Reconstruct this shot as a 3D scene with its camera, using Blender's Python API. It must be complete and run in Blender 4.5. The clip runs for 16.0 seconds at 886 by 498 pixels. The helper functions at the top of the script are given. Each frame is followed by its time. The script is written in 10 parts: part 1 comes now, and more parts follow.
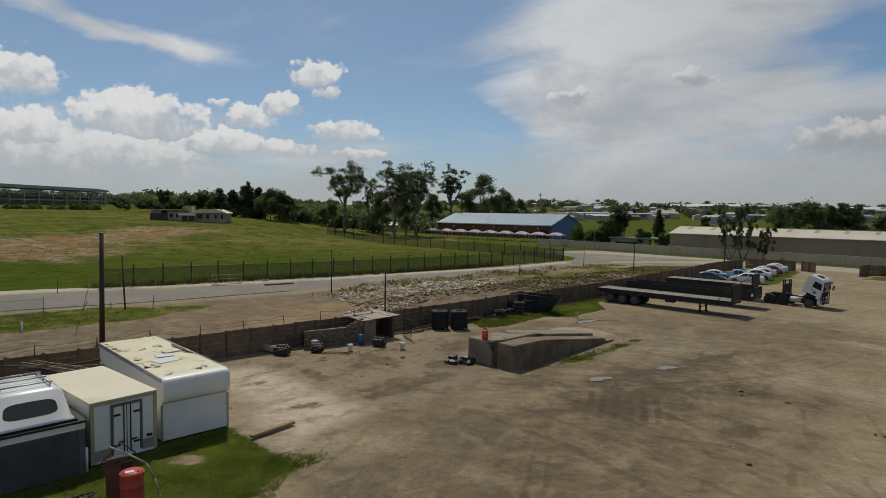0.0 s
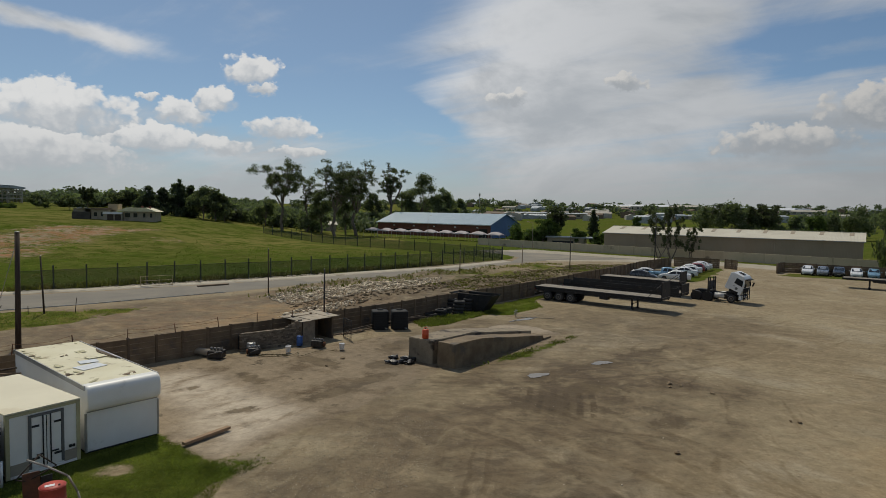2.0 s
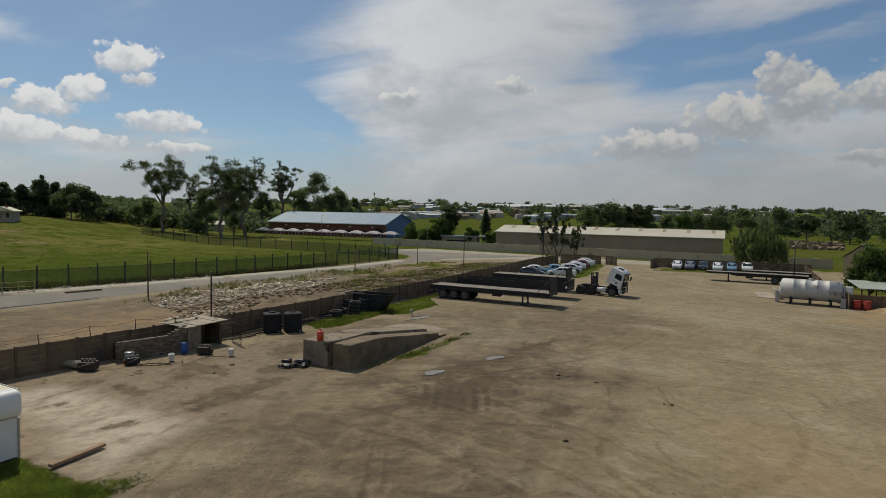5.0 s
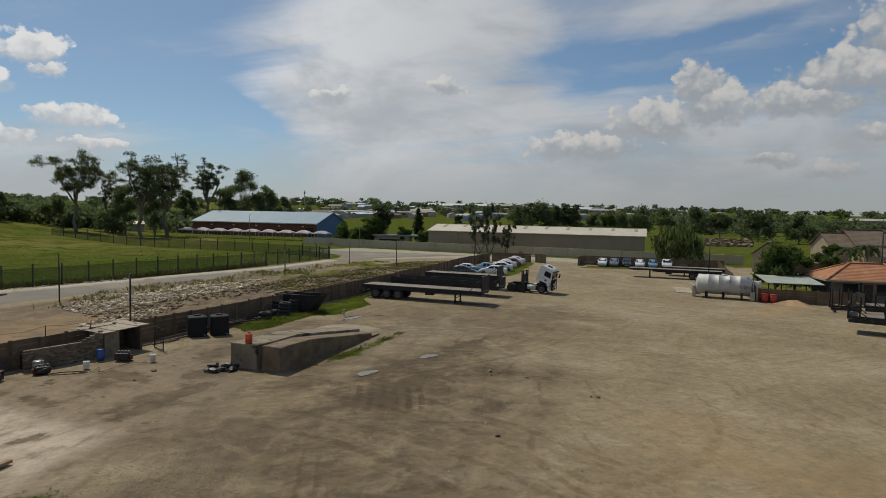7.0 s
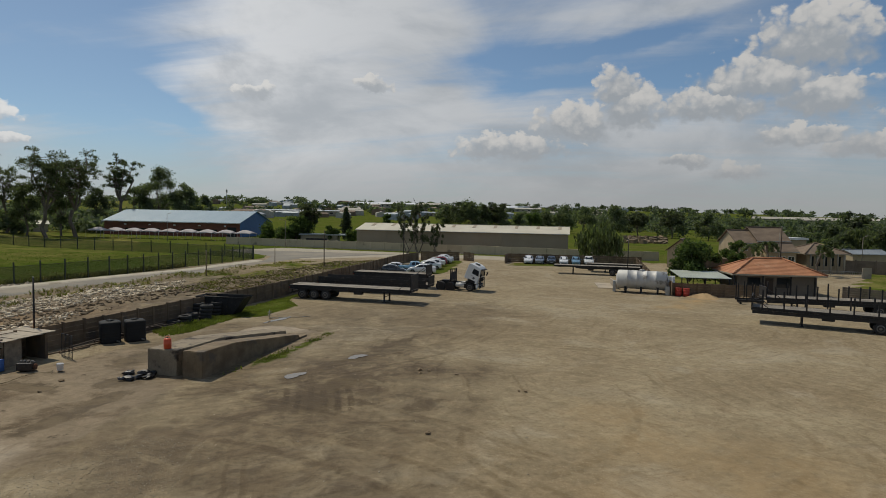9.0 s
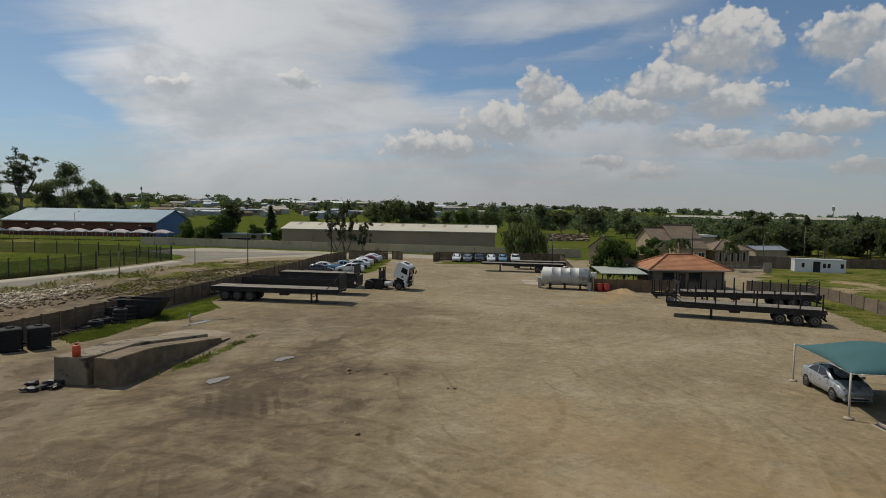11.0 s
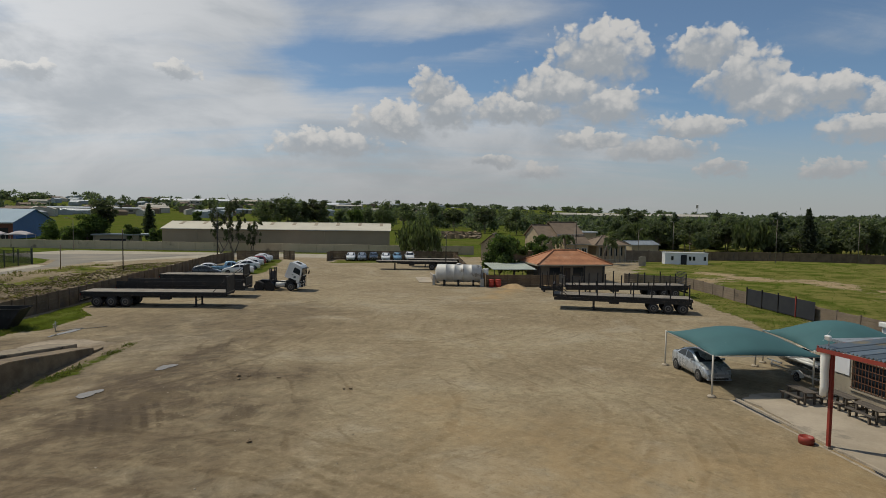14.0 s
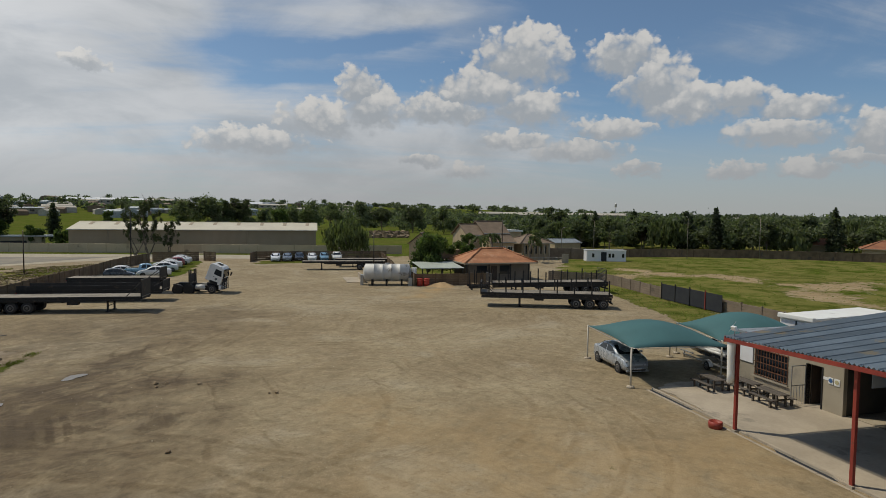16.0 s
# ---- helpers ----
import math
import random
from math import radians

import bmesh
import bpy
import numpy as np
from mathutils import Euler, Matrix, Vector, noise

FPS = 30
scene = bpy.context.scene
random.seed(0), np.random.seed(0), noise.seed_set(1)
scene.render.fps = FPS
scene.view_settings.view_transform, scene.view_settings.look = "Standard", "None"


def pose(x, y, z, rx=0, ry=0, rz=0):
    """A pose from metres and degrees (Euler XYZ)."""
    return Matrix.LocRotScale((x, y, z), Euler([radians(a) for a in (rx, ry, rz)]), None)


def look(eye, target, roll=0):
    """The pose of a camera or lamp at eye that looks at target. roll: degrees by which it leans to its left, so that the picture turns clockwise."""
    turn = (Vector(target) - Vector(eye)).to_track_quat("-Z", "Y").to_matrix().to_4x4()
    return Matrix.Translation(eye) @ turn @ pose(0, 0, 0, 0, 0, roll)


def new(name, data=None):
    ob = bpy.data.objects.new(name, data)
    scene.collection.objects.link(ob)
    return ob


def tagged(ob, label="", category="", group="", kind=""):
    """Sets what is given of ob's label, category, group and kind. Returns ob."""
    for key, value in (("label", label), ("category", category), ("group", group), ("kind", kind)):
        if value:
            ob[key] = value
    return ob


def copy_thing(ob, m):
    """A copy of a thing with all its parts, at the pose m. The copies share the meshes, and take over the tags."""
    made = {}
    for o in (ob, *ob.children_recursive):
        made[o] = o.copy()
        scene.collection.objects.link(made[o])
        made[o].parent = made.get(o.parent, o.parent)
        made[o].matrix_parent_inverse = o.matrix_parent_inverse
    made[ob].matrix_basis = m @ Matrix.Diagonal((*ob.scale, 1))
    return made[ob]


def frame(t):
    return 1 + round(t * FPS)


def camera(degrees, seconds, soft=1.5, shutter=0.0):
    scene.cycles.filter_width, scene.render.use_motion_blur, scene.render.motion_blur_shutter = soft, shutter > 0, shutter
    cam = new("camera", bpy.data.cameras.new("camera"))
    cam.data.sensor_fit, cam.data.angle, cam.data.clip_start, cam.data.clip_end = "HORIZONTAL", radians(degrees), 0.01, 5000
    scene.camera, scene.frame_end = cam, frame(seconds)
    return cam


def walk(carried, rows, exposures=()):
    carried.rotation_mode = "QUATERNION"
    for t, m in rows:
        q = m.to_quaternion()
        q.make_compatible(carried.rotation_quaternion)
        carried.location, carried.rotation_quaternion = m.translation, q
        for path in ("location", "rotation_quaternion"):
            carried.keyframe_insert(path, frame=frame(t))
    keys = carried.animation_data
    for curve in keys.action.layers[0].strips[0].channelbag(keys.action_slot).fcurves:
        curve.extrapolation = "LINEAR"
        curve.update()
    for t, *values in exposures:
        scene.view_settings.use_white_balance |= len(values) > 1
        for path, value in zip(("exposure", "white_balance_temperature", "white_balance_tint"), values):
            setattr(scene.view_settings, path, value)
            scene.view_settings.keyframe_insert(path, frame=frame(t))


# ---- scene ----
# The camera hovers at one spot, 9 m up, and pans to the right.
cam = camera(73.18, 16.0, soft=0.2)


def aim(yaw, pitch, roll):
    return pose(0, 0, 9, 90 + pitch, 0, yaw) @ pose(0, 0, 0, 0, 0, roll)


PATH = [
    (0.0, aim(0.04, -3.49, 0.96)),
    (0.5, aim(-1.08, -3.45, 0.94)),
    (1.0, aim(-2.26, -3.44, 1.00)),
    (1.5, aim(-3.88, -3.44, 1.03)),
    (2.0, aim(-5.70, -3.44, 1.14)),
    (2.5, aim(-7.47, -3.38, 1.19)),
    (3.0, aim(-9.23, -3.32, 1.26)),
    (3.5, aim(-10.93, -3.32, 1.21)),
    (4.0, aim(-12.53, -3.32, 1.15)),
    (6.5, aim(-20.59, -3.26, 1.15)),
    (7.0, aim(-22.21, -3.26, 1.12)),
    (7.5, aim(-23.92, -3.28, 1.05)),
    (8.0, aim(-25.59, -3.32, 1.01)),
    (8.5, aim(-27.31, -3.27, 1.01)),
    (9.0, aim(-29.05, -3.25, 1.02)),
    (11.5, aim(-37.58, -3.27, 0.92)),
    (12.0, aim(-39.22, -3.28, 0.84)),
    (12.5, aim(-40.86, -3.30, 0.83)),
    (13.0, aim(-42.61, -3.29, 0.83)),
    (13.5, aim(-44.39, -3.27, 0.82)),
    (14.0, aim(-46.03, -3.28, 0.78)),
    (14.5, aim(-47.76, -3.29, 0.75)),
    (15.0, aim(-49.53, -3.28, 0.74)),
    (15.5, aim(-51.33, -3.25, 0.69)),
    (16.0, aim(-52.94, -3.27, 0.66)),
]
walk(cam, PATH, [(0.0, -0.15), (4.0, -0.13), (9.0, -0.07), (12.0, -0.03), (16.0, 0.03)])

# ---- world and sun ----
SUN_AZ, SUN_EL = 16.0, 58.0  # degrees left of +y, and above the horizon


def polar(az, dist, z=0.0):
    """A point dist metres off, az degrees to the left of +y."""
    return Vector((-math.sin(radians(az)) * dist, math.cos(radians(az)) * dist, z))


class Nodes:
    """Short hand for building a node tree."""

    def __init__(self, tree):
        self.tree = tree
        tree.nodes.clear()

    def add(self, kind, **values):
        n = self.tree.nodes.new(kind)
        for key, value in values.items():
            setattr(n, key, value)
        return n

    def link(self, a, b):
        self.tree.links.new(a, b)

    def put(self, socket, value):
        if isinstance(value, bpy.types.NodeSocket):
            self.link(value, socket)
        elif value is not None:
            socket.default_value = value

    def math(self, op, a, b=None, c=None, clamp=False):
        n = self.add("ShaderNodeMath", operation=op, use_clamp=clamp)
        for s, v in zip(n.inputs, (a, b, c)):
            self.put(s, v)
        return n.outputs[0]

    def vmath(self, op, a, b=None):
        n = self.add("ShaderNodeVectorMath", operation=op)
        for s, v in zip(n.inputs, (a, b)):
            self.put(s, v)
        return n.outputs["Value"] if op in ("LENGTH", "DOT_PRODUCT") else n.outputs[0]

    def step(self, v, lo, hi, smooth=True, out_lo=0.0, out_hi=1.0):
        n = self.add("ShaderNodeMapRange", interpolation_type="SMOOTHSTEP" if smooth else "LINEAR")
        self.put(n.inputs["Value"], v)
        for k, w in zip(("From Min", "From Max", "To Min", "To Max"), (lo, hi, out_lo, out_hi)):
            self.put(n.inputs[k], w)
        return n.outputs["Result"]

    def mix(self, f, a, b, blend="MIX"):
        n = self.add("ShaderNodeMix", data_type="RGBA", blend_type=blend)
        for s, v in ((n.inputs[0], f), (n.inputs[6], a), (n.inputs[7], b)):
            if isinstance(v, tuple) and len(v) == 3:
                v = (*v, 1)
            self.put(s, v)
        return n.outputs[2]

    def noise(self, vec, scale, detail=4.0, rough=0.5, dist=0.0, dims="3D", fac=True):
        n = self.add("ShaderNodeTexNoise", noise_dimensions=dims)
        if vec is not None:
            self.put(n.inputs["Vector"], vec)
        for k, v in (("Scale", scale), ("Detail", detail), ("Roughness", rough), ("Distortion", dist)):
            n.inputs[k].default_value = v
        return n.outputs["Fac"] if fac else n.outputs["Color"]

    def combine(self, x, y, z):
        n = self.add("ShaderNodeCombineXYZ")
        for s, v in zip(n.inputs, (x, y, z)):
            self.put(s, v)
        return n.outputs[0]

    def scaled(self, vec, s):
        return self.vmath("MULTIPLY", vec, s)


def build_world():
    world = bpy.data.worlds.new("sky")
    scene.world = world
    world.use_nodes = True
    n = Nodes(world.node_tree)
    way = n.add("ShaderNodeTexCoord").outputs["Generated"]
    way = n.vmath("NORMALIZE", way)
    s = n.add("ShaderNodeSeparateXYZ")
    n.link(way, s.inputs[0])
    x, y, z = s.outputs
    u = n.math("MULTIPLY", n.math("ARCTAN2", n.math("MULTIPLY", x, -1.0), y), 57.296)  # degrees left of +y
    v = n.math("MULTIPLY", n.math("ARCSINE", z), 57.296)
    uv = n.combine(u, v, 0.0)

    # clear air, paler towards the horizon
    sky = n.add("ShaderNodeTexSky", sky_type="NISHITA", sun_disc=False, sun_elevation=radians(SUN_EL),
                sun_rotation=radians(-SUN_AZ), altitude=1500, air_density=1.0, dust_density=1.3, ozone_density=1.2)
    blue = n.mix(1.0, sky.outputs[0], (SKY_GAIN * 0.86, SKY_GAIN * 1.05, SKY_GAIN * 1.12), "MULTIPLY")

    # thin high cloud, in a sheet that is denser in some quarters of the sky
    flat = n.combine(n.math("DIVIDE", x, n.math("ADD", z, 0.16)), n.math("DIVIDE", y, n.math("ADD", z, 0.16)), 0.0)
    turn = n.add("ShaderNodeVectorRotate", rotation_type="Z_AXIS")
    n.link(flat, turn.inputs["Vector"])
    turn.inputs["Angle"].default_value = radians(42)
    streaks = n.noise(n.scaled(turn.outputs[0], (0.45, 2.3, 1.0)), 1.0, 9.0, 0.60, 0.45)
    puffs = n.noise(turn.outputs[0], 1.4, 9.0, 0.60, 0.5)

    def quarter(cu, cv, a, b):
        d = n.vmath("LENGTH", n.scaled(n.vmath("SUBTRACT", uv, (cu, cv, 0)), (1 / a, 1 / b, 0)))
        return n.step(d, 1.22, 0.35)

    sheet = n.math("MAXIMUM", quarter(-20, 12, 19, 17), n.math("MULTIPLY", quarter(-40, 5, 34, 8), 0.80))
    sheet = n.math("MAXIMUM", sheet, n.math("MULTIPLY", quarter(-42, 18, 22, 9), 0.55))
    sheet = n.math("MAXIMUM", sheet, n.math("MULTIPLY", quarter(-84, 15, 16, 3), 0.34))
    sheet = n.math("MAXIMUM", sheet, n.math("MULTIPLY", quarter(24, 3, 30, 6), 0.62))
    # gaps in the sheet: a clear notch at its edge and long clear lanes high up
    wave = n.scaled(n.vmath("SUBTRACT", n.noise(n.scaled(uv, (0.10, 0.22, 1.0)), 1.0, 5.0, 0.6, fac=False), (0.5, 0.5, 0.5)), (4.0, 3.4, 0.0))

    def lane(cu, cv, du, dv, wide, long):
        o = n.vmath("ADD", n.vmath("SUBTRACT", uv, (cu, cv, 0.0)), wave)
        k = math.hypot(du, dv)
        across = n.math("ABSOLUTE", n.vmath("DOT_PRODUCT", o, (-dv / k, du / k, 0.0)))
        run = n.math("ABSOLUTE", n.vmath("DOT_PRODUCT", o, (du / k, dv / k, 0.0)))
        return n.math("MULTIPLY", n.step(across, wide, 0.0), n.step(run, long, long * 0.35))

    for spot, deep in (((-3.6, 9.0, 7.5, 3.0, 1.5, 6.0), 0.75), ((-42, 15.4, -22, 3.4, 1.3, 17.0), 0.55), ((-54, 13.6, -16, 2.6, 1.2, 12.0), 0.45), ((-38, 12.2, -14, 2.0, 0.9, 9.0), 0.30)):
        sheet = n.math("SUBTRACT", sheet, n.math("MULTIPLY", lane(*spot), deep))
    # a long feathered streak, slanting down
    sheet = n.math("MAXIMUM", sheet, n.math("MULTIPLY", lane(29.5, 14.6, 21.2, 3.25, 1.5, 14.0), 0.92))
    behind = n.step(y, 0.25, -0.35)  # broken, sunlit cloud added over the unseen rest of the sky, as fill
    sheet = n.math("MAXIMUM", sheet, n.math("MULTIPLY", behind, 0.22))
    tex = n.math("ADD", n.math("MULTIPLY", streaks, 0.60), n.math("MULTIPLY", puffs, 0.40))
    thin = n.step(n.math("ADD", tex, n.math("MULTIPLY", sheet, 0.38)), 0.53, 0.88)
    thin = n.math("MULTIPLY", thin, 0.95)
    grey = n.noise(n.scaled(uv, (0.07, 0.16, 1.0)), 1.0, 6.0, 0.58, 0.4)
    grey = n.math("ADD", grey, n.math("MULTIPLY", n.step(v, 4.0, 17.0), 0.10))
    thin_col = n.mix(n.step(grey, 0.38, 0.68), n.mix(n.step(u, -12.0, -45.0), (0.43, 0.455, 0.48), (0.36, 0.385, 0.41)), n.mix(n.step(u, -4.0, -34.0), (0.70, 0.71, 0.72), (0.52, 0.535, 0.55)))
    # bright warm tone chosen for the fill this cloud casts on camera-facing sides
    thin_col = n.mix(behind, thin_col, (0.78, 0.745, 0.69))

    # heaps: rounded, cauliflower clouds, white above and grey below
    warp = n.noise(n.scaled(uv, (0.55, 0.75, 1.0)), 1.0, 9.0, 0.62, 0.0, fac=False)
    warp = n.scaled(n.vmath("SUBTRACT", warp, (0.5, 0.5, 0.5)), (3.0, 2.4, 0.0))
    base = n.vmath("ADD", uv, warp)
    field, height = None, None
    # over the field and the gum trees
    west = ((35.3, 9.7, 2.3, 1.7), (26.8, 7.4, 4.4, 1.9), (34.4, 5.6, 2.8, 1.6), (12.2, 11.9, 2.1, 1.3), (11.2, 10.6, 1.2, 0.6), (15.5, 9.3, 1.6, 1.2),
            (17.8, 8.0, 2.1, 1.1), (9.5, 7.1, 2.6, 1.1), (20.7, 9.3, 0.8, 0.4), (7.9, 5.2, 2.1, 0.5), (20.0, 5.6, 3.2, 1.1), (14.9, 5.4, 2.1, 1.0),
            (30.2, 4.0, 7.3, 1.8), (-11.8, 10.6, 1.7, 0.7), (-22.1, 11.8, 1.5, 0.7))
    # over the depot
    east_heaps = ((-45.1, 11.4, 1.5, 1.6), (-46.1, 9.3, 2.2, 1.8), (-41.5, 8.4, 2.8, 1.4), (-35.7, 6.2, 4.3, 1.0), (-53.6, 11.0, 0.8, 0.6),
                  (-60.2, 13.8, 3.3, 2.3), (-56.6, 11.4, 3.4, 1.7), (-52.6, 9.5, 4.0, 1.1), (-61.0, 9.7, 2.8, 1.4), (-69.4, 13.9, 2.4, 1.5),
                  (-72.1, 11.2, 2.3, 2.2), (-68.5, 7.7, 2.7, 1.0), (-65.5, 5.9, 3.5, 0.9), (-59.7, 6.8, 2.8, 0.8), (-50.7, 5.0, 1.6, 0.5))
    low_heaps = ((-54.8, 4.0, 1.8, 0.6), (-79.0, 9.8, 1.9, 1.2), (-74.6, 9.6, 2.8, 1.5), (-83.2, 8.9, 2.3, 0.9), (-82.0, 6.9, 3.0, 1.1),
                 (-88.6, 6.3, 1.4, 1.5), (-78.8, 3.9, 1.7, 0.6), (-84.4, 4.0, 1.9, 0.6), (-70.9, 4.2, 1.5, 0.6), (-87.5, 4.8, 2.2, 0.6))
    for cu, cv, a, b in west + tuple((p, q, r * 1.18, t * 1.22) for p, q, r, t in east_heaps + low_heaps):
        s = n.add("ShaderNodeSeparateXYZ")
        n.link(n.scaled(n.vmath("SUBTRACT", base, (cu, cv, 0)), (1 / a, 1 / b, 0)), s.inputs[0])
        up = s.outputs[1]
        d = n.math("SQRT", n.math("ADD", n.math("MULTIPLY", s.outputs[0], s.outputs[0]), n.math("POWER", n.math("MAXIMUM", up, n.math("MULTIPLY", up, -1.5)), 2.0)))
        if field is None:
            field, height = d, up
        else:
            height = n.add("ShaderNodeMix", data_type="FLOAT")
            n.put(height.inputs[0], n.step(n.math("SUBTRACT", field, d), -0.22, 0.22))
            n.put(height.inputs[2], last)
            n.put(height.inputs[3], up)
            height = height.outputs[0]
            field = n.math("SMOOTH_MIN", field, d, 0.3)
        last = height
    lumpy = None
    for scale, share in ((0.75, 0.6), (1.9, 0.36)):
        w = n.add("ShaderNodeTexVoronoi", feature="SMOOTH_F1")
        n.link(n.vmath("ADD", uv, n.scaled(warp, (0.35, 0.35, 0))), w.inputs["Vector"])
        w.inputs["Scale"].default_value = scale
        w.inputs["Smoothness"].default_value = 0.3
        k = n.math("MULTIPLY", n.math("SUBTRACT", 0.45, w.outputs["Distance"]), share)
        lumpy = k if lumpy is None else n.math("ADD", lumpy, k)
    here = n.math("ADD", n.math("SUBTRACT", 1.42, field), n.math("MULTIPLY", lumpy, 0.9))
    puff = n.noise(n.vmath("ADD", uv, n.scaled(warp, (0.5, 0.5, 0))), 0.55, 7.0, 0.6, 0.0)
    lit = n.math("ADD", n.math("ADD", height, n.math("MULTIPLY", lumpy, 1.5)), n.math("MULTIPLY", n.math("SUBTRACT", puff, 0.5), 2.6))
    east = n.step(u, 24.0, -50.0)
    lit = n.step(n.math("SUBTRACT", lit, n.math("MULTIPLY", east, 0.35)), -0.75, 0.85)
    solid = n.mix(n.step(lit, 0.1, 0.7), n.step(here, -0.10, 0.85), n.step(here, -0.03, 0.26))
    heap_col = n.mix(lit, n.mix(east, (0.50, 0.53, 0.56), (0.32, 0.345, 0.37)), n.mix(east, (0.78, 0.78, 0.77), (0.56, 0.55, 0.53)))

    # a pale, hazy band low down
    haze = n.math("MULTIPLY", n.step(v, n.step(u, -30.0, -70.0, True, 8.0, 11.0), -0.5), 0.86)
    blue = n.mix(n.step(u, 10.0, -60.0, True, 0.17, 0.06), blue, (0.50, 0.54, 0.57))
    col = n.mix(thin, blue, thin_col)
    col = n.mix(n.math("MULTIPLY", solid, 0.96), col, heap_col)
    col = n.mix(haze, col, n.mix(n.step(u, 20.0, -50.0), (0.415, 0.440, 0.460), (0.340, 0.346, 0.352)))
    bg = n.add("ShaderNodeBackground")
    n.link(col, bg.inputs["Color"])
    bg.inputs["Strength"].default_value = SKY_STRENGTH
    out = n.add("ShaderNodeOutputWorld")
    n.link(bg.outputs[0], out.inputs[0])

    sun = new("sun", bpy.data.lights.new("sun", "SUN"))
    sun.data.energy, sun.data.angle, sun.data.color = SUN_STRENGTH, radians(0.7), (1.0, 0.925, 0.765)
    to = polar(SUN_AZ, math.cos(radians(SUN_EL)), math.sin(radians(SUN_EL)))
    sun.matrix_world = look(to * 80, (0, 0, 0))


SKY_GAIN, SKY_STRENGTH, SUN_STRENGTH = 0.070, 1.0, 2.85
build_world()


# ---- materials ----
def material(name, a, b=None, scale=1.5, rough=0.8, metal=0.0, bump=0.15, grain=30.0, fine=0.25, spot=None, spot_scale=0.6,
             spot_at=(0.56, 0.66), wave=None, vary=0.0, coat=0.0, stretch=(1, 1, 1), shine=0.5, islands=0.0):
    """A weathered surface: two tones in patches, a fine grain, spots of a third tone, relief, and ribs (wave: axis, per metre, depth)."""
    m = bpy.data.materials.new(name)
    m.use_nodes = True
    n = Nodes(m.node_tree)
    at = n.add("ShaderNodeTexCoord").outputs["Object"]
    vec = n.scaled(at, stretch) if stretch != (1, 1, 1) else at
    if vary:
        info = n.add("ShaderNodeObjectInfo")
        vec = n.vmath("ADD", vec, n.combine(n.math("MULTIPLY", info.outputs["Random"], 37.0), 0.0, 0.0))
    b = b or tuple(c * 0.8 for c in a)
    big = n.step(n.noise(vec, scale, 5.0, 0.6), 0.32, 0.68)
    col = n.mix(big, a, b)
    if spot:
        col = n.mix(n.step(n.noise(n.vmath("ADD", vec, (7, 3, 5)), spot_scale, 6.0, 0.65), *spot_at), col, spot)
    g = n.noise(vec, grain, 3.0, 0.6)
    col = n.mix(1.0, col, n.mix(g, (1 - fine,) * 3, (1 + fine,) * 3), "MULTIPLY")
    if islands:
        k = n.step(n.add("ShaderNodeNewGeometry").outputs["Random Per Island"], 0, 1, False, 1 - islands, 1 + islands)
        col = n.mix(1.0, col, n.combine(k, k, k), "MULTIPLY")
    if vary:
        k = n.step(info.outputs["Random"], 0, 1, False, 1 - vary, 1 + vary)
        col = n.mix(1.0, col, n.combine(k, k, k), "MULTIPLY")
    p = n.add("ShaderNodeBsdfPrincipled")
    n.link(col, p.inputs["Base Color"])
    p.inputs["Metallic"].default_value = metal
    p.inputs["Specular IOR Level"].default_value = shine
    p.inputs["Coat Weight"].default_value = coat
    n.link(n.step(g, 0, 1, False, max(rough - 0.12, 0.03), min(rough + 0.12, 1.0)), p.inputs["Roughness"])
    height = n.math("MULTIPLY", g, 0.012)
    strength = bump
    if wave:
        w = n.add("ShaderNodeTexWave", wave_type="BANDS", bands_direction=wave[0], wave_profile="SIN")
        n.link(at, w.inputs["Vector"])
        w.inputs["Scale"].default_value = wave[1] / 20 * 6.283
        height = n.math("ADD", height, n.math("MULTIPLY", w.outputs["Fac"], wave[2]))
        strength = max(bump, 0.8)
    if strength:
        bm_ = n.add("ShaderNodeBump")
        bm_.inputs["Strength"].default_value = strength
        bm_.inputs["Distance"].default_value = 1.0
        n.link(height, bm_.inputs["Height"])
        n.link(bm_.outputs[0], p.inputs["Normal"])
    out = n.add("ShaderNodeOutputMaterial")
    n.link(p.outputs[0], out.inputs[0])
    return m


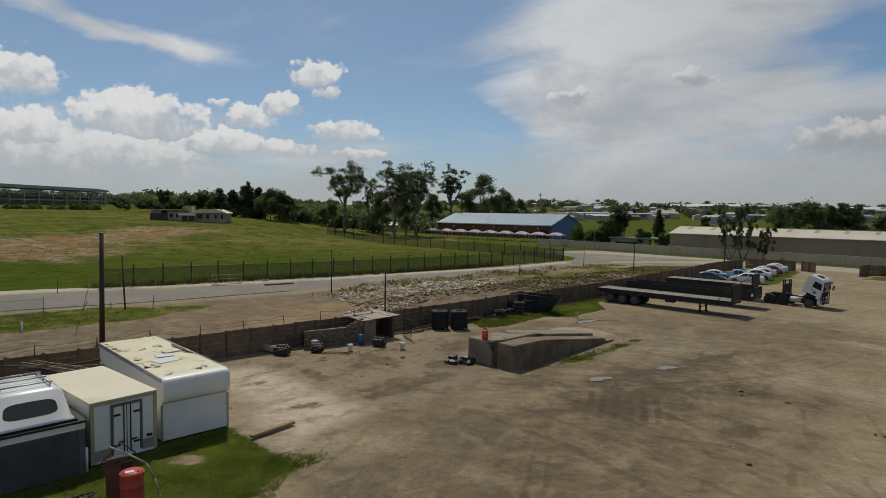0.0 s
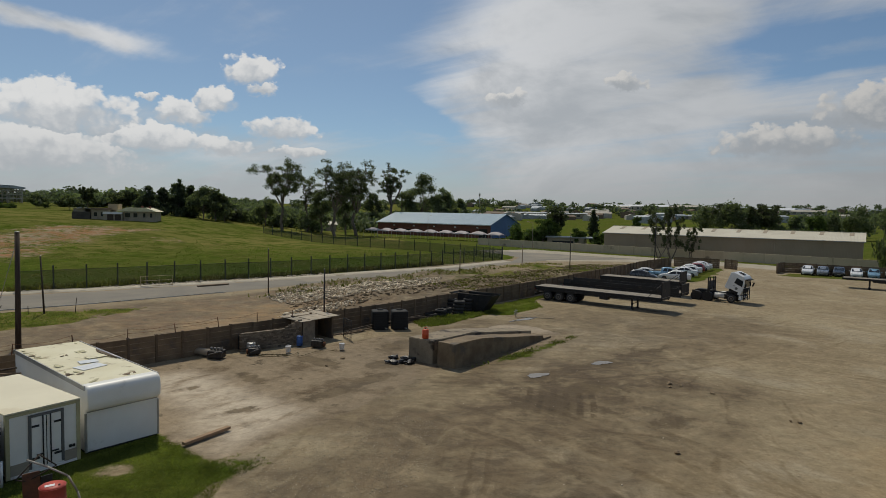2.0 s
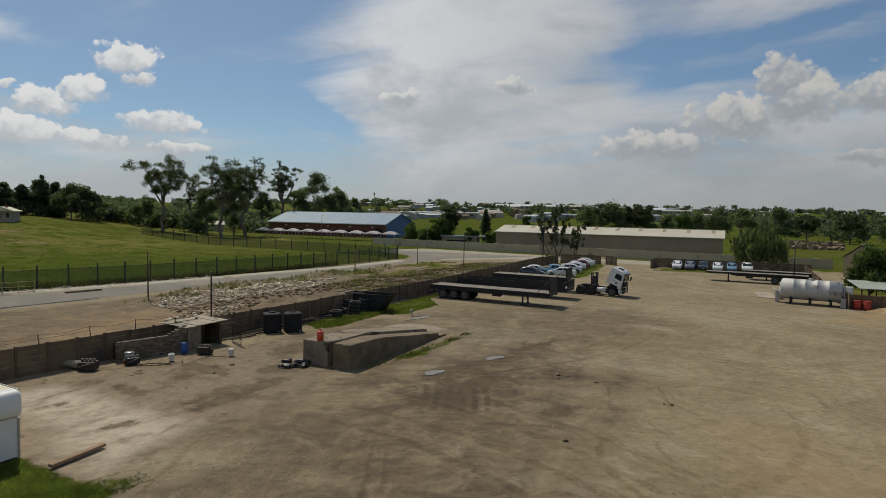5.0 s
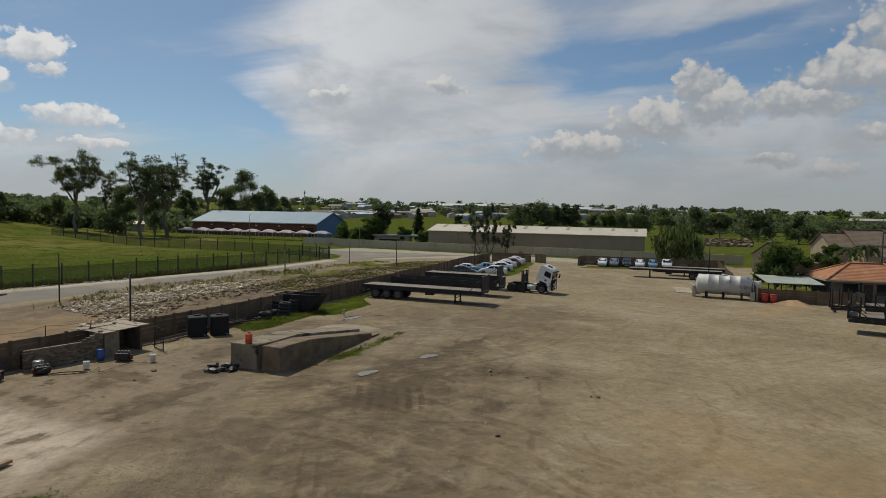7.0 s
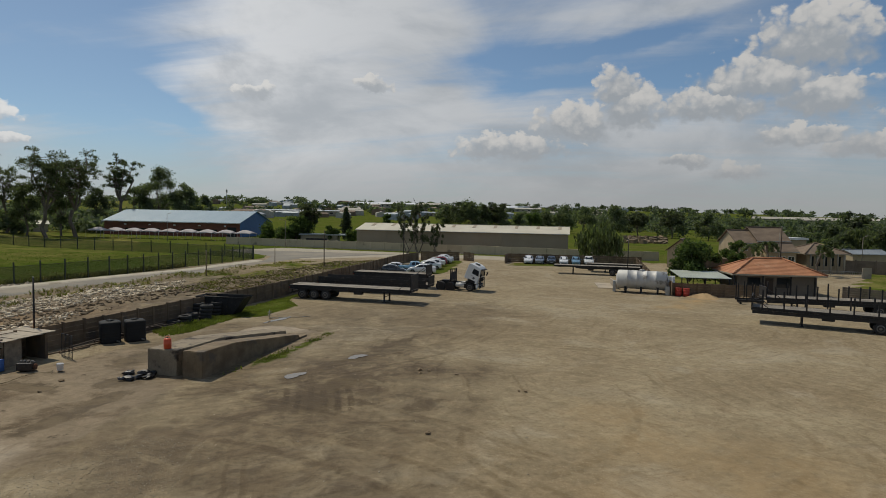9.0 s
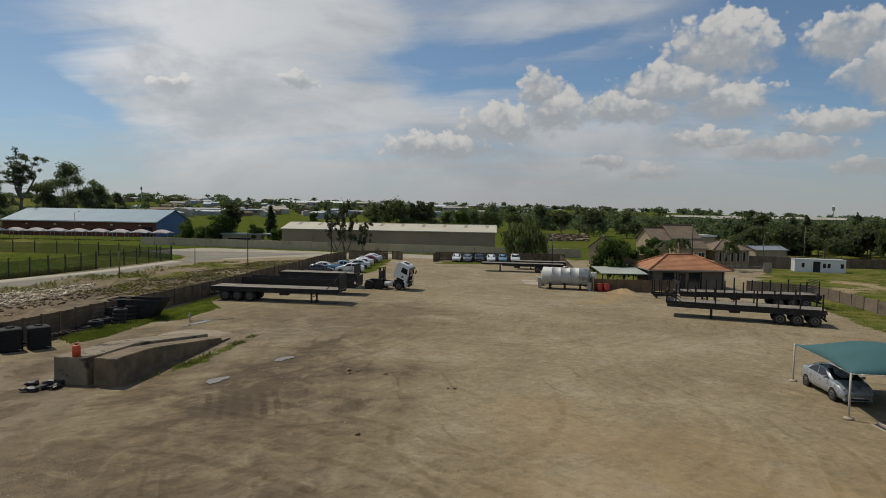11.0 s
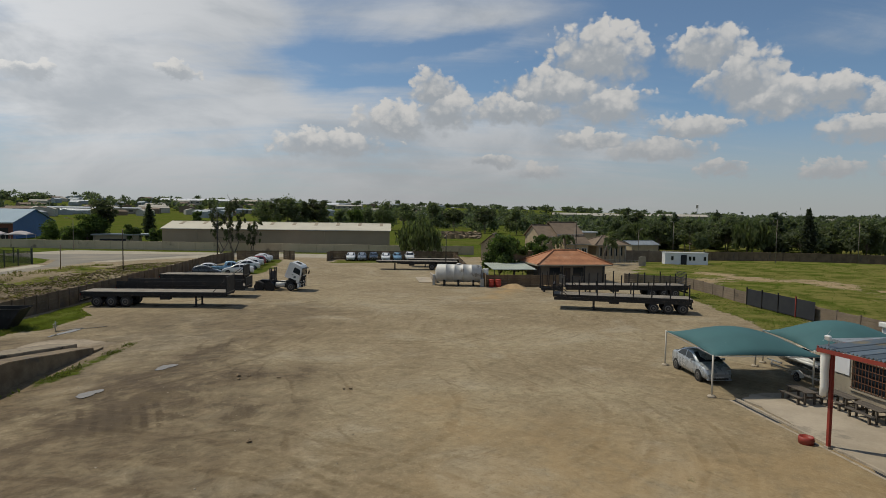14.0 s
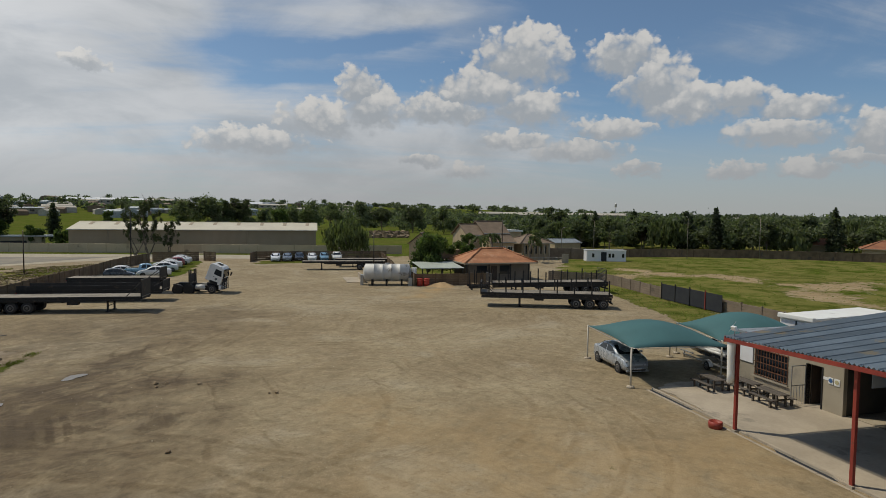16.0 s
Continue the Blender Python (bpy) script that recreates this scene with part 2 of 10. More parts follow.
def leaf_material(name, a, b, dry=None):
    """Leaves: tones that change from leaf to leaf and from clump to clump, with some light let through."""
    m = bpy.data.materials.new(name)
    m.use_nodes = True
    n = Nodes(m.node_tree)
    geo = n.add("ShaderNodeNewGeometry")
    at = n.add("ShaderNodeTexCoord").outputs["Object"]
    col = n.mix(geo.outputs["Random Per Island"], a, b)
    if dry:
        col = n.mix(n.step(n.noise(at, 0.35, 4.0), 0.5, 0.72), col, dry)
    k = n.step(n.noise(at, 0.8, 3.0), 0.25, 0.75, True, 0.7, 1.3)
    k = n.math("MULTIPLY", k, n.step(n.noise(at, 0.045, 3.0, 0.6), 0.3, 0.7, True, 0.66, 1.34))
    k = n.math("MULTIPLY", k, n.step(n.add("ShaderNodeObjectInfo").outputs["Random"], 0, 1, False, 0.82, 1.22))
    col = n.mix(1.0, col, n.combine(k, k, k), "MULTIPLY")
    p = n.add("ShaderNodeBsdfPrincipled")
    n.link(col, p.inputs["Base Color"])
    p.inputs["Roughness"].default_value = 0.65
    p.inputs["Specular IOR Level"].default_value = 0.10
    t = n.add("ShaderNodeBsdfTranslucent")
    n.link(n.mix(1.0, col, (1.0, 1.15, 0.55), "MULTIPLY"), t.inputs["Color"])
    mix = n.add("ShaderNodeMixShader")
    mix.inputs[0].default_value = 0.5
    n.link(p.outputs[0], mix.inputs[1])
    n.link(t.outputs[0], mix.inputs[2])
    out = n.add("ShaderNodeOutputMaterial")
    n.link(mix.outputs[0], out.inputs[0])
    return m


def glass_material(name, tint=(0.02, 0.025, 0.03)):
    m = bpy.data.materials.new(name)
    m.use_nodes = True
    n = Nodes(m.node_tree)
    p = n.add("ShaderNodeBsdfPrincipled")
    p.inputs["Base Color"].default_value = (*tint, 1)
    p.inputs["Roughness"].default_value = 0.06
    p.inputs["IOR"].default_value = 1.5
    out = n.add("ShaderNodeOutputMaterial")
    n.link(p.outputs[0], out.inputs[0])
    return m


def ground_material():
    """Bare soil, grass, red earth, sand and damp ground, blended by where each of them lies."""
    m = bpy.data.materials.new("ground_soil_and_grass")
    m.use_nodes = True
    n = Nodes(m.node_tree)
    at = n.add("ShaderNodeNewGeometry").outputs["Position"]

    def here(name):
        return n.add("ShaderNodeAttribute", attribute_name=name).outputs["Fac"]

    big = n.noise(at, 0.09, 6.0, 0.6, 0.4)
    mid = n.noise(at, 0.8, 6.0, 0.65, 0.3)
    grit = n.noise(at, 14.0, 4.0, 0.7)
    fleck = n.noise(at, 46.0, 2.0, 0.6)
    clod = n.noise(at, 3.6, 5.0, 0.7, 0.4)
    soil = n.mix(n.step(big, 0.34, 0.68), (0.228, 0.176, 0.106), (0.312, 0.254, 0.160))
    soil = n.mix(n.step(mid, 0.46, 0.68), soil, (0.276, 0.214, 0.132))
    broad = n.noise(n.vmath("ADD", at, (5.0, 41.0, 0.0)), 0.15, 6.0, 0.62, 0.7)
    soil = n.mix(n.math("MULTIPLY", n.step(broad, 0.50, 0.66), 0.60), soil, (0.335, 0.285, 0.200))
    soil = n.mix(n.math("MULTIPLY", n.step(broad, 0.48, 0.34), 0.45), soil, (0.190, 0.146, 0.088))
    # worn-in wheel tracks that swing across the yard in wide bends
    def bends(cx, cy, across, along, seed):
        o = n.vmath("SUBTRACT", at, (cx, cy, 0.0))
        p = n.add("ShaderNodeSeparateXYZ")
        n.link(o, p.inputs[0])
        r = n.math("ADD", n.vmath("LENGTH", n.scaled(o, (1, 1, 0))), n.math("MULTIPLY", big, 3.0))
        a = n.math("ARCTAN2", p.outputs[1], p.outputs[0])
        return n.noise(n.combine(n.math("MULTIPLY", r, across), n.math("MULTIPLY", a, along), seed), 1.0, 3.0, 0.6)

    t1, t2, t3 = bends(4.0, 8.0, 1.5, 3.0, 1.0), bends(62.0, 2.0, 1.7, 4.0, 5.0), bends(30.0, 90.0, 1.3, 5.0, 9.0)
    area = n.noise(n.vmath("ADD", at, (31.0, 5.0, 0.0)), 0.07, 3.0)
    ruts = n.mix(n.step(area, 0.44, 0.56), t1, t2)
    ruts = n.mix(n.step(n.noise(at, 0.055, 2.0), 0.52, 0.62), ruts, t3)
    dark = n.math("MULTIPLY", n.step(ruts, 0.54, 0.70), 0.8)
    pale = n.step(ruts, 0.44, 0.28)
    # lorry tyre arcs that stand out singly
    worn = n.noise(n.vmath("ADD", at, (0.0, 17.0, 0.0)), 0.9, 5.0, 0.7)
    shake = n.scaled(n.vmath("SUBTRACT", n.noise(at, 0.5, 3.0, fac=False), (0.5, 0.5, 0.5)), (0.7, 0.7, 0.0))
    for cx, cy, radius, middle, spread, wide in ((19.6, 19.6, 8.2, -62, 46, 0.30), (19.8, 17.2, 7.9, -66, 44, 0.34), (17.3, 17.9, 12.6, -56, 42, 0.20),
                                                 (17.3, 18.4, 11.6, -58, 40, 0.22), (15.4, 21.3, 5.2, -60, 70, 0.26), (13.1, 26.7, 10.9, -62, 36, 0.30),
                                                 (-13.6, 8.8, 23.1, 30, 22, 0.30), (-13.6, 8.8, 25.2, 28, 22, 0.30), (20.0, 44.1, 8.2, -95, 50, 0.30),
                                                 (17.0, 17.3, 5.6, 170, 40, 0.24), (-16.0, 10.0, 29.0, 24, 24, 0.26), (-16.0, 10.0, 31.0, 24, 26, 0.26),
                                                 (6.0, 64.0, 31.0, -70, 30, 0.28), (6.0, 64.0, 33.0, -72, 30, 0.28)):
        o = n.vmath("ADD", n.vmath("SUBTRACT", at, (cx, cy, 0.0)), shake)
        turned = n.vmath("DOT_PRODUCT", n.vmath("NORMALIZE", n.scaled(o, (1, 1, 0))), (math.cos(radians(middle)), math.sin(radians(middle)), 0.0))
        off = n.math("ABSOLUTE", n.math("SUBTRACT", n.vmath("LENGTH", n.scaled(o, (1, 1, 0))), radius))
        on = n.math("MULTIPLY", n.step(off, wide, wide * 0.35), n.step(turned, math.cos(radians(spread)), math.cos(radians(spread * 0.6))))
        dark = n.math("MAXIMUM", dark, n.math("MULTIPLY", on, n.step(worn, 0.36, 0.62, True, 0.10, 0.85)))
        rim = n.math("MULTIPLY", n.step(n.math("ABSOLUTE", n.math("SUBTRACT", off, wide * 1.15)), wide * 0.45, 0.0), n.step(turned, math.cos(radians(spread)), math.cos(radians(spread * 0.6))))
        pale = n.math("MAXIMUM", pale, n.math("MULTIPLY", rim, n.step(worn, 0.36, 0.60, True, 0.05, 0.5)))
    # short churned-up ruts, side by side, round the puddles
    swing = n.add("ShaderNodeVectorRotate", rotation_type="Z_AXIS")
    n.link(n.vmath("ADD", n.vmath("SUBTRACT", at, (8.6, 27.7, 0.0)), n.scaled(shake, (0.5, 0.5, 0.0))), swing.inputs["Vector"])
    swing.inputs["Angle"].default_value = radians(-72)
    sw = n.add("ShaderNodeSeparateXYZ")
    n.link(swing.outputs[0], sw.inputs[0])
    comb = n.math("ABSOLUTE", n.math("SUBTRACT", n.math("FRACT", n.math("DIVIDE", sw.outputs[1], 0.62)), 0.5))
    comb = n.math("MULTIPLY", n.step(comb, 0.36, 0.14), n.math("MULTIPLY", n.step(n.math("ABSOLUTE", sw.outputs[0]), 2.4, 1.2), n.step(n.math("ABSOLUTE", sw.outputs[1]), 2.6, 1.4)))
    dark = n.math("MAXIMUM", dark, n.math("MULTIPLY", comb, n.step(worn, 0.42, 0.58)))
    ruts = dark
    soil = n.mix(n.math("MULTIPLY", dark, 0.58), soil, (0.142, 0.100, 0.052))
    soil = n.mix(n.math("MULTIPLY", pale, 0.28), soil, (0.385, 0.308, 0.186))
    soil = n.mix(n.math("MULTIPLY", n.step(grit, 0.54, 0.74), 0.62), soil, (0.37, 0.315, 0.225))
    soil = n.mix(n.math("MULTIPLY", n.step(clod, 0.54, 0.66), 0.42), soil, (0.130, 0.096, 0.054))
    soil = n.mix(n.math("MULTIPLY", n.step(clod, 0.46, 0.34), 0.28), soil, (0.38, 0.315, 0.205))
    soil = n.mix(n.math("MULTIPLY", n.step(fleck, 0.60, 0.74), 0.65), soil, (0.10, 0.085, 0.065))
    mott = n.noise(n.scaled(at, (1.0, 1.35, 1.0)), 0.8, 10.0, 0.72, 0.6)
    crumb = n.noise(at, 2.2, 8.0, 0.78, 0.3)
    k = n.math("MULTIPLY", n.step(mott, 0.30, 0.70, False, 0.82, 1.18), n.step(crumb, 0.32, 0.68, False, 0.82, 1.18))
    soil = n.mix(1.0, soil, n.combine(k, k, k), "MULTIPLY")
    damp = n.math("MULTIPLY", here("damp"), n.step(n.noise(at, 0.45, 7.0, 0.68, 0.9), 0.26, 0.58))
    soil = n.mix(n.math("MULTIPLY", damp, 0.90), soil, n.mix(n.step(mott, 0.40, 0.60), (0.060, 0.040, 0.021), (0.118, 0.082, 0.045)))
    mud = n.math("ADD", here("mud"), n.math("MULTIPLY", n.math("SUBTRACT", n.noise(at, 1.6, 8.0, 0.74, 0.5), 0.5), 1.5))
    soil = n.mix(n.math("MULTIPLY", n.step(mud, 0.28, 0.66), 0.62), soil, (0.074, 0.052, 0.029))
    soil = n.mix(n.math("MULTIPLY", n.math("MULTIPLY", comb, n.step(worn, 0.40, 0.56)), 0.70), soil, (0.066, 0.046, 0.026))
    wet = n.math("MULTIPLY", damp, dark)
    soil = n.mix(n.math("MULTIPLY", wet, 0.32), soil, (0.050, 0.034, 0.018))
    soil = n.mix(n.math("MULTIPLY", n.math("MULTIPLY", damp, pale), 0.35), soil, (0.23, 0.165, 0.095))
    track_marks = n.noise(n.scaled(at, (1.1, 0.22, 1.0)), 1.0, 6.0, 0.7, 1.2)
    soil = n.mix(n.math("MULTIPLY", n.step(track_marks, 0.56, 0.64), 0.30), soil, (0.150, 0.108, 0.060))
    sand = n.math("MULTIPLY", here("sand"), n.step(mid, 0.22, 0.6))
    soil = n.mix(n.math("MULTIPLY", sand, 0.8), soil, (0.37, 0.25, 0.118))
    red = n.math("MULTIPLY", here("red"), n.math("MULTIPLY", n.step(mid, 0.30, 0.62), n.step(n.noise(at, 0.16, 7.0, 0.7, 0.8), 0.40, 0.54)))
    red = n.math("MINIMUM", n.math("MULTIPLY", red, 1.7), 1.0)
    soil = n.mix(red, soil, n.mix(n.step(mid, 0.35, 0.65), (0.220, 0.098, 0.036), (0.315, 0.155, 0.064)))
    # cast concrete, stained, with joints, worn off into the soil at its edges
    flat = n.add("ShaderNodeVectorRotate", rotation_type="Z_AXIS")
    n.link(at, flat.inputs["Vector"])
    flat.inputs["Angle"].default_value = radians(-43)
    fs = n.add("ShaderNodeSeparateXYZ")
    n.link(n.vmath("ADD", flat.outputs[0], n.scaled(n.noise(at, 1.5, 3.0, fac=False), (0.12, 0.12, 0.0))), fs.inputs[0])
    joint = None
    for o, gap in ((fs.outputs[0], 3.7), (fs.outputs[1], 4.3)):
        f = n.math("ABSOLUTE", n.math("SUBTRACT", n.math("FRACT", n.math("DIVIDE", o, gap)), 0.5))
        f = n.step(f, 0.488, 0.498)
        joint = f if joint is None else n.math("MAXIMUM", joint, f)
    stain = n.noise(n.vmath("ADD", at, (11.0, 3.0, 0.0)), 0.38, 8.0, 0.70, 0.15)
    slab = n.mix(n.step(stain, 0.47, 0.64), (0.240, 0.186, 0.122), (0.126, 0.091, 0.054))
    slab = n.mix(n.step(n.noise(n.vmath("ADD", at, (3.0, 9.0, 0.0)), 0.55, 7.0, 0.68, 0.15), 0.60, 0.66), slab, (0.095, 0.072, 0.045))
    slab = n.mix(n.math("MULTIPLY", n.step(grit, 0.5, 0.74), 0.4), slab, (0.34, 0.285, 0.21))
    slab = n.mix(n.math("MULTIPLY", n.math("MULTIPLY", joint, n.step(stain, 0.35, 0.6, True, 0.2, 0.8)), 0.6), slab, (0.10, 0.082, 0.055))
    worn_pale = n.math("MULTIPLY", here("pale"), n.step(n.noise(n.scaled(flat.outputs[0], (0.5, 1.1, 1.0)), 0.8, 8.0, 0.7, 0.4), 0.28, 0.54))
    slab = n.mix(n.math("MULTIPLY", worn_pale, 0.85), slab, (0.50, 0.425, 0.325))
    slab = n.mix(1.0, slab, n.combine(k, k, k), "MULTIPLY")
    oil = n.math("ADD", here("stain"), n.math("MULTIPLY", n.math("SUBTRACT", n.noise(at, 0.9, 8.0, 0.72, 0.4), 0.5), 1.3))
    slab = n.mix(n.math("MULTIPLY", n.step(oil, 0.42, 0.66), 0.85), slab, n.mix(n.step(mid, 0.4, 0.65), (0.150, 0.113, 0.068), (0.085, 0.064, 0.040)))
    slab = n.mix(n.math("MULTIPLY", damp, n.math("SUBTRACT", 0.38, n.math("MULTIPLY", here("pale"), 0.34))), slab, (0.100, 0.074, 0.045))
    cast = n.math("ADD", here("slab"), n.math("MULTIPLY", n.math("SUBTRACT", n.noise(at, 0.9, 7.0, 0.68, 0.5), 0.5), 1.0))
    cast = n.step(cast, 0.42, 0.62)
    soil = n.mix(cast, soil, slab)
    g1 = n.mix(n.step(mid, 0.3, 0.7), (0.052, 0.080, 0.011), (0.096, 0.128, 0.020))
    g1 = n.mix(n.step(n.noise(at, 0.05, 6.0, 0.65), 0.42, 0.62), g1, (0.100, 0.108, 0.026))
    tussock = n.noise(at, 0.33, 8.0, 0.74, 0.6)
    g1 = n.mix(n.math("MULTIPLY", n.step(tussock, 0.50, 0.64), 0.60), g1, (0.040, 0.062, 0.008))
    g1 = n.mix(n.math("MULTIPLY", n.step(tussock, 0.47, 0.34), 0.45), g1, (0.128, 0.142, 0.032))
    g1 = n.mix(n.math("MULTIPLY", n.step(grit, 0.48, 0.72), 0.55), g1, (0.038, 0.060, 0.008))
    g1 = n.mix(n.math("MULTIPLY", n.step(clod, 0.50, 0.66), 0.45), g1, (0.046, 0.070, 0.010))
    dry = n.math("MULTIPLY", here("dry"), n.step(n.noise(at, 0.22, 7.0, 0.7, 0.5), 0.40, 0.58))
    g1 = n.mix(dry, g1, (0.225, 0.196, 0.066))
    cover = n.math("ADD", here("grass"), n.math("MULTIPLY", n.math("SUBTRACT", mid, 0.5), 1.1))
    cover = n.math("ADD", cover, n.math("MULTIPLY", n.math("SUBTRACT", grit, 0.5), 0.5))
    cover = n.math("ADD", cover, n.math("MULTIPLY", n.math("SUBTRACT", tussock, 0.5), 1.5))
    cover = n.step(cover, 0.34, 0.60)
    col = n.mix(cover, soil, g1)
    p = n.add("ShaderNodeBsdfPrincipled")
    n.link(col, p.inputs["Base Color"])
    n.link(n.step(cover, 0, 1, False, 0.14, 0.0), p.inputs["Specular IOR Level"])
    n.link(n.step(damp, 0, 1, False, 0.94, 0.70), p.inputs["Roughness"])
    h = n.math("ADD", n.math("MULTIPLY", mid, 0.07), n.math("MULTIPLY", grit, 0.035))
    h = n.math("ADD", h, n.math("MULTIPLY", clod, n.math("SUBTRACT", 0.045, n.math("MULTIPLY", cast, 0.038))))
    h = n.math("SUBTRACT", h, n.math("MULTIPLY", ruts, 0.03))
    h = n.math("ADD", h, n.math("MULTIPLY", n.math("MULTIPLY", cover, grit), 0.16))
    bm_ = n.add("ShaderNodeBump")
    bm_.inputs["Strength"].default_value = 0.55
    bm_.inputs["Distance"].default_value = 1.0
    n.link(h, bm_.inputs["Height"])
    n.link(bm_.outputs[0], p.inputs["Normal"])
    out = n.add("ShaderNodeOutputMaterial")
    n.link(p.outputs[0], out.inputs[0])
    return m


M = {}
M["ground"] = ground_material()
M["concrete"] = material("stained_concrete", (0.36, 0.305, 0.225), (0.265, 0.215, 0.15), 0.35, 0.9, bump=0.25, grain=9, fine=0.22,
                         spot=(0.135, 0.105, 0.07), spot_scale=0.36, spot_at=(0.50, 0.64))
M["slab"] = material("pale_concrete", (0.41, 0.345, 0.26), (0.32, 0.268, 0.20), 0.4, 0.9, bump=0.2, grain=8, fine=0.15,
                     spot=(0.25, 0.215, 0.165), spot_scale=0.5)
M["ramp"] = material("weathered_ramp_concrete", (0.215, 0.158, 0.094), (0.125, 0.088, 0.050), 0.9, 0.92, bump=0.5, grain=12, fine=0.3,
                     spot=(0.115, 0.095, 0.07), spot_scale=0.7)
M["wall"] = material("grey_brown_precast", (0.185, 0.128, 0.076), (0.110, 0.076, 0.046), 0.8, 0.93, bump=0.4, grain=16, fine=0.25,
                     spot=(0.095, 0.075, 0.058), spot_scale=0.5, vary=0.16)
M["beige_wall"] = material("beige_plaster", (0.52, 0.43, 0.295), (0.45, 0.37, 0.25), 0.3, 0.92, bump=0.15, fine=0.12,
                           spot=(0.22, 0.18, 0.13), spot_scale=0.25, spot_at=(0.58, 0.72), vary=0.06)
M["brick"] = material("rough_grey_brick", (0.225, 0.178, 0.125), (0.140, 0.108, 0.077), 3.0, 0.95, bump=0.5, grain=25, fine=0.3, vary=0.42)
M["tarmac"] = material("worn_grey_tarmac", (0.165, 0.148, 0.120), (0.205, 0.182, 0.142), 0.22, 0.9, bump=0.2, grain=18, fine=0.22,
                       spot=(0.25, 0.215, 0.16), spot_scale=0.12, spot_at=(0.5, 0.7))
M["verge"] = material("pale_gravel_verge", (0.37, 0.325, 0.245), (0.30, 0.258, 0.19), 0.5, 0.95, bump=0.5, grain=10, fine=0.3)
M["paving"] = material("pale_dusty_paving", (0.47, 0.42, 0.33), (0.39, 0.345, 0.265), 0.6, 0.95, bump=0.3, grain=10, fine=0.2, spot=(0.30, 0.26, 0.19), spot_scale=0.3)
M["road_paint"] = material("worn_road_paint", (0.46, 0.44, 0.39), (0.24, 0.215, 0.17), 1.4, 0.9, bump=0.1)
M["kerb"] = material("kerb_concrete", (0.42, 0.39, 0.33), (0.33, 0.30, 0.25), 0.9, 0.9, vary=0.12)
M["black"] = material("black_plastic", (0.006, 0.006, 0.007), (0.011, 0.011, 0.010), 1.2, 0.8, bump=0.1)
M["rubber"] = material("tyre_rubber", (0.020, 0.020, 0.020), (0.040, 0.037, 0.034), 3.0, 0.85, bump=0.4, grain=40)
M["dark_steel"] = material("black_painted_steel", (0.008, 0.0075, 0.0075), (0.016, 0.014, 0.013), 1.6, 0.65, 0.0, bump=0.2, spot=(0.050, 0.036, 0.026), spot_scale=1.2, vary=0.1)
M["deck"] = material("worn_trailer_deck", (0.26, 0.225, 0.175), (0.18, 0.155, 0.12), 0.9, 0.75, 0.1, bump=0.35, fine=0.3, grain=14, spot=(0.10, 0.085, 0.07), spot_scale=0.6)
M["rim"] = material("dusty_steel_rim", (0.20, 0.19, 0.175), (0.13, 0.12, 0.11), 4.0, 0.55, 0.5)
M["fence"] = material("dark_green_fence_steel", (0.020, 0.028, 0.022), (0.032, 0.038, 0.030), 2.0, 0.6)
M["wood"] = material("dark_weathered_timber", (0.075, 0.052, 0.036), (0.045, 0.032, 0.024), 2.0, 0.9, bump=0.6, stretch=(6, 6, 0.6), grain=20)
M["plank"] = material("grey_brown_plank", (0.23, 0.165, 0.105), (0.15, 0.108, 0.07), 3.0, 0.9, bump=0.6, stretch=(0.6, 6, 6), grain=16)
M["white_panel"] = material("white_fibreglass_panel", (0.85, 0.835, 0.775), (0.79, 0.77, 0.71), 0.7, 0.42, bump=0.03, fine=0.05, spot=(0.50, 0.48, 0.42), spot_scale=0.8, spot_at=(0.6, 0.76), coat=0.2)
M["cream_roof"] = material("cream_box_roof", (0.66, 0.62, 0.44), (0.58, 0.53, 0.345), 0.5, 0.6, bump=0.08, fine=0.1, spot=(0.30, 0.24, 0.13), spot_scale=1.1, spot_at=(0.56, 0.68))
M["cream_edge"] = material("yellowed_cream_trim", (0.46, 0.42, 0.24), (0.37, 0.335, 0.19), 1.0, 0.6, bump=0.1)
M["white_paint"] = material("white_paint", (0.74, 0.74, 0.72), (0.66, 0.66, 0.64), 1.0, 0.35, bump=0.02, fine=0.04, coat=0.4)
M["shutter"] = material("grey_roller_shutter", (0.15, 0.15, 0.145), (0.115, 0.115, 0.11), 0.8, 0.6, 0.3, bump=0.1, fine=0.12)
M["red_paint"] = material("red_oxide_paint", (0.30, 0.045, 0.028), (0.22, 0.034, 0.024), 1.5, 0.5, 0.0, bump=0.1, spot=(0.13, 0.045, 0.03), spot_scale=1.5)
M["orange"] = material("orange_red_plastic", (0.62, 0.085, 0.022), (0.52, 0.07, 0.02), 2.0, 0.45, bump=0.05)
M["drum_red"] = material("faded_red_drum", (0.50, 0.06, 0.035), (0.38, 0.05, 0.035), 2.0, 0.55, bump=0.1, spot=(0.20, 0.085, 0.05), spot_scale=2.0)
M["rust"] = material("rusty_iron", (0.20, 0.085, 0.042), (0.11, 0.058, 0.038), 3.0, 0.9, 0.3, bump=0.6, grain=26)
M["tank"] = material("aluminium_tank_skin", (0.56, 0.55, 0.52), (0.46, 0.45, 0.42), 0.5, 0.6, 0.15, bump=0.05, fine=0.12, spot=(0.24, 0.22, 0.19), spot_scale=0.7)
M["galv"] = material("galvanised_steel", (0.42, 0.42, 0.41), (0.33, 0.33, 0.325), 1.5, 0.45, 0.7, bump=0.05)
M["glass"] = glass_material("dark_window_glass")
M["roof_tile"] = material("terracotta_roof", (0.33, 0.135, 0.062), (0.25, 0.10, 0.05), 0.7, 0.8, bump=0.1, fine=0.2, vary=0.18, spot=(0.40, 0.20, 0.105), spot_scale=0.5)
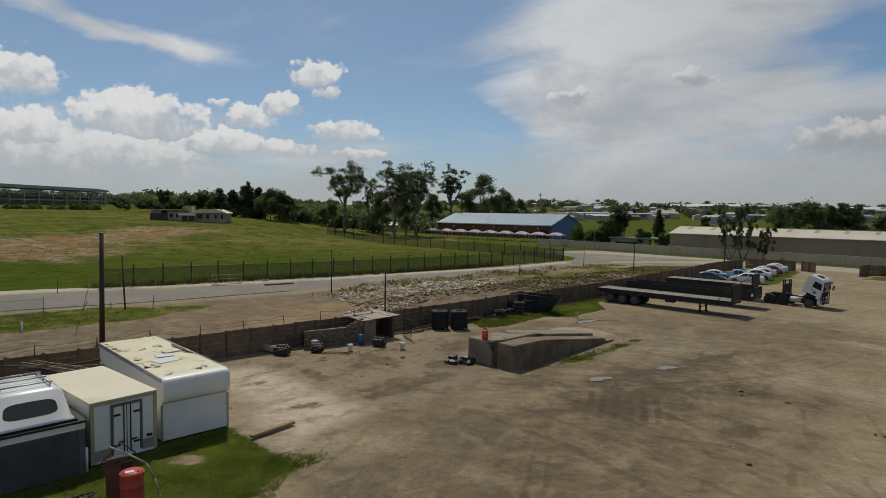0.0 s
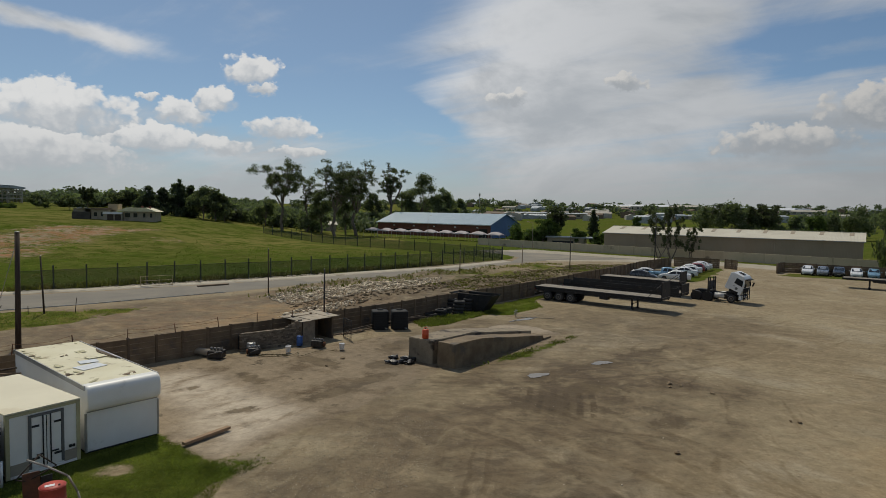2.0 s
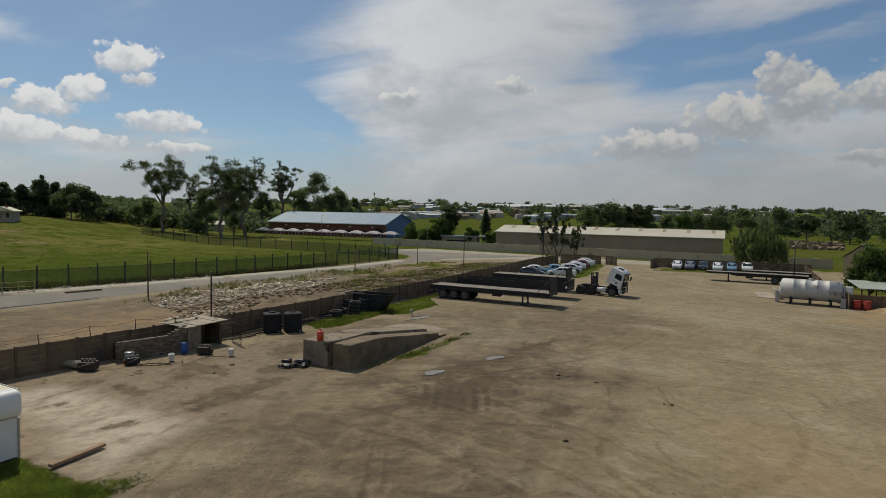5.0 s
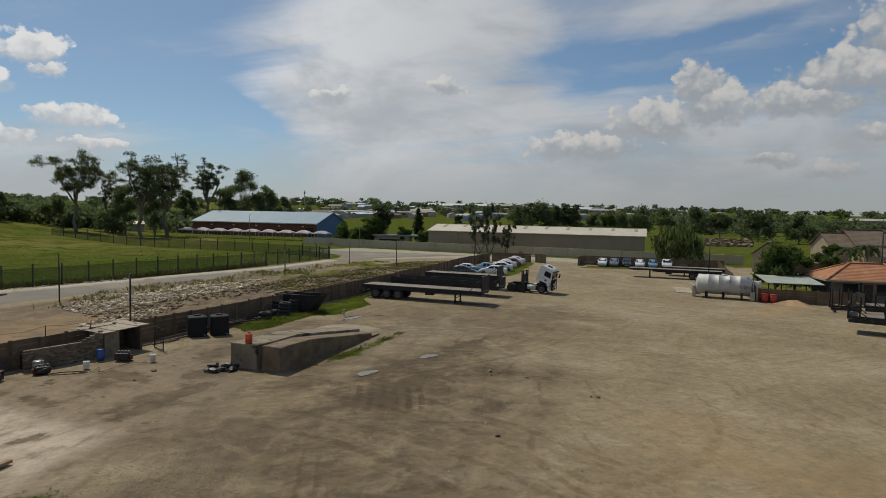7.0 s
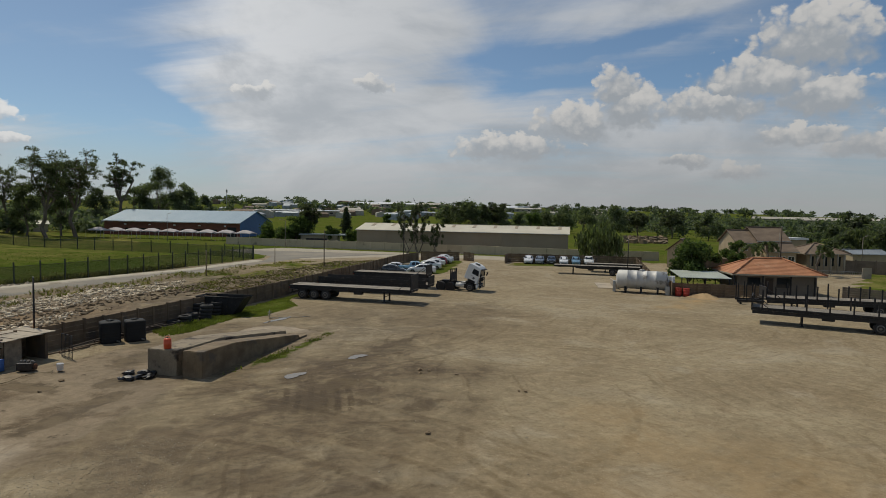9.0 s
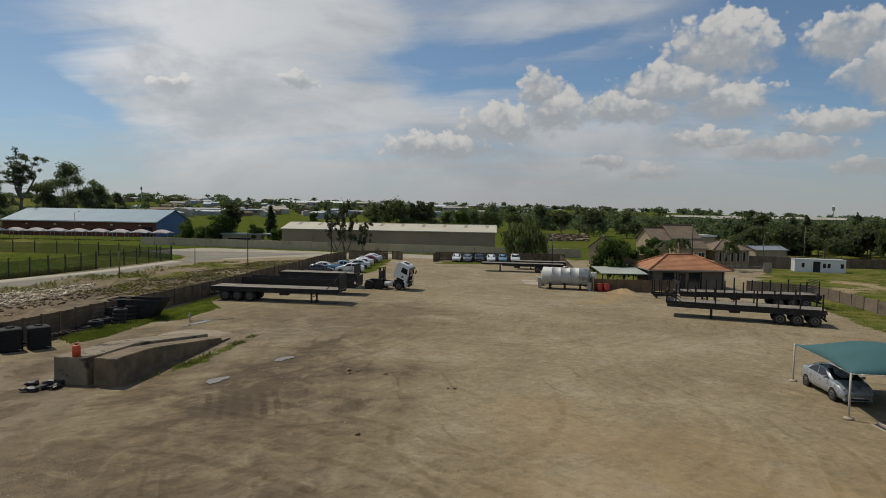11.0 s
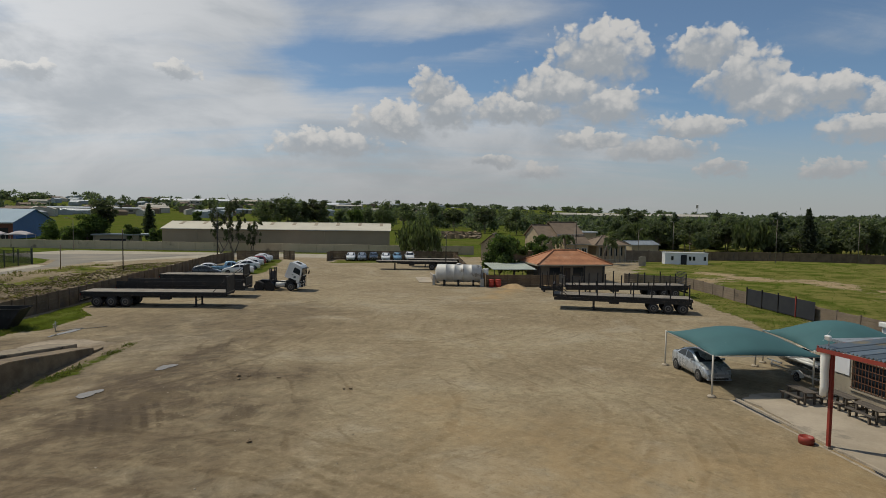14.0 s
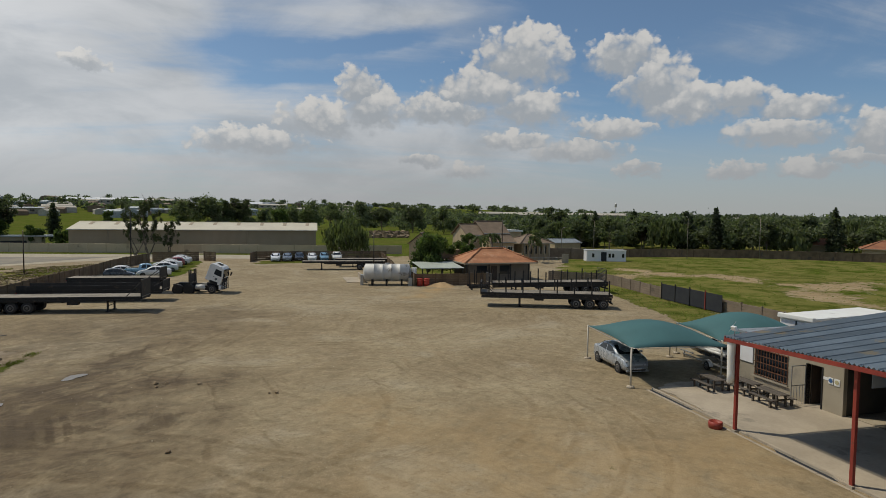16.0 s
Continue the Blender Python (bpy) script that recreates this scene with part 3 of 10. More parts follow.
M["brown_tile"] = material("brown_roof_tile", (0.205, 0.148, 0.100), (0.155, 0.112, 0.077), 0.6, 0.85, bump=0.1, fine=0.2, wave=("Y", 3.0, 0.03))
M["house_wall"] = material("tan_house_plaster", (0.44, 0.35, 0.225), (0.37, 0.29, 0.185), 0.5, 0.9, bump=0.1)
M["plaster"] = material("grey_cream_plaster", (0.36, 0.312, 0.235), (0.31, 0.268, 0.20), 0.6, 0.9, bump=0.12, fine=0.1, spot=(0.25, 0.22, 0.175), spot_scale=0.5)
M["blue_sheet"] = material("blue_sheet_metal", (0.045, 0.135, 0.33), (0.038, 0.115, 0.28), 0.3, 0.5, bump=0.05, wave=("X", 5.0, 0.015))
M["blue_roof"] = material("pale_blue_roof_sheet", (0.17, 0.25, 0.31), (0.20, 0.28, 0.34), 0.2, 0.45, 0.1, bump=0.05, wave=("X", 5.0, 0.02), fine=0.08)
M["red_brick"] = material("red_face_brick", (0.20, 0.075, 0.05), (0.15, 0.06, 0.042), 0.6, 0.92, bump=0.2, fine=0.25, grain=8)
M["shed_wall"] = material("beige_shed_sheet", (0.33, 0.265, 0.185), (0.30, 0.24, 0.165), 0.25, 0.7, bump=0.05, wave=("X", 4.0, 0.02), fine=0.08)
M["wall_pale"] = material("grey_precast", (0.30, 0.265, 0.21), (0.235, 0.205, 0.16), 0.8, 0.93, bump=0.4, grain=16, fine=0.2, spot=(0.15, 0.125, 0.095), spot_scale=0.5, vary=0.12)
M["shed_roof"] = material("cream_shed_roof_sheet", (0.56, 0.515, 0.40), (0.50, 0.455, 0.35), 0.2, 0.55, bump=0.05, wave=("X", 4.0, 0.02), fine=0.06)
M["grey_roof"] = material("grey_corrugated_sheet", (0.33, 0.36, 0.38), (0.27, 0.295, 0.315), 0.5, 0.5, 0.35, bump=0.05, wave=("X", 7.0, 0.03), fine=0.12, spot=(0.20, 0.20, 0.195), spot_scale=0.6, vary=0.1)
M["shade_net"] = material("green_shade_net", (0.042, 0.122, 0.128), (0.036, 0.104, 0.110), 0.4, 0.8, bump=0.1, grain=60, fine=0.12)
M["white_net"] = material("pale_shade_net", (0.46, 0.42, 0.41), (0.40, 0.36, 0.35), 0.3, 0.85)
M["mesh_dark"] = material("dark_cloth_and_openings", (0.016, 0.018, 0.024), (0.024, 0.026, 0.03), 0.8, 0.85)
M["stone"] = material("pale_rubble", (0.62, 0.53, 0.39), (0.42, 0.335, 0.23), 2.0, 0.95, bump=0.4, islands=0.5)
M["grit"] = material("brown_grit", (0.38, 0.325, 0.24), (0.26, 0.215, 0.15), 2.0, 0.95, bump=0.3, islands=0.5)
M["clod"] = material("brown_earth_clod", (0.150, 0.106, 0.060), (0.205, 0.150, 0.088), 1.4, 0.98, bump=0.7, grain=12, fine=0.35, islands=0.4)
M["cabin"] = material("white_cabin_panel", (0.74, 0.74, 0.75), (0.68, 0.68, 0.69), 0.5, 0.5, bump=0.03, fine=0.04)
M["canopy_glass"] = glass_material("smoky_canopy_glass", (0.11, 0.105, 0.075))
M["water"] = glass_material("muddy_puddle_water", (0.12, 0.10, 0.075))
M["bark"] = material("grey_gum_bark", (0.19, 0.155, 0.12), (0.10, 0.08, 0.062), 1.2, 0.95, bump=0.6, stretch=(3, 3, 0.5))
M["gum_leaf"] = leaf_material("gum_leaves", (0.078, 0.092, 0.056), (0.135, 0.148, 0.094))
# Tree and conifer leaves are lifted in tone, with distance haze put into them.
M["tree_leaf"] = leaf_material("tree_leaves", (0.110, 0.132, 0.076), (0.190, 0.212, 0.130))
M["dark_leaf"] = leaf_material("conifer_leaves", (0.058, 0.072, 0.048), (0.098, 0.114, 0.076))
M["willow_leaf"] = leaf_material("willow_leaves", (0.115, 0.140, 0.066), (0.190, 0.215, 0.108))
M["bright_leaf"] = leaf_material("bright_shrub_leaves", (0.072, 0.104, 0.036), (0.116, 0.154, 0.056))
M["blade"] = leaf_material("grass_blades", (0.140, 0.168, 0.040), (0.205, 0.228, 0.064), dry=(0.21, 0.19, 0.075))
M["weed"] = leaf_material("tall_weeds", (0.110, 0.116, 0.028), (0.185, 0.172, 0.058), dry=(0.22, 0.175, 0.085))

M["wall_brown"] = material("brown_precast", (0.215, 0.165, 0.118), (0.165, 0.125, 0.09), 0.8, 0.93, bump=0.4, grain=16, fine=0.25, spot=(0.12, 0.095, 0.07), spot_scale=0.5, vary=0.15)
M["bank_weed"] = leaf_material("low_bank_weeds", (0.098, 0.100, 0.026), (0.160, 0.146, 0.050), dry=(0.17, 0.12, 0.06))
M["field_blade"] = leaf_material("field_grass_blades", (0.078, 0.118, 0.016), (0.128, 0.170, 0.030), dry=(0.175, 0.185, 0.055))
M["lawn_blade"] = leaf_material("lawn_grass_blades", (0.165, 0.195, 0.042), (0.250, 0.272, 0.070), dry=(0.23, 0.21, 0.075))
M["plank_brown"] = material("sawn_brown_beam", (0.33, 0.215, 0.125), (0.24, 0.155, 0.09), 3.0, 0.9, bump=0.5, stretch=(0.6, 6, 6), grain=16)
# Darker than the outer plaster: the deep bay's shade is put into this colour.
M["grimy_wall"] = material("dark_plaster_wall", (0.085, 0.075, 0.06), (0.05, 0.045, 0.038), 0.6, 0.9, bump=0.15)
M["blue_plastic"] = material("blue_plastic_drum", (0.035, 0.11, 0.34), (0.03, 0.09, 0.28), 2.0, 0.5, bump=0.05)


# ---- helpers for meshes ----
def part(name, bm, mat, parent=None, label="", smooth=False):
    """Links a bmesh as one mesh object under a thing or a part."""
    me = bpy.data.meshes.new(name)
    bm.to_mesh(me)
    bm.free()
    mats = mat if isinstance(mat, (list, tuple)) else [mat]
    for k in mats:
        me.materials.append(M[k])
    if smooth:
        me.polygons.foreach_set("use_smooth", [True] * len(me.polygons))
    ob = new(name, me)
    if parent is not None:
        ob.parent = parent
    if label:
        ob["label"] = label
    return ob


def thing(name, label, category, m=None, group="", kind=""):
    """An empty at the base of a thing, to hang its parts on."""
    ob = new(name)
    ob.empty_display_size = 0.3
    if m is not None:
        ob.matrix_world = m
    return tagged(ob, label, category, group, kind)


def heading(x, y, dx, dy, z=0.0):
    """A pose at (x, y, z) whose own x axis points along (dx, dy)."""
    return pose(x, y, z, 0, 0, math.degrees(math.atan2(dy, dx)))


def box(bm, x0, x1, y0, y1, z0, z1, mi=0, bevel=0.0):
    v = [bm.verts.new(p) for p in ((x0, y0, z0), (x1, y0, z0), (x1, y1, z0), (x0, y1, z0), (x0, y0, z1), (x1, y0, z1), (x1, y1, z1), (x0, y1, z1))]
    fs = [bm.faces.new([v[i] for i in q]) for q in ((3, 2, 1, 0), (4, 5, 6, 7), (0, 1, 5, 4), (1, 2, 6, 5), (2, 3, 7, 6), (3, 0, 4, 7))]
    for f in fs:
        f.material_index = mi
    if bevel:
        bmesh.ops.bevel(bm, geom=list({e for f in fs for e in f.edges}), offset=bevel, segments=2, affect="EDGES", profile=0.6)
    return bm


def cube(x0, x1, y0, y1, z0, z1, bevel=0.0):
    return box(bmesh.new(), x0, x1, y0, y1, z0, z1, 0, bevel)


def tube(bm, a, b, r0, r1=None, seg=8, caps=True, mi=0):
    """A round bar from a to b."""
    a, b, r1 = Vector(a), Vector(b), r0 if r1 is None else r1
    d = (b - a).normalized()
    s = d.orthogonal().normalized()
    t = d.cross(s)
    rings = []
    for p, r in ((a, r0), (b, r1)):
        rings.append([bm.verts.new(p + (s * math.cos(k) + t * math.sin(k)) * r) for k in [2 * math.pi * i / seg for i in range(seg)]])
    for i in range(seg):
        f = bm.faces.new((rings[0][i], rings[0][(i + 1) % seg], rings[1][(i + 1) % seg], rings[1][i]))
        f.smooth, f.material_index = True, mi
    if caps:
        bm.faces.new(rings[0][::-1]).material_index = mi
        bm.faces.new(rings[1]).material_index = mi
    return bm


def rod(a, b, r0, r1=None, seg=8):
    return tube(bmesh.new(), a, b, r0, r1, seg)


def path_tube(points, r, seg=6):
    bm = bmesh.new()
    for a, b in zip(points, points[1:]):
        tube(bm, a, b, r, r, seg)
    return bm


def prism(points, y0, y1, mi=0, bm=None):
    """An outline in x and z, drawn out from y0 to y1."""
    bm = bm or bmesh.new()
    a = [bm.verts.new((x, y0, z)) for x, z in points]
    b = [bm.verts.new((x, y1, z)) for x, z in points]
    n = len(points)
    fs = [bm.faces.new(a), bm.faces.new(b[::-1])]
    fs += [bm.faces.new((a[i], b[i], b[(i + 1) % n], a[(i + 1) % n])) for i in range(n)]
    for f in fs:
        f.material_index = mi
    bmesh.ops.recalc_face_normals(bm, faces=fs)
    return bm


def lathe(profile, seg=16, axis="Z", bm=None):
    """Rings of (radius, height) turned about an axis."""
    bm = bm or bmesh.new()
    rings = []
    for r, h in profile:
        ring = []
        for i in range(seg):
            c, s = math.cos(2 * math.pi * i / seg) * r, math.sin(2 * math.pi * i / seg) * r
            ring.append(bm.verts.new((c, s, h) if axis == "Z" else (h, c, s) if axis == "X" else (c, h, s)))
        rings.append(ring)
    fs = []
    for a, b in zip(rings, rings[1:]):
        for i in range(seg):
            f = bm.faces.new((a[i], a[(i + 1) % seg], b[(i + 1) % seg], b[i]))
            f.smooth = True
            fs.append(f)
    fs += [bm.faces.new(rings[0][::-1]), bm.faces.new(rings[-1])]
    bmesh.ops.recalc_face_normals(bm, faces=fs)
    return bm


def shift(bm, x, y, z, rx=0, ry=0, rz=0):
    bm.transform(pose(x, y, z, rx, ry, rz))
    return bm


def roughen(bm, size, amount, seed=0.0):
    for v in bm.verts:
        v.co += Vector(noise.noise_vector(v.co / size + Vector((seed, seed * 1.7, 0)))) * amount
    return bm


def sheet_mesh(name, verts, faces, mat, parent=None, smooth=False, label=""):
    """A mesh from rows that a loop has worked out."""
    me = bpy.data.meshes.new(name)
    me.from_pydata(verts, [], faces)
    me.materials.append(M[mat])
    if smooth:
        me.polygons.foreach_set("use_smooth", [True] * len(me.polygons))
    ob = new(name, me)
    if parent is not None:
        ob.parent = parent
    if label:
        ob["label"] = label
    return ob


# ---- the lie of the land ----
WALL_LINE = [(-31, 16.5), (-21.3, 28.2), (-13.4, 35.4), (-0.5, 47.4), (16.4, 64.6), (24.3, 73.6), (45.5, 98.6), (54.0, 106.2)]
FENCE_LINE = [(-60, 44), (-39, 63.8), (-27.2, 71.8), (-14.2, 81.3), (0.6, 92.7), (10.6, 103.3), (23.4, 115.9)]
ROAD_NEAR = [(-75, 12), (-50, 36), (-38.5, 49), (-27, 56.5), (-16.4, 65.3), (-6.5, 76.5), (9.9, 89.8), (22.1, 105), (33, 115), (60, 118)]
ROAD_FAR = [(-84, 22), (-58, 46), (-42, 61), (-30.2, 66.6), (-19.6, 73.8), (-6.5, 83.4), (10.6, 97.2), (24, 111), (28, 124), (20, 150)]


def to_line(x, y, line):
    """Distance of points to a line of corners, and the side: negative to the right as one goes along it."""
    best, side = np.full(np.shape(x), 1e9), np.zeros(np.shape(x))
    for (ax, ay), (bx, by) in zip(line, line[1:]):
        dx, dy = bx - ax, by - ay
        t = np.clip(((x - ax) * dx + (y - ay) * dy) / (dx * dx + dy * dy), 0, 1)
        px, py = x - ax - t * dx, y - ay - t * dy
        d = np.hypot(px, py)
        nearer = d < best
        best = np.where(nearer, d, best)
        side = np.where(nearer, np.sign(dx * (y - ay) - dy * (x - ax)), side)
    return best * np.where(side == 0, 1, side)


def ease(v, lo, hi):
    t = np.clip((v - lo) / (hi - lo), 0, 1)
    return t * t * (3 - 2 * t)


def wobble(x, y, size, seed=0.0):
    """A smooth, uneven field of about -1 to 1."""
    a = np.sin(x / size + seed) * np.cos(y / size * 1.13 + seed * 2.1)
    b = np.sin((x * 0.62 + y * 0.81) / size * 2.07 + seed * 3.3) * 0.6
    c = np.cos((x * 0.83 - y * 0.57) / size * 4.3 + seed * 5.1) * 0.35
    return (a + b + c) / 1.6


def land(x, y):
    """Height of the ground at points."""
    x, y = np.asarray(x, float), np.asarray(y, float)
    r, az = np.hypot(x, y), np.degrees(np.arctan2(-x, y))
    beyond = np.maximum(to_line(x, y, FENCE_LINE), 0)
    z = ease(beyond, 8, 150) * 6.2 * ease(az, 3, 21)
    z += ease(r, 210, 420) * 4.0 * ease(az, 6, 24)
    hill = np.interp(az, [-180, -92, -72, -58, -40, -10, 12, 22, 40, 180], [6, 4, 9, 22, 29, 33, 20, 10, 4, 6])
    z += ease(r, 330, 1500) * hill
    # dug-over bank between the yard wall and the road
    w, rd = to_line(x, y, WALL_LINE), to_line(x, y, ROAD_NEAR)
    bank = ease(w, 0.3, 4.0) * ease(-rd, 0.6, 5.0) * ease(x + y, 44, 66) * ease(108 - y, 0, 14)
    z += bank * (0.75 + 0.35 * wobble(x, y, 4.0, 1.0) + 0.22 * wobble(x, y, 1.3, 2.0))
    # small unevenness in the yard
    yard = (w < 0) & (r < 130)
    z += np.where(yard, 0.025 * wobble(x, y, 3.5, 4.0), 0.05 * wobble(x, y, 9.0, 5.0) * ease(r, 30, 90))
    z += np.where(r > 160, 0.5 * wobble(x, y, 60.0, 6.0) * ease(r, 160, 400), 0)
    return z


def land_at(x, y):
    return float(land(np.array([x]), np.array([y]))[0])


def inside(x, y, ring):
    """Signed distance-like field: positive within the ring of corners."""
    d = np.abs(to_line(x, y, ring + ring[:1]))
    hit = np.zeros(np.shape(x), bool)
    for (ax, ay), (bx, by) in zip(ring, ring[1:] + ring[:1]):
        cross = ((ay > y) != (by > y)) & (x < (bx - ax) * (y - ay) / (by - ay + 1e-12) + ax)
        hit ^= cross
    return np.where(hit, d, -d)


def steps(lo, hi, fine_lo, fine_hi, fine, grow=1.12):
    out = list(np.arange(fine_lo, fine_hi, fine))
    d, v = fine, fine_hi
    while v < hi:
        out.append(v)
        d *= grow
        v += d
    out.append(hi)
    d, v, low = fine, fine_lo - fine, []
    while v > lo:
        low.append(v)
        d *= grow
        v -= d
    return np.array(([lo] + low[::-1]) + out)


MEADOW_TRACK = [(99.9, 36.0), (97.0, 26.8), (98.0, 19.0), (94.7, 11.1), (92.0, 4.5), (88.9, 0.9), (84, -8)]
# middle, direction, half length and half width of dark muddy marks in the yard
MUD_MARKS = ((8.9, 32.2, 0.8, 0.6, 1.5, 0.9), (13.7, 34.9, 0.8, 0.6, 1.4, 0.8), (8.4, 27.6, 0.31, 0.95, 2.6, 1.5), (6.6, 27.2, 0.9, 0.3, 0.6, 0.5), (5.3, 27.0, 0.96, 0.2, 1.3, 0.3),
             (10.3, 26.2, 0.37, 0.93, 1.4, 0.2), (12.8, 24.8, 0.9, 0.4, 1.4, 0.6), (11.2, 33.6, 0.8, 0.6, 2.6, 0.6), (10.5, 29.8, 0.7, 0.7, 2.5, 1.0), (17.0, 37.5, 0.85, 0.5, 3.0, 0.5))
EAST_STRIP = [(71, 28.5), (75, 28), (67, 20), (60.6, 12.4), (54.6, 6), (46, 6.5), (46.4, 9), (53.2, 14.6), (57.6, 18.0), (62.6, 22.6)]


def build_ground():
    xs, ys = steps(-3200, 3400, -46, 82, 0.62), steps(-700, 3600, -6, 126, 0.62)
    gx, gy = np.meshgrid(xs, ys)
    x, y = gx.ravel(), gy.ravel()
    z = land(x, y)
    nx, ny = len(xs), len(ys)
    i = np.arange((nx - 1) * (ny - 1))
    a = (i // (nx - 1)) * nx + i % (nx - 1)
    faces = np.stack([a, a + 1, a + nx + 1, a + nx], 1)
    me = bpy.data.meshes.new("ground")
    me.vertices.add(len(x))
    me.vertices.foreach_set("co", np.stack([x, y, z], 1).ravel())
    me.loops.add(faces.size)
    me.loops.foreach_set("vertex_index", faces.ravel())
    me.polygons.add(len(faces))
    me.polygons.foreach_set("loop_start", np.arange(0, faces.size, 4))
    me.update(calc_edges=True)
    me.polygons.foreach_set("use_smooth", [True] * len(faces))
    w, rn, rf, fl = (to_line(x, y, k) for k in (WALL_LINE, ROAD_NEAR, ROAD_FAR, FENCE_LINE))
    r = np.hypot(x, y)
    az = np.degrees(np.arctan2(-x, y))
    soft = 1.2 * wobble(x, y, 1.7, 3.0)
    grass = np.zeros(len(x))

    def lay(v):
        np.maximum(grass, np.clip(v, 0, 1), out=grass)

    lay(ease(fl, -0.6, 0.8))                                                    # the field
    lay(np.where(r > 128, 0.85, 0))                                             # open land all round
    lay(ease(inside(x, y, [(-8.9, 24.2), (-5.7, 21.0), (-5.3, 19.8), (-5.2, 16), (-6, 13), (-24, 10), (-27, 18), (-16, 23)]) + soft * 0.35, -0.3, 0.9))
    lay(0.95 * ease(inside(x, y, [(-6.0, 21.4), (-4.6, 22.2), (-4.0, 21.2), (-6.2, 19.0)]) + soft * 0.4, -0.4, 0.6) * 0.72)
    lay(ease(inside(x, y, [(-48, 40), (-31, 52.5), (-21, 55.5), (-24, 48), (-30, 42), (-40, 33)]) + soft * 0.6, -0.5, 1.2))   # verge by the road
    lay(ease(inside(x, y, [(10.2, 57.0), (17.5, 64.8), (24, 72), (27, 70.5), (22.5, 67.5), (16.0, 61.5), (15.5, 56.5), (11.0, 52.0), (8.2, 52.0)]) + soft * 0.5, -0.4, 0.9))
    lay(0.8 * ease(inside(x, y, [(2.5, 48.5), (9.5, 56.5), (11, 54.5), (5.2, 47.5), (3.0, 46.3)]) + soft * 0.6, -0.3, 1.0))
    lay(0.52 * ease(inside(x, y, [(4.6, 33.6), (12.3, 41.4), (14.0, 43.2), (14.6, 42.6), (12.6, 40.0), (7.0, 34.6)]) + soft * 0.35, -0.3, 0.6))
    lay(ease(inside(x, y, [(33, 80.5), (54, 105.5), (61.5, 101.5), (56, 94), (50, 86), (44, 80)]) + soft * 0.6, -0.6, 1.0))                    # the car park
    lay(ease(inside(x, y, [(63, 90), (68, 95), (84, 84), (82, 78), (72, 84)]) + soft * 0.6, -0.6, 1.2) * 0.8)
    lay(ease(inside(x, y, EAST_STRIP) + soft * 0.5, -0.5, 1.0))  # along the far fence
    lay(ease(inside(x, y, [(62, 48), (66, 56), (78, 70), (90, 62), (78, 46), (68, 46)]) + soft * 0.5, -0.5, 1.2))
    lay(ease(inside(x, y, [(66, 26), (72, 36), (80, 40), (150, 70), (200, 20), (120, -40), (60, -10), (55, 8), (64, 19)]) + soft, -0.5, 1.5))
    bank = ease(w, 0.2, 2.0) * ease(-rn, 0.6, 2.5) * ease(108 - y, 0, 6)
    lay(bank * (0.36 + 0.34 * wobble(x, y, 5.0, 8.0)) * ease(x + y, 62, 78))
    grass[(rn > -0.6) & (rf < 0.6) & (y < 125)] = 0
    red = ease(inside(x, y, [(-62, 84), (-55, 92), (-53, 106), (-55, 122), (-57, 138), (-53, 156), (-67, 161), (-82, 157), (-84, 128), (-90, 112), (-98, 92), (-80, 74)]) + 4 * wobble(x, y, 9, 9.0) + 2 * wobble(x, y, 3, 2.0), -5, 8)
    red = np.maximum(red, 0.7 * ease(inside(x, y, [(-45, 124), (-40, 132), (-46, 146), (-53, 144), (-50, 128)]) + 3 * wobble(x, y, 5, 2.0), -2, 6))
    red = np.maximum(red, 0.12 * ease(w, 0.3, 1.5) * ease(-rn, 1, 4) * ease(x + y, 14, 30) * ease(66 - x - y, 0, 14))
    grass *= 1 - 0.60 * red * (fl > 0)
    path = np.abs(to_line(x, y, [(84, 36), (95, 31), (100, 22), (89, 12), (78, 4), (70, -6)])) + 3.0 * wobble(x, y, 6, 3.0)
    track = 0.75 * ease(path, 6.0, 0.0) * (x > 64)
    path = np.abs(to_line(x, y, [(88, 8), (104, 4), (118, -12)])) + 3.0 * wobble(x, y, 5, 7.0)
    track = np.maximum(track, 0.7 * ease(path, 4.0, 0.0))
    path = np.abs(to_line(x, y, MEADOW_TRACK)) + 3.4 * wobble(x, y, 5.0, 1.0) + 1.6 * wobble(x, y, 1.9, 6.0)
    track = np.maximum(track, 0.85 * ease(path, 4.6, -0.6) * (x > 70))
    grass *= 1 - 0.9 * track
    sand = np.maximum(track * 0.8, ease(inside(x, y, [(46, 42), (59, 46.5), (60, 44), (50, 39)]) + soft, -0.5, 2.5))
    sand = np.maximum(sand, 0.5 * ease(inside(x, y, [(-15.4, 47.4), (-13.4, 54.0), (-10.4, 57.2), (-5.0, 57.0), (-3.0, 54.0), (-8.3, 50.5), (-9.7, 49.0), (-14.1, 45.0)]) + soft, -1.2, 1.2))
    sand = np.maximum(sand, 0.12 * ease(w, 0.3, 1.5) * ease(-rn, 1, 4) * ease(x + y, 10, 26) * ease(52 - x - y, 0, 14))
    sand = np.maximum(sand, 0.5 * ease(inside(x, y, [(24, 12), (30, 4), (18, -4), (10, 8), (20, 22)]) + 2 * soft, -3, 5))
    damp = ease(inside(x, y, [(2, 31), (9, 25), (17, 26.5), (20, 33), (16, 40), (10, 36), (5, 33.5)]) + 1.5 * soft, -2.0, 3.5)
    damp = np.maximum(damp, 0.8 * ease(inside(x, y, [(-5, 24), (3, 20), (10, 21), (12, 25), (3, 30), (-1, 29)]) + 1.5 * soft, -2.0, 3.0))
    damp = np.maximum(damp, 0.85 * ease(inside(x, y, [(-6, 8), (-5, 21), (0, 28), (4, 33), (13, 42), (21, 40), (21, 30), (12, 20), (3, 8)]) + 2.5 * soft, -3.0, 5.0))
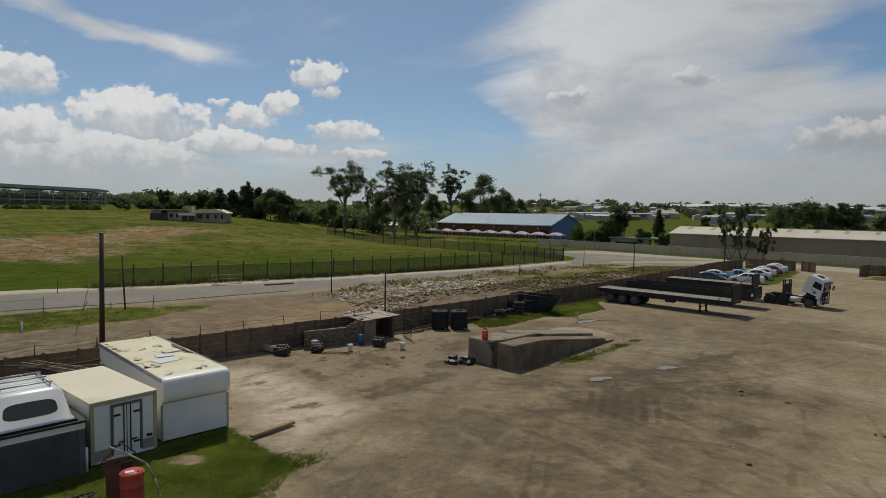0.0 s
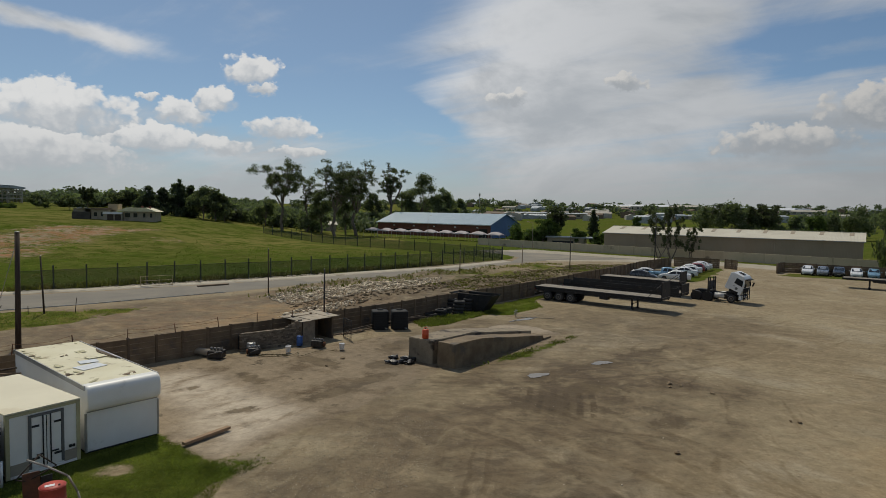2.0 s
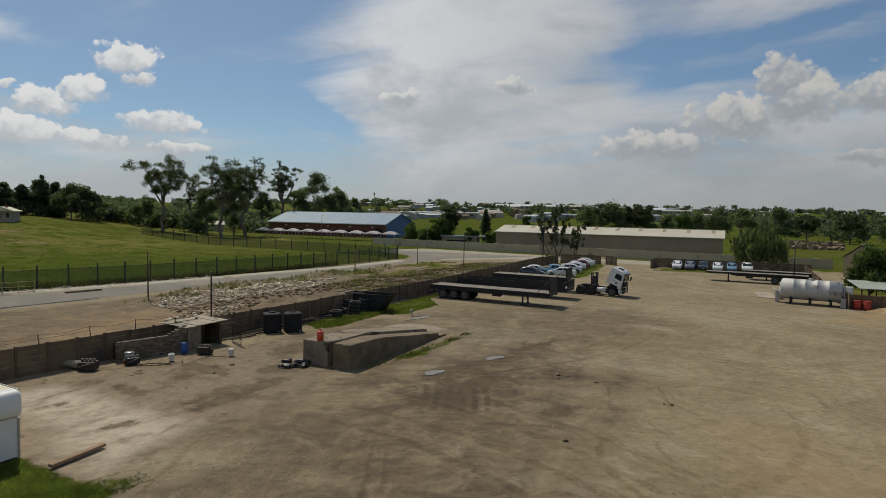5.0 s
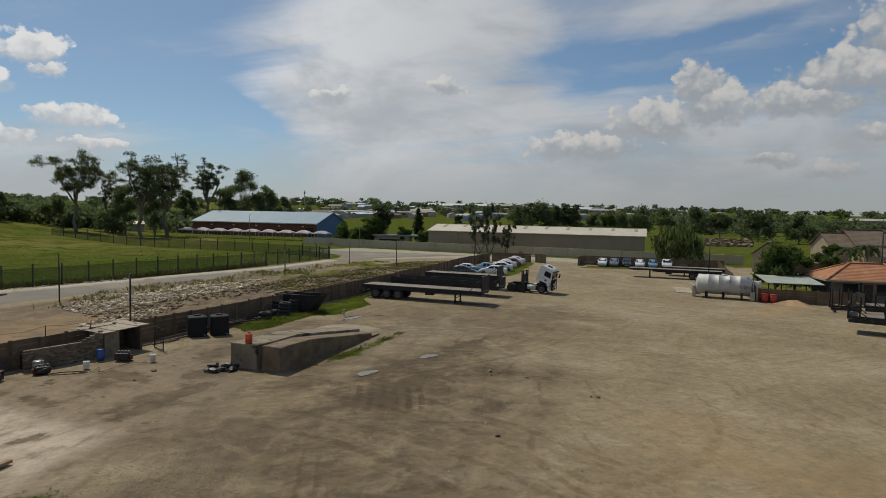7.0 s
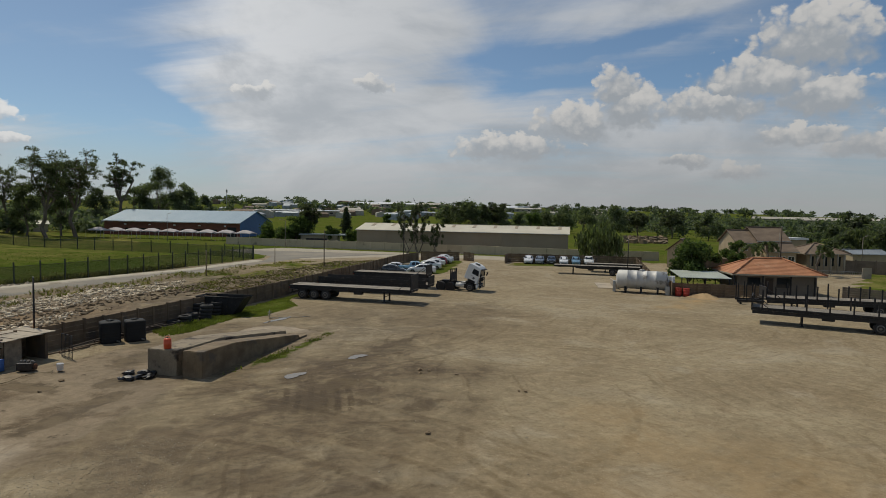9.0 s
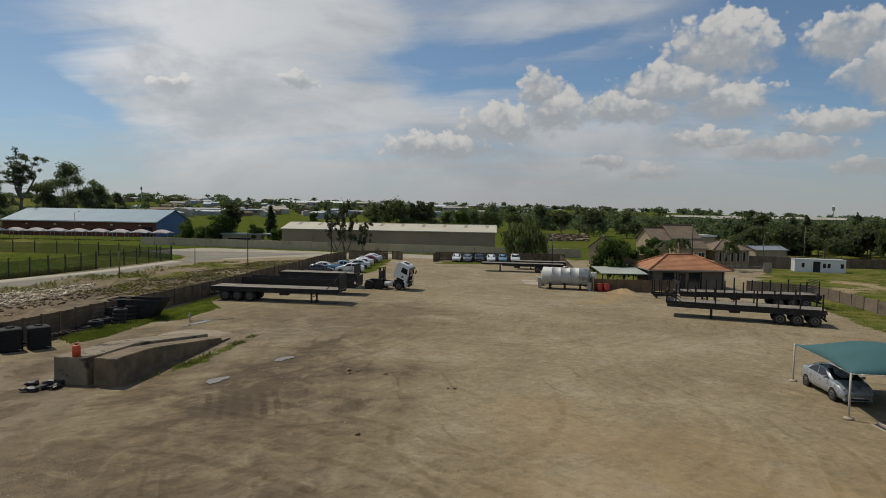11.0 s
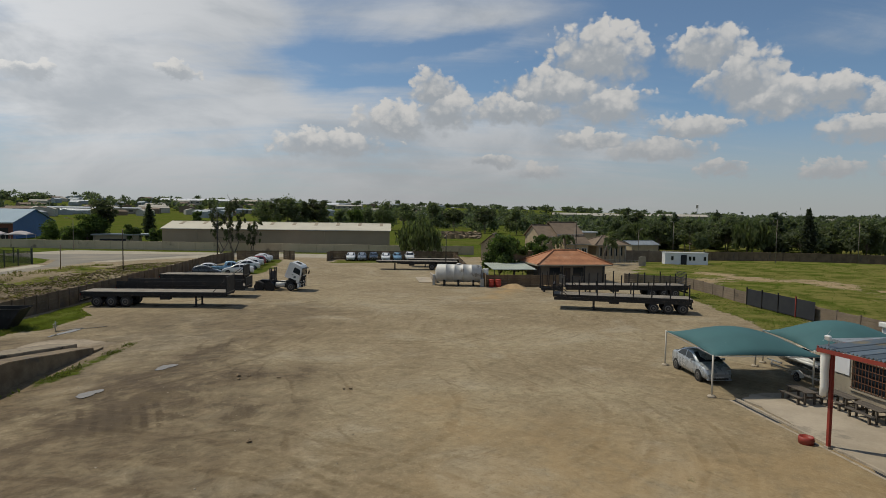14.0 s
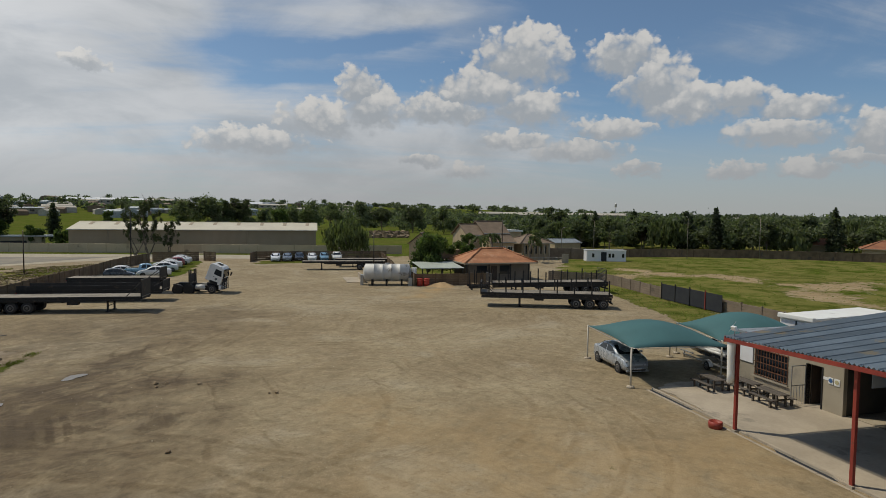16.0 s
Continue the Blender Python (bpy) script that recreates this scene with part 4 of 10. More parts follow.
    damp = np.maximum(damp, 0.7 * ease(inside(x, y, [(-3, 41), (8, 51), (12, 50), (4, 41)]) + soft, -1.0, 2.0))
    damp = np.maximum(damp, 0.62 * ease(inside(x, y, [(9, 42), (14, 53), (22, 58), (34, 54), (36, 46), (24, 36), (14, 38)]) + 2 * soft, -2.0, 4.0))
    damp = np.maximum(damp, 0.85 * ease(w, 0.3, 2.0) * ease(-rn, 0.5, 3) * ease(110 - x - y, 0, 30))
    damp = np.maximum(damp, 0.7 * ease(inside(x, y, [(-3, 31), (-2, 40), (4, 46.5), (12, 52), (17, 44), (9, 30), (3, 25)]) + 2 * soft, -2.0, 4.0))
    damp *= 1 - 0.8 * (sand > 0.6)
    dry = np.where((fl > 0) & (az > -2), 0.12 + 0.30 * wobble(x, y, 20, 1.0) + 0.45 * ease(fl, 14, 60), 0.2) + bank * 0.5 + np.where((x > 42) & (y < 75), 0.42, -0.05)
    slab = ease(inside(x, y, [(-8.8, 24.5), (-5.8, 21.4), (-4.7, 22.1), (-1.8, 26.0), (1.2, 30.4), (2.9, 33.4), (4.6, 36.6), (4.4, 40.0), (0.6, 43.6), (-2.6, 41.2), (-6.2, 39.2), (-12.9, 35.4), (-16.4, 32.6)]) + soft * 0.25, -0.7, 0.9)
    slab = np.maximum(slab, 0.85 * ease(inside(x, y, [(4.4, 40.0), (9.0, 38.9), (11.9, 40.7), (13.6, 44.0), (12.2, 48.2), (8.6, 47.0), (5.0, 44.0)]) + soft * 0.5, -0.8, 1.4))
    grass *= 1 - 0.9 * (slab > 0.75)
    grass *= 1 - 0.72 * np.exp(-(((x + 9.1) / 0.9) ** 2 + ((y - 20.9) / 0.55) ** 2))    # a bare patch in the grass before the boxes
    pale = ease(inside(x, y, [(-13.5, 32.5), (-7.5, 24.2), (-5.6, 22.0), (-4.4, 23.2), (-3.2, 26.5), (-6.0, 30.0), (-10.5, 34.2)]) + soft * 0.5, -0.8, 1.6)
    pale = np.maximum(pale, 0.6 * ease(inside(x, y, [(6, 42), (13.5, 44.5), (14.6, 43.4), (16, 46), (10, 48), (5, 45)]) + soft * 0.5, -0.8, 1.2))
    stain = np.zeros(len(x))
    mud = np.zeros(len(x))
    for cx, cy, dx, dy, a, b in MUD_MARKS:
        along, across = (x - cx) * dx + (y - cy) * dy, (y - cy) * dx - (x - cx) * dy
        mud = np.maximum(mud, np.exp(-((along / a) ** 2 + (across / b) ** 2)))
    for cx, cy, dx, dy, a, b in ((-6.9, 32.2, 0.61, -0.79, 2.6, 0.5), (-6.2, 27.1, 0.95, 0.3, 1.1, 0.45), (-3.6, 35.6, 0.7, -0.7, 2.4, 0.9), (-2.4, 29.6, 0.6, 0.8, 2.8, 0.7),
                                 (0.4, 35.2, 0.7, 0.7, 2.0, 1.1), (-9.4, 30.4, 0.6, -0.8, 1.0, 0.4), (-0.4, 32.0, 0.65, 0.75, 2.2, 0.8), (1.6, 40.2, 0.7, 0.7, 3.0, 1.6)):
        along, across = (x - cx) * dx + (y - cy) * dy, (y - cy) * dx - (x - cx) * dy
        stain = np.maximum(stain, np.exp(-((along / a) ** 2 + (across / b) ** 2)))
    for name, values in (("slab", slab), ("pale", pale), ("stain", stain), ("mud", mud), ("grass", grass), ("red", red), ("sand", sand), ("damp", damp), ("dry", dry)):
        me.attributes.new(name, "FLOAT", "POINT").data.foreach_set("value", np.clip(values, 0, 1).astype(np.float32))
    me.materials.append(M["ground"])
    tagged(new("ground", me), "brown bare-earth yard with grassy fields and low hills beyond", "ground", kind="structure")


build_ground()


def ribbon(name, left, right, mat, lift, label, category, cuts=60):
    """A strip of paving between two lines, laid on the land, with a turned-down edge."""
    def sample(line):
        line = [Vector(p) for p in line]
        ds = [0.0]
        for a, b in zip(line, line[1:]):
            ds.append(ds[-1] + (b - a).length)
        out = []
        for k in range(cuts + 1):
            s = ds[-1] * k / cuts
            j = max(i for i in range(len(ds) - 1) if ds[i] <= s + 1e-9)
            out.append(line[j].lerp(line[j + 1], (s - ds[j]) / (ds[j + 1] - ds[j])))
        return out
    ls, rs = sample(left), sample(right)
    rows, faces = [], []
    across = 8
    for a, b in zip(ls, rs):
        for k in range(across + 1):
            p = a.lerp(b, k / across)
            edge = k in (0, across)
            rows.append((p.x, p.y, land_at(p.x, p.y) + (lift if not edge else -0.12)))
    for i in range(cuts):
        for k in range(across):
            q = i * (across + 1) + k
            faces.append((q, q + across + 1, q + across + 2, q + 1))
    return tagged(sheet_mesh(name, rows, faces, mat, smooth=True), label, category, kind="structure")


ribbon("road", ROAD_NEAR, ROAD_FAR, "tarmac", 0.07, "dusty grey tarmac road curving past the field", "road")
ribbon("pavement", [(p[0] + 0.2, p[1] - 0.2) for p in ROAD_FAR[:8]], [(-88, 25), (-61, 48.5), (-43.6, 63.2), (-31.2, 68.3), (-20.6, 75.5), (-7.6, 85.0), (9.6, 98.9), (22.6, 113.0)],
       "paving", 0.13, "pale gravel verge between road and fence", "pavement")
ribbon("road_line", [(-49.3, 36.7), (-38.1, 49.5), (-27.2, 57.0), (-16.8, 65.8)], [(-49.4, 36.8), (-38.2, 49.6), (-27.3, 57.1), (-16.9, 65.9)], "road_paint", 0.085,
       "faded white edge line on the tarmac road", "road marking", 30)
ribbon("forecourt", [(33, 110), (46, 112), (60, 110), (66, 104), (70, 96)], [(24, 150), (38, 156), (52, 138), (74, 114), (80, 104)],
       "verge", 0.05, "pale dusty junction and gate approach", "road", 30)


def slab_ring(name, ring, mat, top, label, category):
    """A cast slab with an uneven edge."""
    bm = bmesh.new()
    pts = []
    for a, b in zip(ring, ring[1:] + ring[:1]):
        a, b = Vector((*a, 0)), Vector((*b, 0))
        for k in range(14):
            p = a.lerp(b, k / 14)
            q = noise.noise_vector(p * 0.7) * 0.35 + noise.noise_vector(p * 3.1) * 0.12
            pts.append((p.x + q.x, p.y + q.y))
    lo = [bm.verts.new((x, y, -0.2)) for x, y in pts]
    hi = [bm.verts.new((x, y, top)) for x, y in pts]
    bm.faces.new(hi)
    for i in range(len(pts)):
        j = (i + 1) % len(pts)
        bm.faces.new((lo[i], lo[j], hi[j], hi[i]))
    bmesh.ops.recalc_face_normals(bm, faces=bm.faces[:])
    return tagged(part(name, bm, mat), label, category, kind="structure")


slab_ring("verandah_slab", [(31.5, 9.55), (27.25, 4.75), (24.3, 0.98), (19.9, -4.6), (30.0, -13.0), (40.0, 0.0), (36.2, 6.9), (33.2, 9.2)], "slab", 0.09,
          "pale swept concrete verandah floor", "slab")


# ---- walls and fences ----
def lerp_line(line, every, start=0.0):
    """Points along a line of corners at even steps, with the direction there."""
    out, rest = [], start
    for a, b in zip(line, line[1:]):
        a, b = Vector(a), Vector(b)
        d, length = (b - a).normalized(), (b - a).length
        s = rest
        while s < length:
            out.append((a + d * s, d))
            s += every
        rest = s - length
    return out


def precast_wall(name, line, height, mat, label, bay=1.55, boards=5, thick=0.07, post=0.13, base=None):
    """Posts with stacked concrete boards between them."""
    wall = thing(name, label, "wall", kind="structure")
    meshes = {}
    spots = lerp_line(line, bay)
    rng = random.Random(name)
    for (p, d), (q, _) in zip(spots, spots[1:]):
        g = land_at(p.x, p.y) if base is None else base
        run = (q - p).length
        dirn = (q - p).normalized()
        key = "post"
        if key not in meshes:
            meshes[key] = cube(-post / 2, post / 2, -post / 2 - 0.02, post / 2 + 0.02, -0.4, height + 0.05, 0.012)
            first = part("post", meshes[key], mat, wall)
            meshes[key] = first.data
            ob = first
        else:
            ob = new("post", meshes[key])
            ob.parent = wall
        ob.matrix_world = heading(p.x, p.y, dirn.x, dirn.y, g + rng.uniform(-0.03, 0.03))
        key = round(run, 1)
        if key not in meshes:
            bm = bmesh.new()
            h = height / boards
            for k in range(boards):
                box(bm, post / 2, run - post / 2, -thick / 2, thick / 2, k * h - (0.3 if k == 0 else 0) + 0.006, (k + 1) * h - 0.012)
            ob = part("panel", bm, mat, wall)
            meshes[key] = ob.data
        else:
            ob = new("panel", meshes[key])
            ob.parent = wall
        ob.matrix_world = heading(p.x, p.y, dirn.x, dirn.y, g + rng.uniform(-0.03, 0.02)) @ pose(0, 0, 0, rng.uniform(-1.2, 1.2), 0, 0)
    return wall


def plain_wall(name, line, height, mat, label, thick=0.22, cap=0.06, pier=4.0):
    """A plastered wall with a coping and piers, stepped with the land."""
    wall = thing(name, label, "wall", kind="structure")
    for (p, d), (q, _) in zip(lerp_line(line, pier), lerp_line(line, pier)[1:]):
        g = min(land_at(p.x, p.y), land_at(q.x, q.y))
        run, dirn = (q - p).length, (q - p).normalized()
        for nm, bm in (("panel", cube(0.15, run - 0.15, -thick / 2, thick / 2, -0.5, height)),
                       ("coping", cube(0.15, run - 0.15, -thick / 2 - 0.03, thick / 2 + 0.03, height + 0.003, height + cap, 0.01)),
                       ("pier", cube(-0.147, 0.147, -thick / 2 - 0.05, thick / 2 + 0.05, -0.5, height + cap + 0.04, 0.01))):
            part(nm, bm, mat, wall).matrix_world = heading(p.x, p.y, dirn.x, dirn.y, g)
    return wall


precast_wall("wall_west", WALL_LINE, 1.62, "wall", "grimy grey-brown precast concrete yard wall with posts")
precast_wall("wall_car_park", [(54.0, 106.2), (61.6, 102.2)], 1.7, "wall", "dark precast wall behind the parked cars")
precast_wall("wall_gate_side", [(61.6, 102.2), (62.2, 98.6)], 1.7, "wall", "short precast wall beside the yard gate")
precast_wall("wall_north", [(65.6, 93.6), (68.6, 96.6), (88.0, 80.5)], 1.7, "wall", "dark precast wall behind a row of parked cars")
precast_wall("wall_tank", [(86.0, 80.0), (66.0, 58.8), (57.0, 47.4)], 1.7, "wall", "grey precast wall running behind the tank")
precast_wall("wall_hut", [(57.6, 48.4), (61.6, 45.0), (66.0, 41.2)], 1.5, "wall", "brown precast wall in front of the hut")
precast_wall("wall_east", [(76.0, 38.6), (77.6, 31.2), (75.9, 29.0), (67.0, 20.0), (60.6, 12.3), (55.6, 6.2), (52.6, -3.0)], 1.3, "wall_brown", "grey precast boundary wall with dark posts", 2.5)
plain_wall("wall_shed", [(27.5, 172.0), (32.6, 166.1), (53.7, 141.5), (75.4, 117.8), (90.0, 101.0), (104, 88)], 1.9, "beige_wall", "long beige plastered boundary wall before the shed")
plain_wall("wall_meadow", [(96, 74), (108, 66), (122, 56), (134, 46), (143, 37.5), (150, 25), (155, 8), (158, -10)], 1.8, "wall", "brown boundary wall across the meadow", 0.2, 0.05, 3.2)


def mesh_material(name):
    """Welded wire: thin dark wires over clear gaps."""
    m = bpy.data.materials.new(name)
    m.use_nodes = True
    n = Nodes(m.node_tree)
    p = n.add("ShaderNodeBsdfPrincipled")
    p.inputs["Base Color"].default_value = (0.022, 0.032, 0.024, 1)
    p.inputs["Roughness"].default_value = 0.6
    clear = n.add("ShaderNodeBsdfTransparent")
    mix = n.add("ShaderNodeMixShader")
    mix.inputs[0].default_value = 0.28
    n.link(clear.outputs[0], mix.inputs[1])
    n.link(p.outputs[0], mix.inputs[2])
    out = n.add("ShaderNodeOutputMaterial")
    n.link(mix.outputs[0], out.inputs[0])
    return m


M["mesh_fence"] = mesh_material("fine_wire_mesh")


def mesh_fence(name, line, height, label, bay=4.6, start=0.0):
    fence = thing(name, label, "fence", kind="structure")
    spots = lerp_line(line, bay, start)
    post_me = net_me = None
    for (p, d), (q, _) in zip(spots, spots[1:] + spots[-1:]):
        g = land_at(p.x, p.y)
        if post_me is None:
            ob = part("post", cube(-0.065, 0.065, -0.065, 0.065, -0.3, height + 0.4, 0.01), "fence", fence)
            post_me = ob.data
        else:
            ob = new("post", post_me)
            ob.parent = fence
        ob.matrix_world = heading(p.x, p.y, d.x, d.y, g)
        run = (q - p).length
        if run < 0.5:
            continue
        dirn = (q - p).normalized()
        bm = bmesh.new()
        box(bm, 0.05, run - 0.05, -0.004, 0.004, 0.05, height - 0.12)
        ob = part("wire_panel", bm, "mesh_fence", fence)
        ob.matrix_world = heading(p.x, p.y, dirn.x, dirn.y, g)
        bm = bmesh.new()
        tube(bm, (0, 0, height - 0.1), (run, 0, height - 0.1), 0.022, seg=5)
        ob = part("top_rail", bm, "fence", fence)
        ob.matrix_world = heading(p.x, p.y, dirn.x, dirn.y, g)
    return fence


mesh_fence("fence_field", FENCE_LINE[1:], 2.25, "dark green wire mesh fence with steel posts along the road", 3.05, 2.06)
mesh_fence("fence_side", [(23.4, 115.9), (20.5, 124), (10, 138), (-4, 152), (-22, 172), (-40, 192)], 2.2, "dark wire mesh fence on the field's far side", 5.0)

shade = thing("shade_cloth", "black shade cloth stretched along the boundary wall", "screen", heading(66.7, 20.0, -0.640, -0.768, 0))
for k in range(4):
    part("panel", cube(k * 2.45 + 0.05, k * 2.45 + 2.40, -0.16, -0.13, 0.1, 1.75), "mesh_dark", shade)
    part("post", cube(k * 2.45 - 0.045, k * 2.45 + 0.045, -0.22, -0.12, 0.0, 1.95), "red_paint" if k == 3 else "dark_steel", shade)


# ---- buildings ----
def frame_pose(corner, along, z=None):
    """A pose at a corner whose x axis runs along a wall."""
    return heading(corner[0], corner[1], along[0], along[1], land_at(*corner) if z is None else z)


def gable_building(name, label, category, m, length, width, eave, ridge, walls, roof, gable=None, over=0.35, wall_t=0.2):
    """Four walls and a pitched roof; x along the ridge, y across, the near long side at y = 0."""
    b = thing(name, label, category, m)
    part("wall", cube(0, length, 0, wall_t, -1.0, eave), walls, b)
    part("wall", cube(0, length, width - wall_t, width, -1.0, eave), walls, b)
    for x0 in (0.0, length - wall_t):
        bm = bmesh.new()
        pts = [(wall_t + 0.003, -1.0), (width - wall_t - 0.003, -1.0), (width - wall_t - 0.003, eave), (width / 2, ridge - 0.12), (wall_t + 0.003, eave)]
        prism(pts, x0, x0 + wall_t, bm=bm)
        bm.transform(Matrix(((0, 1, 0, 0), (1, 0, 0, 0), (0, 0, 1, 0), (0, 0, 0, 1))))
        bmesh.ops.recalc_face_normals(bm, faces=bm.faces[:])
        part("gable_wall", bm, gable or walls, b)
    t = 0.1
    for side in (0, 1):
        bm = bmesh.new()
        drop = over * (ridge - eave) / (width / 2)
        y0, y1 = -over, width / 2
        vs = [(-over, y0, eave - drop), (length + over, y0, eave - drop), (length + over, y1, ridge), (-over, y1, ridge)]
        if side:
            vs = [(x, width - y, z) for x, y, z in vs]
        lo = [bm.verts.new(p) for p in vs]
        hi = [bm.verts.new((p[0], p[1], p[2] + t)) for p in vs]
        bm.faces.new(lo)
        bm.faces.new(hi)
        for i in range(4):
            bm.faces.new((lo[i], lo[(i + 1) % 4], hi[(i + 1) % 4], hi[i]))
        bmesh.ops.recalc_face_normals(bm, faces=bm.faces[:])
        part("roof", bm, roof, b)
    part("ridge_cap", shift(cube(-over, length + over, -0.25, 0.25, 0, 0.07, 0.02), 0, width / 2, ridge + t - 0.01), roof, b)
    bm = bmesh.new()
    box(bm, -over, length + over, -over - 0.12, -over - 0.003, eave - drop - 0.06, eave - drop + 0.08)
    part("gutter", bm, "galv", b)
    return b


def hip_building(name, label, category, m, length, width, eave, ridge, walls, roof, over=0.6, z0=0.0, caps=True):
    b = thing(name, label, category, m)
    bm = bmesh.new()
    t = 0.18
    for q in ((0, length, 0, t), (0, length, width - t, width), (0, t, t + 0.003, width - t - 0.003), (length - t, length, t + 0.003, width - t - 0.003)):
        part("wall", cube(*q, z0 - 0.6, eave), walls, b)
    bm.free()
    lo = eave - 0.1
    c = [(-over, -over, lo), (length + over, -over, lo), (length + over, width + over, lo), (-over, width + over, lo)]
    r0, r1 = (width / 2, width / 2, ridge), (length - width / 2, width / 2, ridge)
    for face in ((c[0], c[1], r1, r0), (c[1], c[2], r1), (c[2], c[3], r0, r1), (c[3], c[0], r0)):
        bm = bmesh.new()
        vs = [bm.verts.new(p) for p in face]
        f = bm.faces.new(vs)
        if f.normal.z < 0:
            f.normal_flip()
        part("roof", bm, roof, b)
        bm = b.children[-1]
        solid = bm.modifiers.new("thick", "SOLIDIFY")
        solid.thickness = 0.12
    if caps:
        for a, d in ((c[0], r0), (c[3], r0), (c[1], r1), (c[2], r1), (r0, r1)):
            part("ridge_tiles", rod(Vector(a) + Vector((0, 0, 0.03)), Vector(d) + Vector((0, 0, 0.03)), 0.13, seg=6), roof, b)
    part("fascia", cube(-over, length + over, -over - 0.03, -over - 0.005, lo - 0.16, lo + 0.03), "plaster", b)
    part("fascia", cube(-over - 0.03, -over - 0.005, -over, width + over, lo - 0.16, lo + 0.03), "plaster", b)
    return b


def window(parent, x, y, z, w, h, side=-1, bars=False, name="window"):
    """A framed pane on a wall that faces along y."""
    y0, y1 = (y - 0.05, y - 0.004) if side < 0 else (y + 0.004, y + 0.05)
    bm = bmesh.new()
    f = 0.07
    for q in ((x - f, x, z - f, z + h + f), (x + w, x + w + f, z - f, z + h + f), (x, x + w, z - f, z), (x, x + w, z + h, z + h + f), (x + w / 2 - 0.03, x + w / 2 + 0.03, z, z + h)):
        box(bm, q[0], q[1], y0, y1, q[2], q[3])
    win = part(name, bm, "white_paint", parent)
    d = 0.02 * side
    part("pane", cube(x, x + w, min(y + d, y + d * 0.4), max(y + d, y + d * 0.4), z, z + h), "glass", win)
    return win


def blue_hall():
    m = frame_pose((38.96, 216.5), (-0.80, 0.60), 0.0)
    # x runs to the far end; the building lies on the side away from the yard
    m = m @ pose(0, 0, 0)
    b = thing("factory_hall", "long brick factory hall with pale blue roof and blue gable", "building", m)
    length, width, eave, ridge = 51.7, -25.8, 5.0, 9.0
    part("wall", cube(0, length, -0.25, 0, -1, eave - 0.02), "red_brick", b)
    part("wall", cube(0, length, width, width + 0.25, -1, eave - 0.02), "red_brick", b)
    for x0 in (0.0, length - 0.25):
        bm = prism([(-0.26, -1), (width + 0.26, -1), (width + 0.26, eave), (width / 2, ridge - 0.1), (-0.26, eave)], x0, x0 + 0.25)
        bm.transform(Matrix(((0, 1, 0, 0), (1, 0, 0, 0), (0, 0, 1, 0), (0, 0, 0, 1))))
        bmesh.ops.recalc_face_normals(bm, faces=bm.faces[:])
        part("gable_wall", bm, "blue_sheet", b, "bright blue sheet-metal gable")
    for y0 in (0.5, width - 0.5):
        bm = bmesh.new()
        vs = [(-0.5, y0, eave - 0.1), (length + 0.5, y0, eave - 0.1), (length + 0.5, width / 2, ridge), (-0.5, width / 2, ridge)]
        lo = [bm.verts.new(p) for p in vs]
        hi = [bm.verts.new((p[0], p[1], p[2] + 0.12)) for p in vs]
        bm.faces.new(lo), bm.faces.new(hi)
        for i in range(4):
            bm.faces.new((lo[i], lo[(i + 1) % 4], hi[(i + 1) % 4], hi[i]))
        bmesh.ops.recalc_face_normals(bm, faces=bm.faces[:])
        part("roof", bm, "blue_roof", b, "pale blue profiled roof sheets")
    part("gutter", cube(-0.5, length + 0.5, 0.5, 0.75, eave - 0.3, eave - 0.05), "white_paint", b)
    for k in range(9):
        x = 3 + k * 5.4
        win = part("window", cube(x, x + 2.6, 0.01, 0.08, 1.1, 2.5), "glass", b)
        part("window_sill", cube(x - 0.1, x + 2.7, 0.02, 0.16, 0.98, 1.08), "plaster", win)
    for k in range(5):
        part("wall_lamp", cube(5 + k * 9.5, 5.7 + k * 9.5, 0.01, 0.35, 3.6, 4.0, 0.04), "white_paint", b)
    part("door", cube(1.2, 4.6, 0.01, 0.07, -0.5, 3.4), "dark_steel", b)
    return b


blue_hall()


M["cream_post"] = material("cream_painted_post", (0.56, 0.52, 0.44), (0.48, 0.44, 0.36), 1.5, 0.6, bump=0.05)


